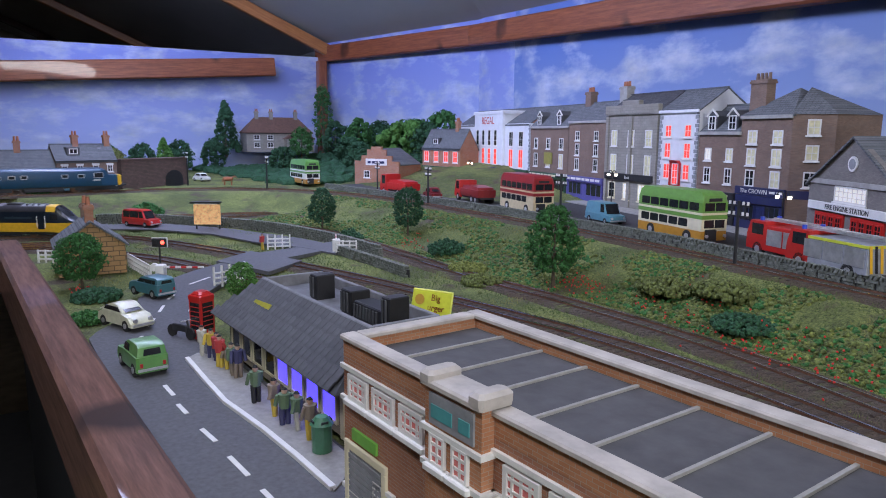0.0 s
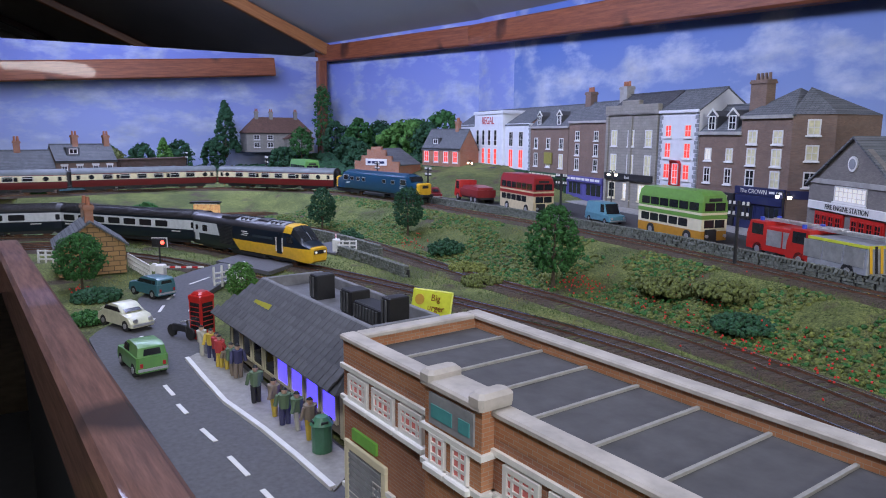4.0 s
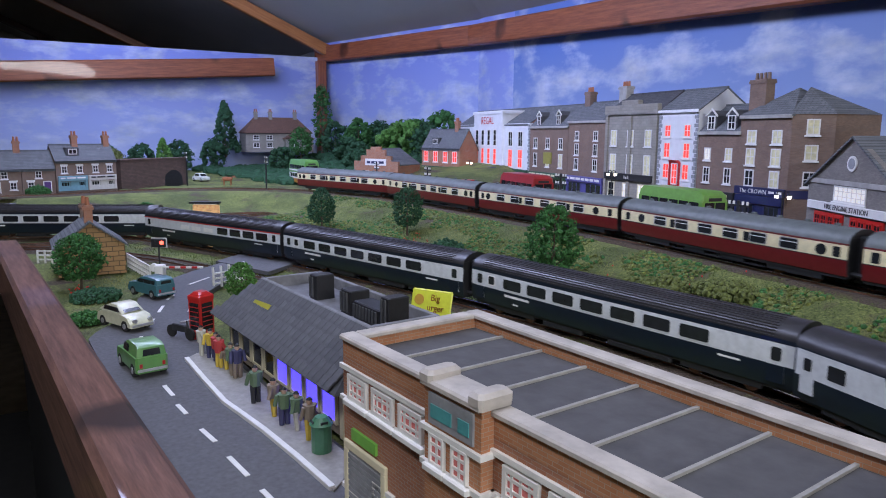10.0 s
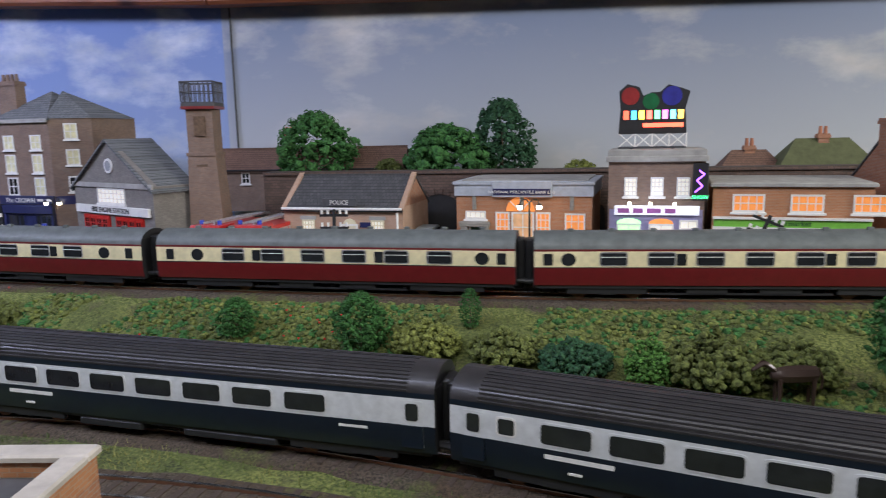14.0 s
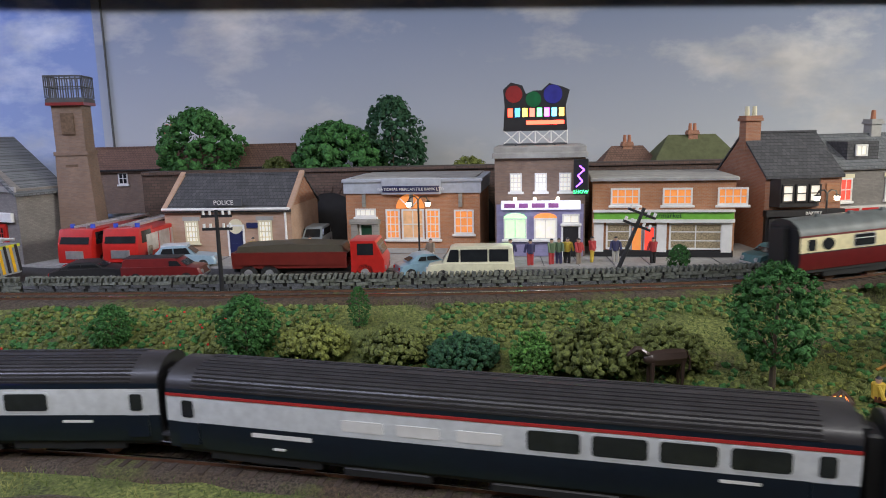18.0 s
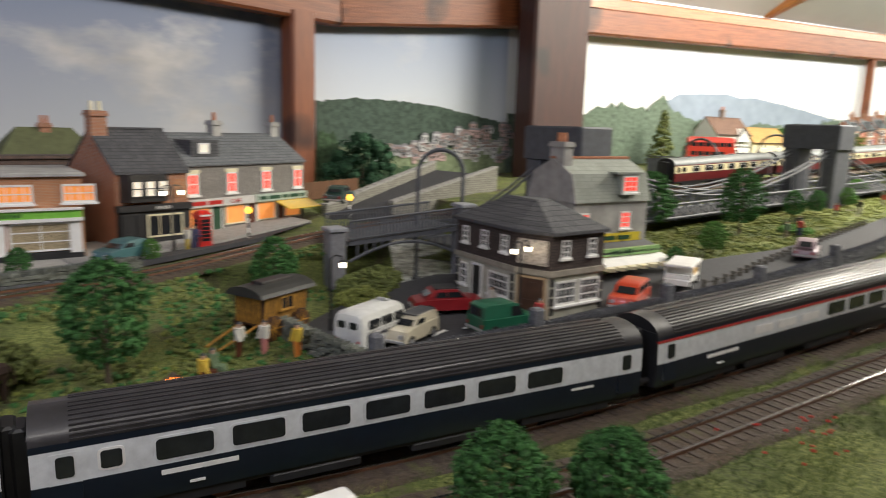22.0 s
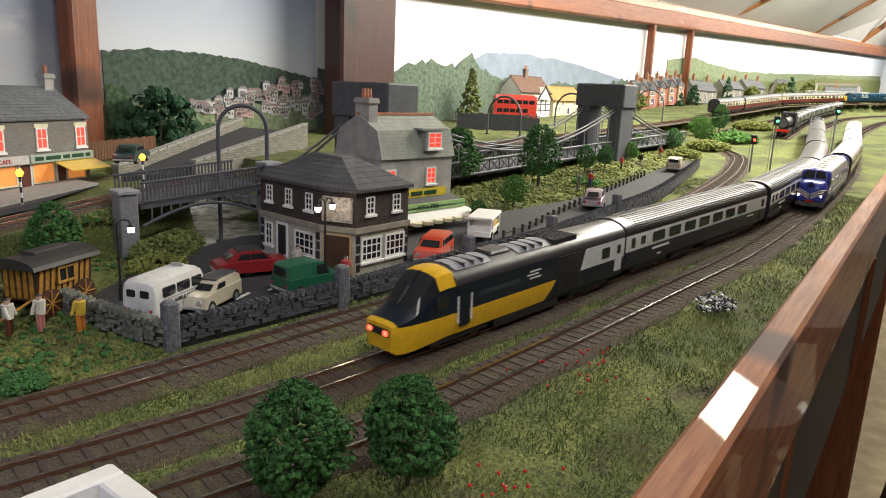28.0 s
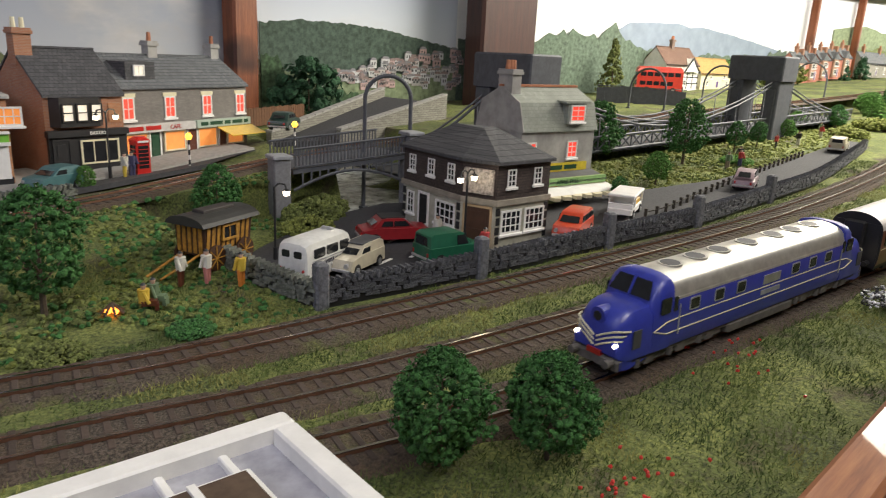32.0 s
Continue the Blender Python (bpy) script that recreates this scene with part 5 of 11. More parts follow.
def fascia_bars(t, x0, x1, z, h, mt, y=-0.36, n=3, seed=1):
    """Sign-writing that cannot be made out: plain bars."""
    rng = random.Random(seed)
    x = x0
    while x < x1 - 0.3:
        w = min(x1 - x, rng.uniform(0.5, 1.3))
        part("sign_bar", M().box(x, y - 0.02, z, x + w, y, z + h), mt, t)
        x += w + 0.22


def terrace(name, label, a, b, z, D, h, wall, roofmat, rise_, storeys, nwin, pane, shop=None, roof="gable", lintel=None, group="street frontages", fmat=None, extra=None, win_h=1.5, win_w=0.85, shop_h=3.0):
    m, W = plot(a, b, z)
    t = thing(name, label, "building", m, group)
    part("wall", M().box(0, 0, -0.3, W, D, h), wall, t)
    part("cornice", M().box(-0.06, -0.22, h - 0.3, W + 0.06, 0.0, h, c=0.05), RENDER_G if wall is not STUCCO else STUCCO, t)
    if roof == "gable":
        r = gable_roof(t, W, D, h, rise_, roofmat, 0.12)
        for c in r.children:
            if c.name.startswith("gable"):
                c.data.materials[0] = wall
    elif roof == "hip":
        hip_roof(t, W, D, h, rise_, roofmat, 0.15, D * 0.4)
    else:
        part("roof", M().box(0, 0.3, h - 0.3, W, D, h - 0.1), roofmat, t)
    z0 = shop_h + 0.75
    dz = (h - 0.6 - z0) / max(1, storeys)
    for s in range(storeys):
        for k in range(nwin):
            x = W * (k + 0.5) / nwin - win_w / 2
            pn = pane[(s * nwin + k) % len(pane)]
            hh = win_h if s < storeys - 1 or storeys == 1 else win_h * 0.8
            window(t, x, z0 + dz * s, win_w, hh, pn, 2, 2, fmat, lintel=lintel)
    if shop:
        shopfront(t, 0.15, W - 0.15, shop_h, *shop)
    if extra:
        extra(t, W)
    return t, W


# upper street, seen at the start of the shot
STREET = UP + 0.001


def dormers(t, W, xs, D, h, mt=None):
    for x in xs:
        d = part("dormer", M().prism([(x, h), (x, h + 1.45), (x + 0.65, h + 2.0), (x + 1.3, h + 1.45), (x + 1.3, h)], 0.3, 2.4, "y"), DKGREY, t)
        window(d, x + 0.16, h + 0.15, 0.98, 1.35, GLASS, 2, 2, WHITE, 0.28, False)
        part("barge_board", M().prism([(x - 0.1, h + 1.38), (x + 0.65, h + 2.02), (x + 1.4, h + 1.38), (x + 1.4, h + 1.54), (x + 0.65, h + 2.2), (x - 0.1, h + 1.54)], 0.2, 0.34, "y"), WHITE, d)


def crown_extra(t, W):
    part("fascia_board", M().box(0, -0.3, 3.05, W, 0, 3.75, c=0.05), NAVY, t)
    text("fascia_lettering", "The CROWN", 0.55, t, (W * 0.4, -0.32, 3.2, 90, 0, 0), WHITE)
    fascia_bars(t, W * 0.72, W - 0.2, 3.3, 0.2, WHITE, -0.31)
    chimney(t, -0.5, 1.2, 9.6, 3.6, 1.9, 1.0, BRICK_BR, 4, BRICK_BR)
    # splayed corner bay
    part("corner_bay", M().prism([(W, 0.0), (W + 2.45, 2.05), (W + 2.45, 7.0), (W, 7.0)], -0.3, 10.0, "z"), BRICK_BR, t)
    dx, dy = 2.45, 2.05
    L, ang = math.hypot(dx, dy), math.degrees(math.atan2(dy, dx))
    bay = part("bay_front", M().box(0.02, -0.04, 3.0, L - 0.02, 0.03, 3.7), NAVY, t, at=pose(W * S, 0, 0, 0, 0, ang))
    for k, z in enumerate((4.0, 6.2, 8.3)):
        window(bay, L / 2 - 0.5, z, 1.0, 1.3, BLIND if k else GLASS, 2, 2)
    part("bay_roof", M().add([(W - 0.1, -0.15, 10), (W + 2.6, 2.0, 10), (W + 2.55, 7, 10), (W - 1.6, 3.4, 12.4)], [(0, 1, 3), (1, 2, 3)]), SLATE, t)
    part("door_arch", M().box(0.5, -0.1, 0, 1.5, 0.02, 2.6, c=0.1), BLACK, t)


terrace("corner_public_house", "brown brick corner public house with navy fascia and cream blinds", (-0.603, 0.6935), (-0.5285, 0.681), STREET, 7, 10.0, BRICK_BR, SLATE, 2.4, 3, 2, [GLASS, BLIND, BLIND, BLIND, BLIND, BLIND], (NAVY, GLASS, NAVY), "hip", extra=crown_extra, win_w=1.1, shop_h=3.0)
terrace("dormered_shop", "narrow brown brick shop with slate roof and two dormers", (-0.675, 0.706), (-0.602, 0.694), STREET, 6.5, 8.6, BRICK_BR, SLATE, 2.6, 2, 2, [GLASS, GLASS, LITWHITE, BLIND], (BLACK, GLASS, BLACK), extra=lambda t, W: (dormers(t, W, (0.7, 3.4), 6.5, 8.6, BRICK_BR), fascia_bars(t, 0.5, W - 0.6, 2.5, 0.28, CREAM)), win_w=0.9)


def white_extra(t, W):
    quoins(t, 0.0, 0.2, 10.6, GREY)
    quoins(t, W, 0.2, 10.6, GREY)
    part("door_surround", M().box(W / 2 - 0.75, -0.12, 3.1, W / 2 + 0.75, 0, 5.7, c=0.3), FIRERED, t)
    window(t, W / 2 - 0.5, 3.2, 1.0, 2.2, LITRED, 2, 3, WHITE, -0.12, False)
    part("shop_fascia", M().box(0.2, -0.2, 2.4, W - 0.2, 0, 3.0), GREY, t)


terrace("white_townhouse", "white stucco townhouse with stone quoins and glowing red windows", (-0.757, 0.720), (-0.677, 0.7065), STREET, 6.5, 10.8, STUCCO, SLATE, 2.2, 3, 2, [LITRED], None, extra=white_extra, win_w=1.05, win_h=1.6)


def bank_extra(t, W):
    part("parapet", M().box(-0.1, -0.3, 10.6, W + 0.1, 0.3, 11.6, c=0.06).box(W / 2 - 1.6, -0.32, 11.6, W / 2 + 1.6, 0.3, 12.1, c=0.05), STONE_GR, t)
    text("fascia_lettering", "Bank", 0.5, t, (W / 2, -0.36, 3.3, 90, 0, 0), WHITE)
    part("fascia_board", M().box(0.3, -0.34, 3.1, W - 0.3, 0, 3.85), BLACK, t)
    for k in range(3):
        window(t, 0.9 + k * 2.9, 0.9, 1.3, 1.9, LITWHITE if k else GLASS, 2, 2, CREAM, -0.02)
    for x in (0.0, W / 2 - 0.25, W - 0.5):
        part("pilaster", M().box(x, -0.2, 0, x + 0.5, 0, 10.4), STONE_GR, t)


terrace("grey_stone_bank", "grey ashlar bank with cornice and cream blinds", (-0.886, 0.741), (-0.759, 0.7205), STREET, 6, 10.8, STONE_GR, SLATE_DK, 2.2, 2, 3, [BLIND], None, extra=bank_extra, win_w=1.2, win_h=2.3)
terrace("brown_brick_shop", "brown brick shop with slate roof and purple fascia", (-1.003, 0.761), (-0.888, 0.742), STREET, 6, 10.0, BRICK_BR, SLATE, 2.4, 3, 2, [GLASS], (paint(0.10, 0.09, 0.3), GLASS, paint(0.10, 0.09, 0.3)), extra=lambda t, W: (chimney(t, -0.2, 2.4, 10.2, 3.6, 1.3, 1.0, BRICK_BR, 3), chimney(t, W - 0.9, 2.2, 10.6, 3.4, 1.5, 1.0, RENDER_G, 3), fascia_bars(t, 0.6, W - 0.6, 2.5, 0.3, WHITE)), win_w=1.0)
terrace("green_fronted_shop", "brown brick shop with green fascia and dormer windows", (-1.147, 0.785), (-1.005, 0.7615), STREET, 6, 9.4, BRICK_BR, SLATE, 2.9, 2, 3, [GLASS, BLIND, BLIND, GLASS, GLASS, GLASS], (DKGREEN, GLASS, DKGREEN), extra=lambda t, W: (dormers(t, W, (1.5, 7.2), 6, 9.4, BRICK_BR), fascia_bars(t, 0.6, W - 0.8, 2.5, 0.3, CREAM), part("hanging_board", M().box(W * 0.42, -0.2, 4.2, W * 0.62, -0.05, 5.8), paint(0.3, 0.28, 0.06), t)), win_w=1.1, win_h=1.9)


def cinema():
    m, W = plot((-1.526, 0.848), (-1.149, 0.7855), STREET)
    t = thing("cinema", "white rendered cinema with red letters and glowing red windows", "building", m, "street frontages")
    part("wall", M().box(0, 0, -0.3, W, 8, 9.9), STUCCO, t)
    part("tower_block", M().box(W * 0.30, -0.5, 0, W * 0.70, 4, 11.6, c=0.1), STUCCO, t)
    gable_roof(t, W * 0.98, 8, 9.8, 2.6, SLATE, 0.1)
    part("tower_cap", M().box(W * 0.29, -0.65, 11.5, W * 0.71, 4.1, 12.0, c=0.1), STUCCO, t)
    text("sign_lettering", "REGAL", 1.7, t, (W * 0.5, -0.53, 9.9, 90, 0, 0), FIRERED, "red raised letters")
    for k in range(4):
        x = W * (0.335 + 0.085 * k)
        window(t, x, 6.4, 1.2, 2.6, GLASS, 1, 3, WHITE, -0.52)
        window(t, x, 3.4, 1.2, 2.6, LITRED, 1, 3, WHITE, -0.52)
    for x in (0.05, 0.17, 0.75, 0.87):
        window(t, W * x, 6.4, 1.5, 2.3, GLASS, 2, 2)
        window(t, W * x, 3.2, 1.5, 2.8, LITRED, 2, 2)
    for x in (0, W):
        quoins(t, x, 0.1, 9.8, GREY)
    part("canopy", M().box(W * 0.18, -2.2, 2.3, W * 0.72, 0, 3.1, c=0.06), NAVY, t)
    text("canopy_lettering", "CINEMA", 0.75, t, (W * 0.42, -2.23, 2.42, 90, 0, 0), WHITE)
    part("shop_fascia", M().box(W * 0.74, -0.4, 2.2, W * 0.99, 0, 3.0), DKGREEN, t)
    for k in range(4):
        door(t, W * (0.25 + 0.1 * k), 0, 1.3, 2.1, FIRERED, -0.5)


cinema()


def fire_station():
    m, W = plot((-0.486, 0.655), (-0.360, 0.588), STREET)
    t = thing("fire_station", "grey brick fire station with red doors and slate gables", "building", m, "street frontages")
    D = 3.6
    part("wall", M().box(0, 0, -0.3, W, D, 4.9), BRICK_GR, t)
    part("front_gable", M().prism([(0.0, 4.9), (W / 2, 8.2), (W, 4.9)], 0, 0.4, "y"), BRICK_GR, t)
    gable_roof(t, W, D, 4.75, 3.5, SLATE, 0.25, False)
    part("string_course", M().box(-0.1, -0.12, 4.7, W + 0.1, 0.02, 5.05), RENDER_G, t)
    part("sign_board", M().box(0.4, -0.25, 2.75, W - 0.4, 0, 3.35, c=0.04), WHITE, t)
    text("sign_lettering", "FIRE ENGINE STATION", 0.52, t, (W / 2, -0.27, 2.88, 90, 0, 0), BLACK)
    for x in (W * 0.12, W * 0.54):
        d = part("garage_door", M().box(x, -0.12, 0, x + W * 0.34, 0, 2.6), FIRERED, t, "red folding appliance door")
        for k in range(4):
            window(d, x + 0.15 + k * W * 0.08, 1.55, W * 0.07, 0.85, GLASS, 2, 2, FIRERED, -0.13, False)
    window(t, W / 2 - 1.9, 3.5, 3.8, 1.15, LITWHITE, 7, 3, WHITE, -0.02)
    rw = part("round_window", M().cyl((W / 2, -0.1, 6.3), (W / 2, 0.1, 6.3), 0.55, 16), WHITE, t)
    part("pane", M().cyl((W / 2, -0.13, 6.3), (W / 2, -0.09, 6.3), 0.38, 16), GREY, rw)
    # drill tower
    m2, _ = plot((-0.339, 0.618), (-0.312, 0.622), STREET)
    k = thing("drill_tower", "tall brown brick drill tower with railed top", "tower", m2, "street frontages")
    w = 0.0262 / S
    part("lower_shaft", M().loft([[(-0.1, -0.5, -0.3), (w + 0.4, -0.3, -0.3), (w + 0.4, w + 0.3, -0.3), (-0.1, w + 0.3, -0.3)], [(0, 0, 7.0), (w, 0, 7.0), (w, w, 7.0), (0, w, 7.0)]]), BRICK_BR, k)
    part("upper_shaft", M().box(0.06, 0.06, 7.0, w - 0.06, w - 0.06, 10.4), BRICK_BR, k)
    part("string_course", M().box(-0.08, -0.08, 6.9, w + 0.08, w + 0.08, 7.15), BRICK_BR, k)
    part("platform", M().box(-0.2, -0.2, 10.4, w + 0.2, w + 0.2, 10.7, c=0.08).box(-0.2, -0.2, 10.2, w + 0.2, w + 0.2, 10.4, mi=1), [DKGREY, paint(0.2, 0.03, 0.03)], k)
    for z in (4.9, 8.3):
        part("opening", M().box(w / 2 - 0.4, -0.06, z, w / 2 + 0.4, 0.2, z + 1.4), EARTH, k)
    window(k, w / 2 - 0.5, 1.0, 0.9, 1.4, GLASS, 2, 3)
    rail = part("railing", M().tube([(-0.15, -0.15, 12.1), (w + 0.15, -0.15, 12.1), (w + 0.15, w + 0.15, 12.1), (-0.15, w + 0.15, 12.1), (-0.15, -0.15, 12.1)], 0.06).tube([(-0.15, -0.15, 11.4), (w + 0.15, -0.15, 11.4), (w + 0.15, w + 0.15, 11.4), (-0.15, w + 0.15, 11.4), (-0.15, -0.15, 11.4)], 0.04), DKGREY, k)
    for q in range(8):
        f = -0.15 + (w + 0.3) * q / 7
        for p in ((f, -0.15), (f, w + 0.15), (-0.15, f), (w + 0.15, f)):
            part("baluster", M().cyl((*p, 10.7), (*p, 12.1), 0.045, 5), DKGREY, rail)
    return t


fire_station()


def police():
    m, W = plot((-0.246, 0.613), (-0.131, 0.599), STREET)
    t = thing("police_station", "low buff brick police station with slate roof", "building", m, "street frontages")
    D, h = 6.0, 3.3
    part("wall", M().box(0, 0, -0.3, W, D, h), BRICK_PK, t)
    gable_roof(t, W, D, h, 2.0, SLATE_DK, 0.25)
    for x in (-0.1, W - 0.25):
        part("coping", M().prism([(-0.2, h - 0.1), (D / 2, h + 2.2), (D / 2, h + 2.0), (-0.2, h - 0.35)], x, x + 0.35, "x"), BRICK_PK, t)
    part("gutter", M().cyl((0, -0.3, h - 0.12), (W, -0.3, h - 0.12), 0.1, 8), WHITE, t)
    part("downpipe", M().cyl((W - 0.35, -0.15, 0), (W - 0.35, -0.15, h - 0.1), 0.08, 8), WHITE, t)
    for x in (1.4, W - 2.3):
        window(t, x, 0.9, 0.95, 1.5, LITWHITE, 4, 4, CREAM, 0, True, lintel=RENDER_G)
    door(t, 4.5, 0, 0.95, 2.0, NAVY)
    part("fanlight", M().cyl((4.97, -0.08, 2.0), (4.97, 0.02, 2.0), 0.5, 16), CREAM, t)
    b = part("name_board", M().box(W * 0.36, -0.42, h + 0.1, W * 0.64, -0.3, h + 0.6), DKGREY, t)
    text("board_lettering", "POLICE", 0.42, t, (W * 0.5, -0.44, h + 0.2, 90, 0, 0), WHITE)
    part("notice", M().box(W * 0.65, -0.08, 1.9, W * 0.74, 0, 2.25), NAVY, t)


police()


def mercantile():
    m, W = plot((-0.084, 0.607), (0.032, 0.589), STREET)
    t = thing("mercantile_bank", "orange brick bank with grey parapet and lit arched window", "building", m, "street frontages")
    D, h = 6.5, 4.0
    part("wall", M().box(0, 0, -0.3, W, D, h), BRICK_OR, t)
    part("parapet", M().box(-0.1, -0.12, h, W + 0.1, D, h + 0.85).box(W * 0.28, -0.3, h - 0.05, W * 0.72, 0, h + 1.0, c=0.05).box(-0.2, -0.22, h + 0.75, W + 0.2, D, h + 0.95, c=0.04), paint(0.42, 0.45, 0.5, 0.7, 0), t)
    part("roof", M().box(0.3, 0.3, h + 0.9, W - 0.3, D - 0.2, h + 1.02), RENDER_G, t)
    part("sign_board", M().box(W * 0.29, -0.36, h + 0.1, W * 0.71, -0.3, h + 0.5), NAVY, t)
    text("sign_lettering", "NATIONAL MERCANTILE BANK LTD", 0.27, t, (W * 0.5, -0.38, h + 0.2, 90, 0, 0), WHITE)
    for x in (W * 0.14, W * 0.5, W * 0.86):
        part("bracket", M().box(x - 0.12, -0.15, h - 0.9, x + 0.12, 0, h), STONE_GR, t)
    window(t, W * 0.30, 0.95, 0.95, 2.0, LITORANGE, 3, 4)
    window(t, W * 0.42, 0.95, 1.5, 2.0, mat("lit_dim_pane", (0.55, 0.32, 0.16), 0.5, emit=0.5, bump=0), 2, 2)
    window(t, W * 0.60, 0.95, 0.95, 2.0, LITORANGE, 3, 4)
    window(t, W * 0.81, 1.3, 1.3, 1.6, LITORANGE, 3, 3)
    arch = [(W * 0.5 + 0.95 * math.cos(math.pi * k / 10) - 0.12, 3.0 + 0.95 * math.sin(math.pi * k / 10)) for k in range(11)]
    f = part("arched_fanlight", M().prism(arch, -0.08, 0.0, "y"), LITORANGE, t, "glowing half-round fanlight")
    for k in range(1, 4):
        a = math.pi * k / 4
        part("glazing_bar", M().cyl((W * 0.5 - 0.12, -0.1, 3.0), (W * 0.5 - 0.12 + 0.95 * math.cos(a), -0.1, 3.0 + 0.95 * math.sin(a)), 0.04, 5), WHITE, f)
    part("porch", M().box(W * 0.04, -0.35, 0, W * 0.09, 0, 2.2).box(W * 0.2, -0.35, 0, W * 0.25, 0, 2.2).box(W * 0.03, -0.42, 2.0, W * 0.26, 0, 2.3, c=0.04), STONE_GR, t)
    door(t, W * 0.11, 0, 0.9, 1.9, DKGREEN)
    window(t, W * 0.07, 2.45, 1.4, 0.55, LITWHITE, 4, 1)
    part("plinth", M().box(-0.05, -0.1, 0, W + 0.05, 0, 0.35), RENDER_G, t)


mercantile()


def club():
    m, W = plot((0.044, 0.577), (0.117, 0.567), STREET)
    t = thing("night_club", "narrow brown brick club with lilac shopfront and floodlit windows", "building", m, "street frontages")
    D, h = 6.0, 6.4
    part("wall", M().box(0, 0, -0.3, W, D, h), BRICK_BR, t)
    part("cornice", M().box(-0.15, -0.25, h - 0.2, W + 0.15, D, h + 0.15, c=0.06).box(-0.05, -0.12, h + 0.15, W + 0.05, D, h + 0.5, c=0.05), RENDER_G, t)
    lil = paint(0.28, 0.26, 0.42)
    part("shopfront", M().box(0.1, -0.16, 0, W - 0.1, 0, 3.3), lil, t)
    for k in range(9):
        part("board", M().box(0.1, -0.19, 0.1 + 0.32 * k, W - 0.1, -0.16, 0.38 + 0.32 * k), lil, t)
    for k, x in enumerate((0.55, 2.45)):
        window(t, x, 1.1, 1.45, 1.35, LITGREEN if k == 0 else LITWHITE, 2, 1, WHITE, -0.2)
        arch = [(x + 0.72 + 0.72 * math.cos(math.pi * j / 8), 2.45 + 0.32 * math.sin(math.pi * j / 8)) for j in range(9)]
        part("arch_head", M().prism(arch, -0.26, -0.16, "y"), LITGREEN if k == 0 else LITORANGE, t)
    door(t, W - 1.35, 0, 0.95, 1.9, BLACK, -0.2)
    window(t, W - 1.4, 2.1, 1.05, 0.6, LITWHITE, 2, 1, WHITE, -0.2)
    # emission puts the flood lamps' light into the board's own colour
    part("sign_board", M().box(0.4, -0.4, 3.0, W - 0.3, -0.15, 3.55, c=0.03), mat("floodlit_board", (0.85, 0.85, 0.95), 0.5, emit=0.45, bump=0), t)
    fascia_bars(t, 0.6, W - 1.4, 3.12, 0.28, paint(0.3, 0.1, 0.3), -0.41, seed=4)
    for x in (1.3, 2.5, 3.9):
        part("flood_lamp", M().cyl((x, -0.75, 3.75), (x, -0.6, 3.62), 0.1, 8), LAMPGLOW, t)
    for x in (0.95, 2.5, 4.0):
        window(t, x, 4.1, 0.75, 1.15, LITWHITE, 3, 4, WHITE)
    ns = part("neon_sign", M().box(W - 0.75, -0.5, 3.9, W + 0.15, -0.35, 6.1, c=0.04), BLACK, t, "black neon sign panel")
    part("neon_tube", M().tube([(W - 0.6, -0.53, 4.4), (W - 0.2, -0.53, 4.75), (W - 0.5, -0.53, 5.1), (W - 0.1, -0.53, 5.45), (W - 0.4, -0.53, 5.7)], 0.045), mat("violet_neon", (0.35, 0.1, 1.0), 0.4, emit=5, bump=0), ns)
    text("neon_word", "SHOW", 0.3, ns, (W - 0.3, -0.53, 4.0, 90, 0, 0), mat("green_neon", (0.1, 1.0, 0.3), 0.4, emit=4, bump=0))
    # roof hoarding
    sg = thing("rooftop_sign", "black rooftop advertising sign with coloured glowing lettering on a lattice", "sign", m @ pose(0.006, 0.03, (h + 0.6) * S), "street frontages")
    ww = 0.054 / S
    part("lattice", M().tube([(0, 0, 0), (ww, 0, 0)], 0.07).tube([(0, 0, 0.9), (ww, 0, 0.9)], 0.07), DKGREY, sg)
    for k in range(4):
        x0, x1 = ww * k / 4, ww * (k + 1) / 4
        part("lattice_brace", M().tube([(x0, 0, 0), (x1, 0, 0.9)], 0.045).tube([(x0, 0, 0.9), (x1, 0, 0)], 0.045).tube([(x1, 0, 0), (x1, 0, 0.9)], 0.05), WHITE, sg)
    outline = [(0.0, 0.9), (ww, 0.9), (ww - 0.1, 2.4), (ww + 0.15, 3.4), (ww - 0.3, 3.6), (ww * 0.72, 3.85), (ww * 0.6, 3.4), (ww * 0.48, 3.4), (ww * 0.36, 3.2), (ww * 0.3, 3.75), (ww * 0.12, 3.95), (0.0, 3.5), (0.1, 2.4)]
    part("panel", M().prism(outline, -0.08, 0.08, "y"), BLACK, sg)
    for x, z, r, c in ((0.7, 3.2, 0.55, (0.25, 0.02, 0.02)), (1.95, 2.85, 0.5, (0.01, 0.12, 0.04)), (3.2, 3.15, 0.6, (0.03, 0.03, 0.25))):
        part("painted_disc", M().cyl((x, -0.11, z), (x, -0.05, z), r, 20), mat("dim_disc", c, 0.4, emit=0.08, bump=0), sg)
    for k, c in enumerate(((1, 0.1, 0.05), (0.1, 0.5, 1), (1, 0.8, 0.1), (1, 0.15, 0.1), (0.2, 1, 0.3), (1, 0.2, 0.8), (0.2, 0.7, 1), (1, 0.6, 0.1))):
        part("glow_bar", M().box(0.3 + 0.47 * k, -0.13, 1.75, 0.62 + 0.47 * k, -0.08, 2.3), mat("sign_glow", c, 0.4, emit=3.0, bump=0), sg)
    part("glow_bar", M().box(1.5, -0.13, 1.25, ww - 0.2, -0.08, 1.5), REDGLOW, sg)
    for x in (0.8, ww - 0.8):
        part("leg", M().cyl((x, 0, -0.6), (x, 0, 0), 0.08, 6), DKGREY, sg)


club()


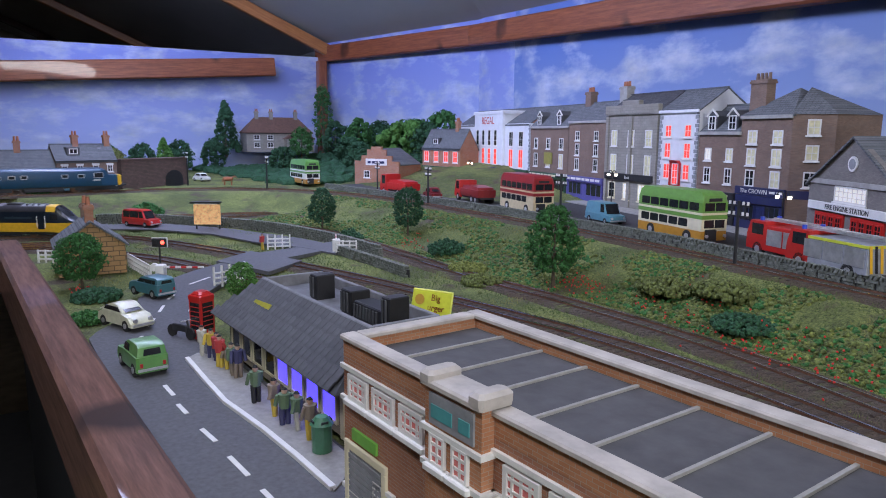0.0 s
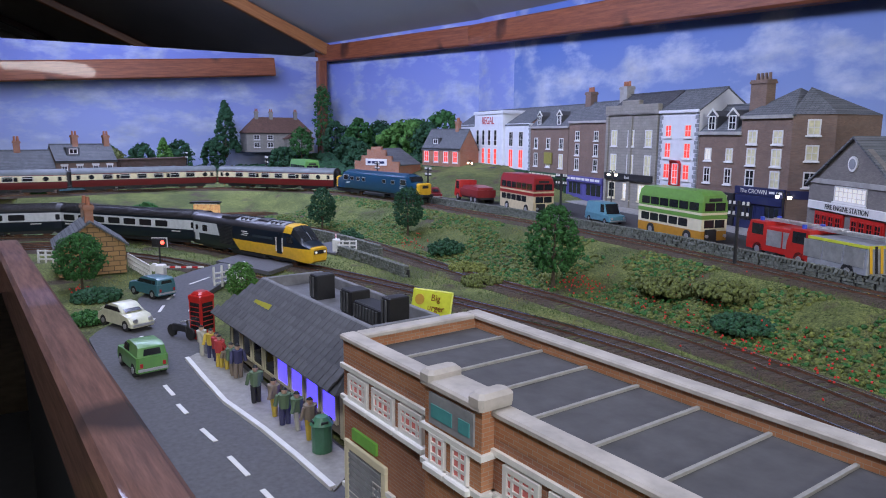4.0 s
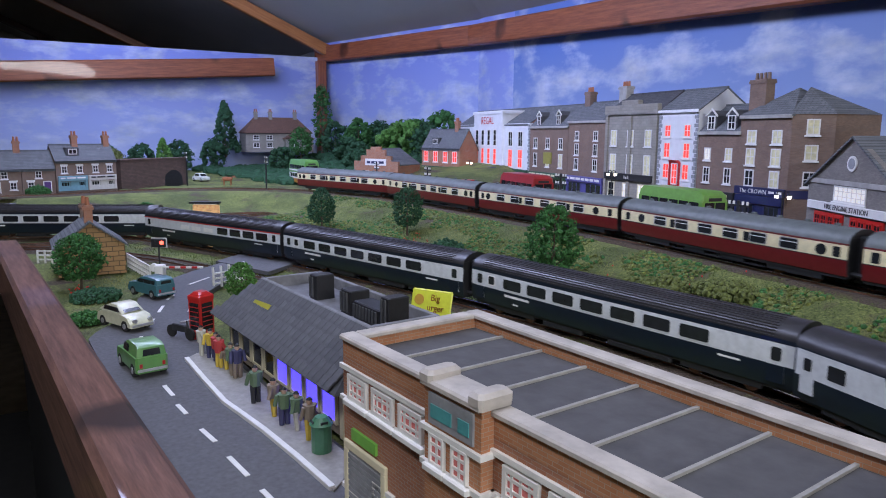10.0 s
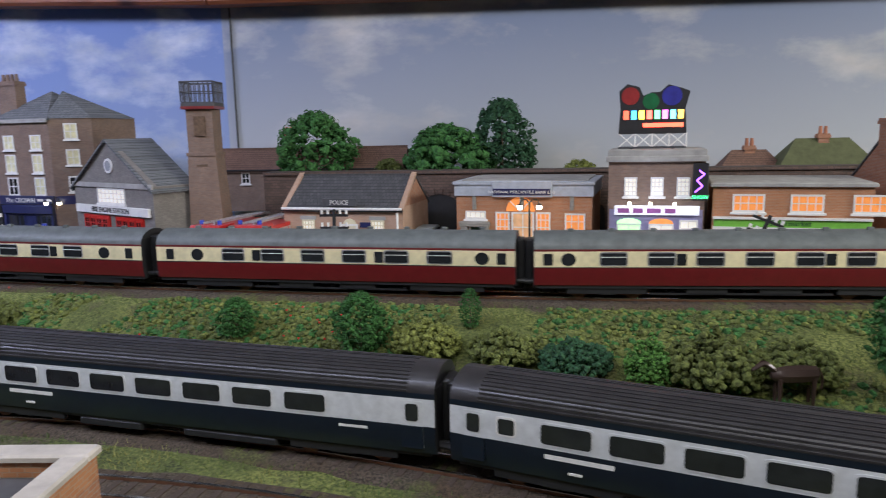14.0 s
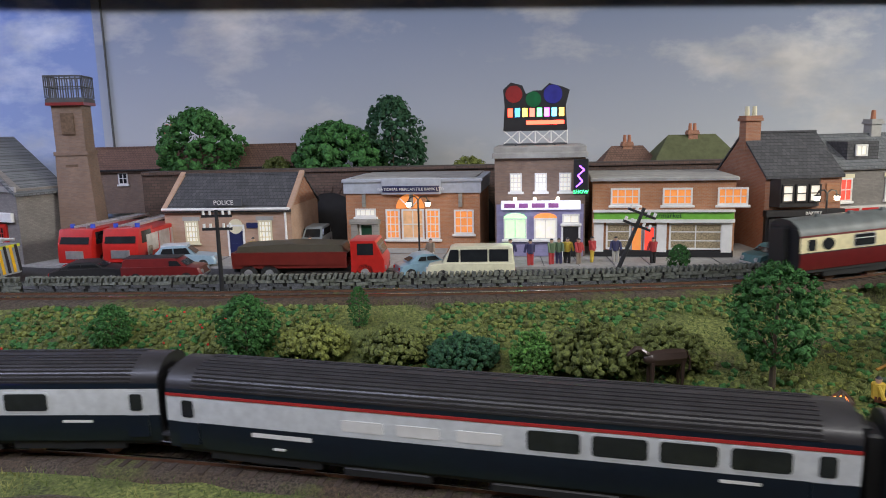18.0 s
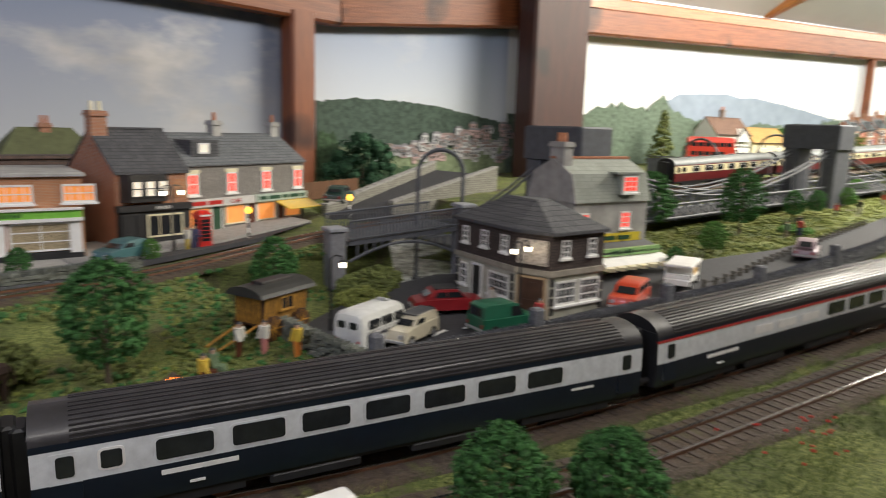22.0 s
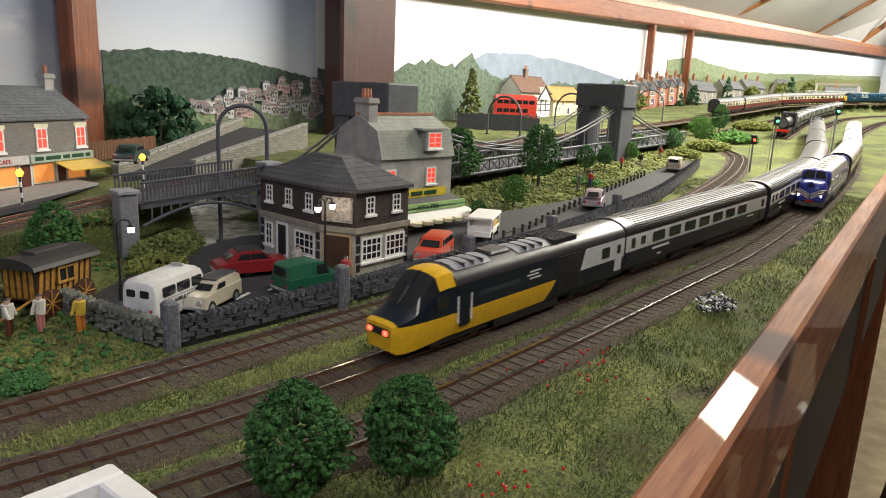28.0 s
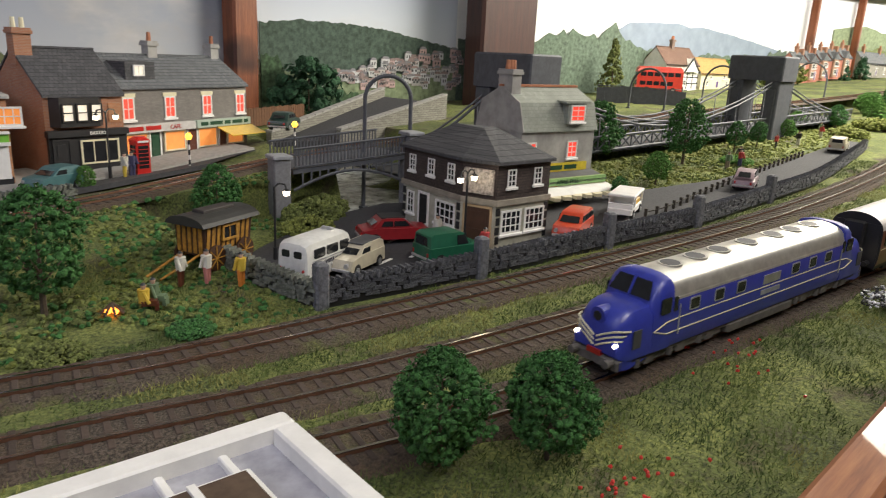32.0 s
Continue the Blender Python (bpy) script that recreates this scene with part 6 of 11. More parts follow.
def supermarket():
    m, W = plot((0.123, 0.567), (0.232, 0.5475), STREET)
    t = thing("supermarket", "flat-roofed brick supermarket with green fascia and white pillars", "building", m, "street frontages")
    D, h = 7.0, 4.7
    part("wall", M().box(0, 0, -0.3, W, D, h), BRICK_OR, t)
    part("roof", M().box(-0.15, -0.2, h, W + 0.15, D, h + 0.22, c=0.06), RENDER_G, t)
    for x in (1.1, 4.2, 7.4 if W > 8 else W - 1.5):
        window(t, x, 3.2, 1.75, 1.05, LITORANGE, 4, 2, WHITE, 0, True)
    part("fascia_board", M().box(0.1, -0.3, 2.35, W - 0.1, 0, 2.8, c=0.03), SHOPGREEN, t)
    part("canopy_edge", M().box(0.05, -0.42, 2.8, W - 0.05, 0, 2.92).box(0.05, -0.36, 2.15, W - 0.05, 0, 2.35), WHITE, t)
    text("fascia_lettering", "Supermarket", 0.42, t, (W * 0.5, -0.32, 2.46, 90, 0, 0), DKGREEN)
    for x in (0.1, W * 0.46, W - 0.75):
        part("pillar", M().box(x, -0.2, 0.3, x + 0.6, 0, 2.2), WHITE, t)
    part("plinth", M().box(0.05, -0.16, 0, W - 0.05, 0, 0.4), BLACK, t)
    # faint emission on the shelves stands in for light inside the shop
    shelf = mat("lit_shelves", (0.25, 0.2, 0.12), 0.6, dark=0.3, light=2.0, scale=900, emit=0.12)
    window(t, 0.85, 0.45, 1.5, 1.65, shelf, 1, 3, WHITE, -0.05, False, "shop_window")
    window(t, W * 0.55, 0.45, W * 0.37, 1.65, shelf, 2, 3, WHITE, -0.05, False, "shop_window")
    for k in range(2):
        window(t, W * 0.28 + k * 0.75, 0.1, 0.7, 1.8, LITORANGE if k == 0 else LITRED, 1, 1, GREY, -0.06, False, "glass_door")


supermarket()


def bakery():
    m, W = plot((0.264, 0.567), (0.3285, 0.571), STREET)
    t = thing("bakery", "red brick bakery with black bay window and slate roof", "building", m, "street frontages")
    D, h = 6.5, 4.9
    part("wall", M().box(0, 0, -0.3, W, D, h), BRICK, t)
    gable_roof(t, W, D, h, 2.5, SLATE_DK, 0.2)
    chimney(t, -0.1, 2.6, h + 1.4, 2.2, 1.0, 0.9, BRICK, 2, CREAM)
    part("shopfront", M().box(0, -0.25, 0, W, 0, 2.5), BLACK, t)
    part("shop_fascia", M().box(-0.1, -0.45, 2.25, W + 0.1, 0, 2.65, c=0.04), BLACK, t)
    text("fascia_lettering", "BAKERY", 0.3, t, (W * 0.6, -0.47, 2.33, 90, 0, 0), WHITE)
    window(t, W * 0.38, 0.5, W * 0.5, 1.5, GLASS, 3, 1, CREAM, -0.27, False, "shop_window")
    door(t, 0.3, 0, 0.85, 2.0, BLACK, -0.27, BLACK)
    bay = part("bay_window", M().prism([(0.3, 0), (0.65, -0.6), (W * 0.62, -0.6), (W * 0.72, 0)], 2.85, 4.6, "z"), BLACK, t)
    [window(bay, 0.75 + q * W * 0.175, 3.15, W * 0.15, 1.1, LITWHITE, 1, 2, BLACK, -0.62, False) for q in range(3)]
    part("brick_panel", M().box(W * 0.8, -0.05, 3.0, W * 0.97, 0, 4.2), BRICK_OR, t)


bakery()


def cafe_row():
    m, W = plot((0.3305, 0.5845), (0.4848, 0.6185), STREET)
    t = thing("cafe_and_greengrocer", "grey stone pair of shops with glowing red upstairs windows", "building", m, "street frontages")
    D, h = 6.0, 5.2
    part("wall", M().box(0, 0, -0.3, W, D, h), BRICK_GR, t)
    r = gable_roof(t, W, D, h, 1.9, SLATE, 0.2)
    for x in (W * 0.42, W - 0.9):
        chimney(t, x, D / 2 - 0.3, h + 1.2, 1.7, 0.8, 0.7, RENDER_G, 1)
    d = part("dormer", M().box(W * 0.1, 0.5, h + 0.3, W * 0.3, 2.6, h + 1.5), SLATE_DK, t)
    window(d, W * 0.15, h + 0.55, 0.9, 0.75, LITWHITE, 2, 1, WHITE, 0.47, False)
    for k in range(4):
        window(t, 0.35 + k * (W - 1.2) / 3.1, 2.9, 0.95, 1.5, LITRED, 2, 2, None, 0, True, lintel=CREAM)
    part("fascia_board", M().box(0, -0.45, 2.05, W * 0.52, 0, 2.6, c=0.03), paint(0.6, 0.58, 0.55), t)
    part("fascia_board", M().box(W * 0.53, -0.45, 2.05, W, 0, 2.6, c=0.03), paint(0.42, 0.5, 0.42), t)
    text("fascia_lettering", "CAFE", 0.42, t, (W * 0.36, -0.47, 2.17, 90, 0, 0), FIRERED)
    fascia_bars(t, 0.3, W * 0.26, 2.2, 0.28, FIRERED, -0.46, seed=2)
    fascia_bars(t, W * 0.56, W * 0.97, 2.2, 0.26, DKGREEN, -0.46, seed=8)
    for x in (0.3, W * 0.3, W * 0.56, W * 0.8):
        window(t, x, 0.55, W * 0.16, 1.45, LITORANGE, 1, 1, CREAM, -0.05, False, "shop_window")
    for x in (W * 0.2, W * 0.48, W * 0.74):
        door(t, x, 0, 0.8, 1.95, DKGREEN if x < W * 0.4 else TEAK, -0.04)
    part("awning", M().add([(W * 0.7, -0.4, 2.0), (W + 0.1, -0.4, 2.0), (W + 0.1, -1.9, 1.5), (W * 0.7, -1.9, 1.5), (W * 0.7, -0.4, 1.94), (W + 0.1, -0.4, 1.94), (W + 0.1, -1.9, 1.44), (W * 0.7, -1.9, 1.44)], [(0, 1, 2, 3), (7, 6, 5, 4), (3, 2, 6, 7), (0, 3, 7, 4), (2, 1, 5, 6)]), paint(0.75, 0.5, 0.05), t, "yellow shop awning")


cafe_row()


def viaduct():
    t = thing("brick_viaduct", "sooty brick retaining wall with blind arches behind the shops", "retaining wall", None, kind="structure")
    a, b = Vector((-0.30, 0.70)), Vector((0.44, 0.681))
    d = b - a
    base = pose(a.x, a.y, STREET, 0, 0, math.degrees(math.atan2(d.y, d.x)))
    W = d.length / S
    part("wall_face", M().box(0, 0, -0.4, W, 1.5, 5.1), BRICK_DK, t, at=base)
    part("parapet", M().box(0, -0.15, 5.1, W, 1.6, 5.35, c=0.05), BRICK_DK, t, at=base)
    for x in (1.6, 12.4, 23.0):
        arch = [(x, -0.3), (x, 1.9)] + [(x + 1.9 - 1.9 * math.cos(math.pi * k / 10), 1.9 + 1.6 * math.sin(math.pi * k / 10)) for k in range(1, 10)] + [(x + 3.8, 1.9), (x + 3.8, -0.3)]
        # no hollow is cut: a black sheet stands in for shade inside the arch
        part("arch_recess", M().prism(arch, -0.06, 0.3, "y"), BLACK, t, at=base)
        for k in range(11):
            a0 = math.pi * (k + 0.1) / 11
            a1 = math.pi * (k + 0.9) / 11
            q = [(x + 1.9 - r * math.cos(aa), 1.9 + r * 0.85 * math.sin(aa)) for r, aa in ((1.92, a0), (2.45, a0), (2.45, a1), (1.92, a1))]
            part("voussoir", M().prism(q, -0.14, 0.02, "y"), BRICK_DK, t, at=base)


viaduct()

# ---- foreground of the first view ----


COPING = mat("concrete_coping", (0.5, 0.46, 0.42), 0.8, dark=0.75, light=1.12, scale=120, bump=0.3)
PINKPANE = mat("lit_pink_pane", (0.6, 0.17, 0.15), 0.5, emit=0.15, bump=0)


def bellamy():
    """Long flat-roofed works; white coping, brick walls, an orange doorway tower."""
    m, W = plot((-0.256, 0.0555), (-0.098, 0.0735), 0)
    t = thing("brick_works", "two-storey red brick works with white coping and grey flat roof", "building", m)
    D, h = 4.35, 5.5
    part("wall", M().box(0, 0, 0, W, D, h - 0.55), BRICK, t)
    part("roof", M().box(0.3, 0.3, h - 0.6, W - 0.3, D - 0.3, h - 0.42), mat("felt_roof", (0.09, 0.088, 0.095), 0.85, dark=0.75, scale=90), t)
    for k in range(1, 8):
        x = W * k / 8
        part("roof_joint", M().box(x - 0.04, 0.3, h - 0.42, x + 0.04, D - 0.3, h - 0.36), PAVING, t)
    p = part("parapet", M().box(0, 0, h - 0.56, W, 0.3, h - 0.12).box(0, D - 0.3, h - 0.56, W, D, h - 0.12).box(0, 0.3, h - 0.56, 0.3, D - 0.3, h - 0.12).box(W - 0.3, 0.3, h - 0.56, W, D - 0.3, h - 0.12), BRICK_OR, t)
    part("coping", M().box(-0.08, -0.08, h - 0.12, W + 0.08, 0.38, h, c=0.04).box(-0.08, D - 0.38, h - 0.12, W + 0.08, D + 0.08, h, c=0.04).box(-0.08, 0.36, h - 0.12, 0.38, D - 0.36, h - 0.005, c=0.04).box(W - 0.38, 0.36, h - 0.12, W + 0.08, D - 0.36, h - 0.005, c=0.04), COPING, p, "cream-white concrete coping")
    for z in (4.62, 3.78, 1.35):
        part("string_course", M().box(-0.06, -0.08, z, W + 0.06, 0, z + 0.12), WHITE, t)
    for s, z in ((0, 3.9), (1, 1.5)):
        for k in range(11):
            x = 0.35 + k * 1.2
            if 3.7 < x + 0.5 < 6.3:
                continue
            if s and k in (0,):
                continue
            window(t, x, z, 0.95, 0.66, PINKPANE, 4, 3, WHITE, -0.02)
    tw = part("entrance_tower", M().box(4.15, -0.3, 0, 6.0, 0.3, h + 0.02), BRICK_OR, t, "orange-rendered brick entrance tower")
    part("coping", M().box(4.07, -0.4, h + 0.02, 6.08, 0.4, h + 0.16, c=0.05), COPING, tw)
    for x in (4.05, 5.66):
        part("tower_pier", M().box(x, -0.42, h + 0.1, x + 0.45, 0.42, h + 0.34, c=0.08), COPING, tw)
    part("name_panel", M().box(4.35, -0.35, h - 0.75, 5.8, -0.29, h - 0.1), GREY, tw)
    fascia_bars(tw, 4.45, 5.7, h - 0.6, 0.28, paint(0.1, 0.35, 0.36), -0.35, seed=3)
    for x in (4.4, 5.15):
        window(tw, x, 3.9, 0.5, 0.66, PINKPANE, 2, 3, WHITE, -0.32)
        window(tw, x, 1.5, 0.5, 0.66, PINKPANE, 2, 3, WHITE, -0.32)
    part("tower_band", M().box(4.07, -0.38, 4.55, 6.08, 0, 4.67), WHITE, tw)
    part("tower_band", M().box(4.07, -0.38, 3.78, 6.08, 0, 3.9), WHITE, tw)
    g = part("roller_door", M().box(0.35, -0.06, 0, 1.95, 0, 2.5), GREY, t, "grey roller shutter")
    for k in range(16):
        part("slat", M().box(0.35, -0.09, 0.05 + 0.152 * k, 1.95, -0.06, 0.16 + 0.152 * k), GREY, g)
    for q in ((0.12, 0, 0.33, 2.54), (1.97, 0, 2.18, 2.54), (0.12, 2.55, 2.18, 2.75)):
        part("door_surround", M().box(q[0], -0.1, q[1], q[2], 0, q[3], c=0.02), CREAM, g)
    part("door_sign", M().box(0.5, -0.07, 2.85, 1.7, 0, 3.15), SHOPGREEN, t)


bellamy()


def burger_bar():
    m, W = plot((-0.492, 0.056), (-0.318, 0.0745), 0)
    t = thing("burger_restaurant", "single-storey restaurant with mansard tiled roof and flat top", "building", m)
    D, h = 5.6, 1.9
    part("wall", M().box(0.7, 0.7, 0, W - 0.7, D, h), mat("dusty_plaster", (0.3, 0.26, 0.2), 0.8), t)
    e, r, i = 0.0, h, 1.9
    zt = 3.6
    mans = M().add([(e, e, r), (W - e, e, r), (W - e, D, r), (e, D, r), (i, i, zt), (W - i + 0.9, i, zt), (W - i + 0.9, D - 0.6, zt), (i, D - 0.6, zt)], [(0, 1, 5, 4), (1, 2, 6, 5), (2, 3, 7, 6), (3, 0, 4, 7), (3, 2, 1, 0)])
    roof = part("mansard_roof", mans, DKGREY, t, "dark grey tiled mansard")
    tile = mesh_of("roof_tile", M().box(-0.2, -0.05, 0, 0.2, 0.46, 0.07, c=0.015), mat("roof_tile", (0.10, 0.10, 0.108), 0.75, scale=300, rand=0.5))
    slope = math.degrees(math.atan2(zt - r, i - e))
    rows = 6
    for q in range(rows):
        f = (q + 0.15) / rows
        y, z = e + (i - e) * f, r + (zt - r) * f
        x0, x1 = e + (i - e) * f + 0.15, W - e - (i - 0.9 - e) * f - 0.15
        n = int((x1 - x0) / 0.42)
        for k in range(n):
            x = x0 + (k + 0.5 + (0.5 if q % 2 else 0)) * (x1 - x0) / (n + 0.5)
            part("roof_tile", tile, None, roof, at=pose(x * S, (y - 0.05) * S, (z + 0.03) * S, slope, 0, random.uniform(-1.5, 1.5)))
    part("flat_top", M().box(i + 0.2, i + 0.2, zt - 0.5, W - i + 0.7, D - 0.8, zt - 0.35), mat("roof_felt", (0.15, 0.15, 0.16), 0.8), t)
    part("parapet", M().box(i, i, zt - 0.4, W - i + 0.9, i + 0.22, zt + 0.16, c=0.03).box(i, D - 0.82, zt - 0.4, W - i + 0.9, D - 0.6, zt + 0.16, c=0.03).box(i, i + 0.22, zt - 0.4, i + 0.22, D - 0.82, zt + 0.155, c=0.03).box(W - i + 0.68, i + 0.22, zt - 0.4, W - i + 0.9, D - 0.82, zt + 0.155, c=0.03), mat("parapet_grey", (0.2, 0.2, 0.215), 0.8), t)
    for x, w, hh in ((5.0, 0.7, 1.1), (8.0, 0.9, 1.0), (9.1, 2.2, 0.7), (11.3, 0.6, 1.3)):
        v = part("roof_vent", M().box(x, 3.0, zt - 0.35, x + w, 3.0 + 0.9, zt - 0.35 + hh, c=0.04), BLACK, t, "black ventilation unit")
        for k in range(int(w / 0.25)):
            part("fin", M().box(x + 0.08 + 0.25 * k, 2.93, zt - 0.25, x + 0.16 + 0.25 * k, 3.0, zt - 0.45 + hh), DKGREY, v)
    for k in range(8):
        x = 1.1 + k * (W - 2.6) / 7.6
        window(t, x, 0.35, (W - 2.6) / 8.6, 1.35, LITBLUE if k > 3 else GLASS, 1, 1, CREAM, 0.68, False, "shop_window")
    side = part("side_window", M().box(W - 0.72, 1.0, 0.3, W - 0.64, 3.4, 1.7), LITBLUE, t)
    part("corner_post", M().box(W - 0.8, 0.6, 0, W - 0.55, 0.85, h), CREAM, t)
    part("roof_sign", M().prism([(3.0, 0.0), (5.2, 0.0), (5.0, 1.1), (3.3, 1.0)], -0.04, 0.04, "y"), paint(0.45, 0.42, 0.05), t, at=pose(0, 0.55 * S, (h + 0.35) * S, -35, 0, 0))
    hb = part("roadside_board", M().box(0, -0.05, 0, 1.9, 0.05, 1.05, c=0.05), paint(0.62, 0.66, 0.05), t, "yellow-green burger sign board", at=pose((W - 3.6) * S, (D - 0.3) * S, (zt - 0.35) * S, -15, 0, 25))
    text("board_lettering", "Big", 0.38, hb, (1.15, -0.07, 0.6, 90, 0, -6), paint(0.25, 0.1, 0.02))
    text("board_lettering", "Burger", 0.38, hb, (1.1, -0.07, 0.2, 90, 0, -6), paint(0.25, 0.1, 0.02))
    part("burger_disc", M().cyl((0.4, -0.08, 0.6), (0.4, -0.04, 0.6), 0.22, 14), paint(0.5, 0.3, 0.05), hb)


burger_bar()


def flat_poly(name, pts, z, mt, label, cat, thick=0.002, kind="structure"):
    return solid(name, M().prism(pts, z - thick, z, "z"), mt, label, cat, kind)


flat_poly("road", [(-0.20, 0.018), (-0.20, 0.072), (-0.30, 0.080), (-0.47, 0.066), (-0.50, 0.058), (-0.528, 0.052), (-0.585, 0.062), (-0.66, 0.084), (-0.70, 0.108), (-0.755, 0.148), (-0.79, 0.18), (-0.85, 0.295), (-0.89, 0.285), (-0.845, 0.175), (-0.80, 0.125), (-0.769, 0.093), (-0.727, 0.056), (-0.664, 0.030), (-0.615, 0.021), (-0.572, -0.006), (-0.555, -0.012), (-0.498, -0.008), (-0.417, 0.001), (-0.364, 0.007), (-0.315, 0.011)], 0.0006, ASPHALT, "grey asphalt road through the level crossing", "road", 0.004)
flat_poly("pavement", [(-0.283, 0.061), (-0.352, 0.052), (-0.396, 0.0435), (-0.478, 0.0385), (-0.486, 0.046), (-0.47, 0.062), (-0.30, 0.078)], 0.0016, PAVING, "paved forecourt with kerb", "pavement", 0.0025)
dash = thing("road_marking", "white centre-line dashes on the road", "road marking", kind="structure")
for xa, ya, xb, yb in ((-0.298, 0.037, -0.277, 0.040), (-0.333, 0.032, -0.312, 0.035), (-0.368, 0.027, -0.351, 0.030), (-0.405, 0.022, -0.390, 0.024), (-0.437, 0.020, -0.419, 0.022), (-0.532, 0.015, -0.544, 0.020), (-0.568, 0.026, -0.589, 0.033), (-0.608, 0.039, -0.628, 0.045), (-0.649, 0.051, -0.664, 0.058), (-0.702, 0.077, -0.727, 0.100), (-0.708, 0.062, -0.723, 0.060), (-0.60, 0.060, -0.65, 0.076)):
    d = Vector((xb - xa, yb - ya))
    part("dash", M().box(0, -0.0011, 0, d.length, 0.0011, 0.0003), WHITE, dash, s=1.0, at=pose(xa, ya, 0.0007, 0, 0, math.degrees(math.atan2(d.y, d.x))))
KERB = [(-0.285, 0.0612), (-0.318, 0.0572), (-0.352, 0.0522), (-0.374, 0.048), (-0.396, 0.0437), (-0.437, 0.0408), (-0.478, 0.0385)]
for (xa, ya), (xb, yb) in zip(KERB, KERB[1:]):
    d = Vector((xb - xa, yb - ya))
    part("kerb_line", M().box(0, -0.0013, 0, d.length, 0.0013, 0.0021), WHITE, dash, s=1.0, at=pose(xa, ya, 0.0003, 0, 0, math.degrees(math.atan2(d.y, d.x))))


def stone_cottage():
    m, W = plot((-0.806, -0.027), (-0.808, 0.034), 0)
    t = thing("crossing_keepers_cottage", "honey stone crossing cottage with slate roof and brick chimneys", "house", m)
    D, h = 5.2, 2.2
    part("wall", M().box(0, 0, -0.2, W, D, h), STONE, t)
    part("gable", M().prism([(0, h), (W / 2, h + 1.7), (W, h)], 0, 0.35, "y"), STONE, t)
    gable_roof(t, W, D, h, 1.75, SLATE, 0.25, False)
    chimney(t, W / 2 - 0.3, 0.5, h + 1.2, 1.7, 0.6, 0.6, BRICK, 1)
    chimney(t, W / 2 - 0.3, 4.2, h + 1.2, 1.5, 0.6, 0.6, BRICK_BR, 1)
    for y in (0.9, 3.3):
        part("side_window", M().box(-0.05, y, 0.7, 0.02, y + 0.8, 1.7), WHITE, t)
        part("side_pane", M().box(-0.07, y + 0.1, 0.8, -0.04, y + 0.7, 1.6), GLASS, t)
    part("side_door", M().box(-0.06, 2.1, 0, 0.02, 2.9, 1.9), paint(0.5, 0.45, 0.4), t)


stone_cottage()

# ---- right of the river: the public house and shop ----


def gz_at(x):
    return rise(x) + 0.001


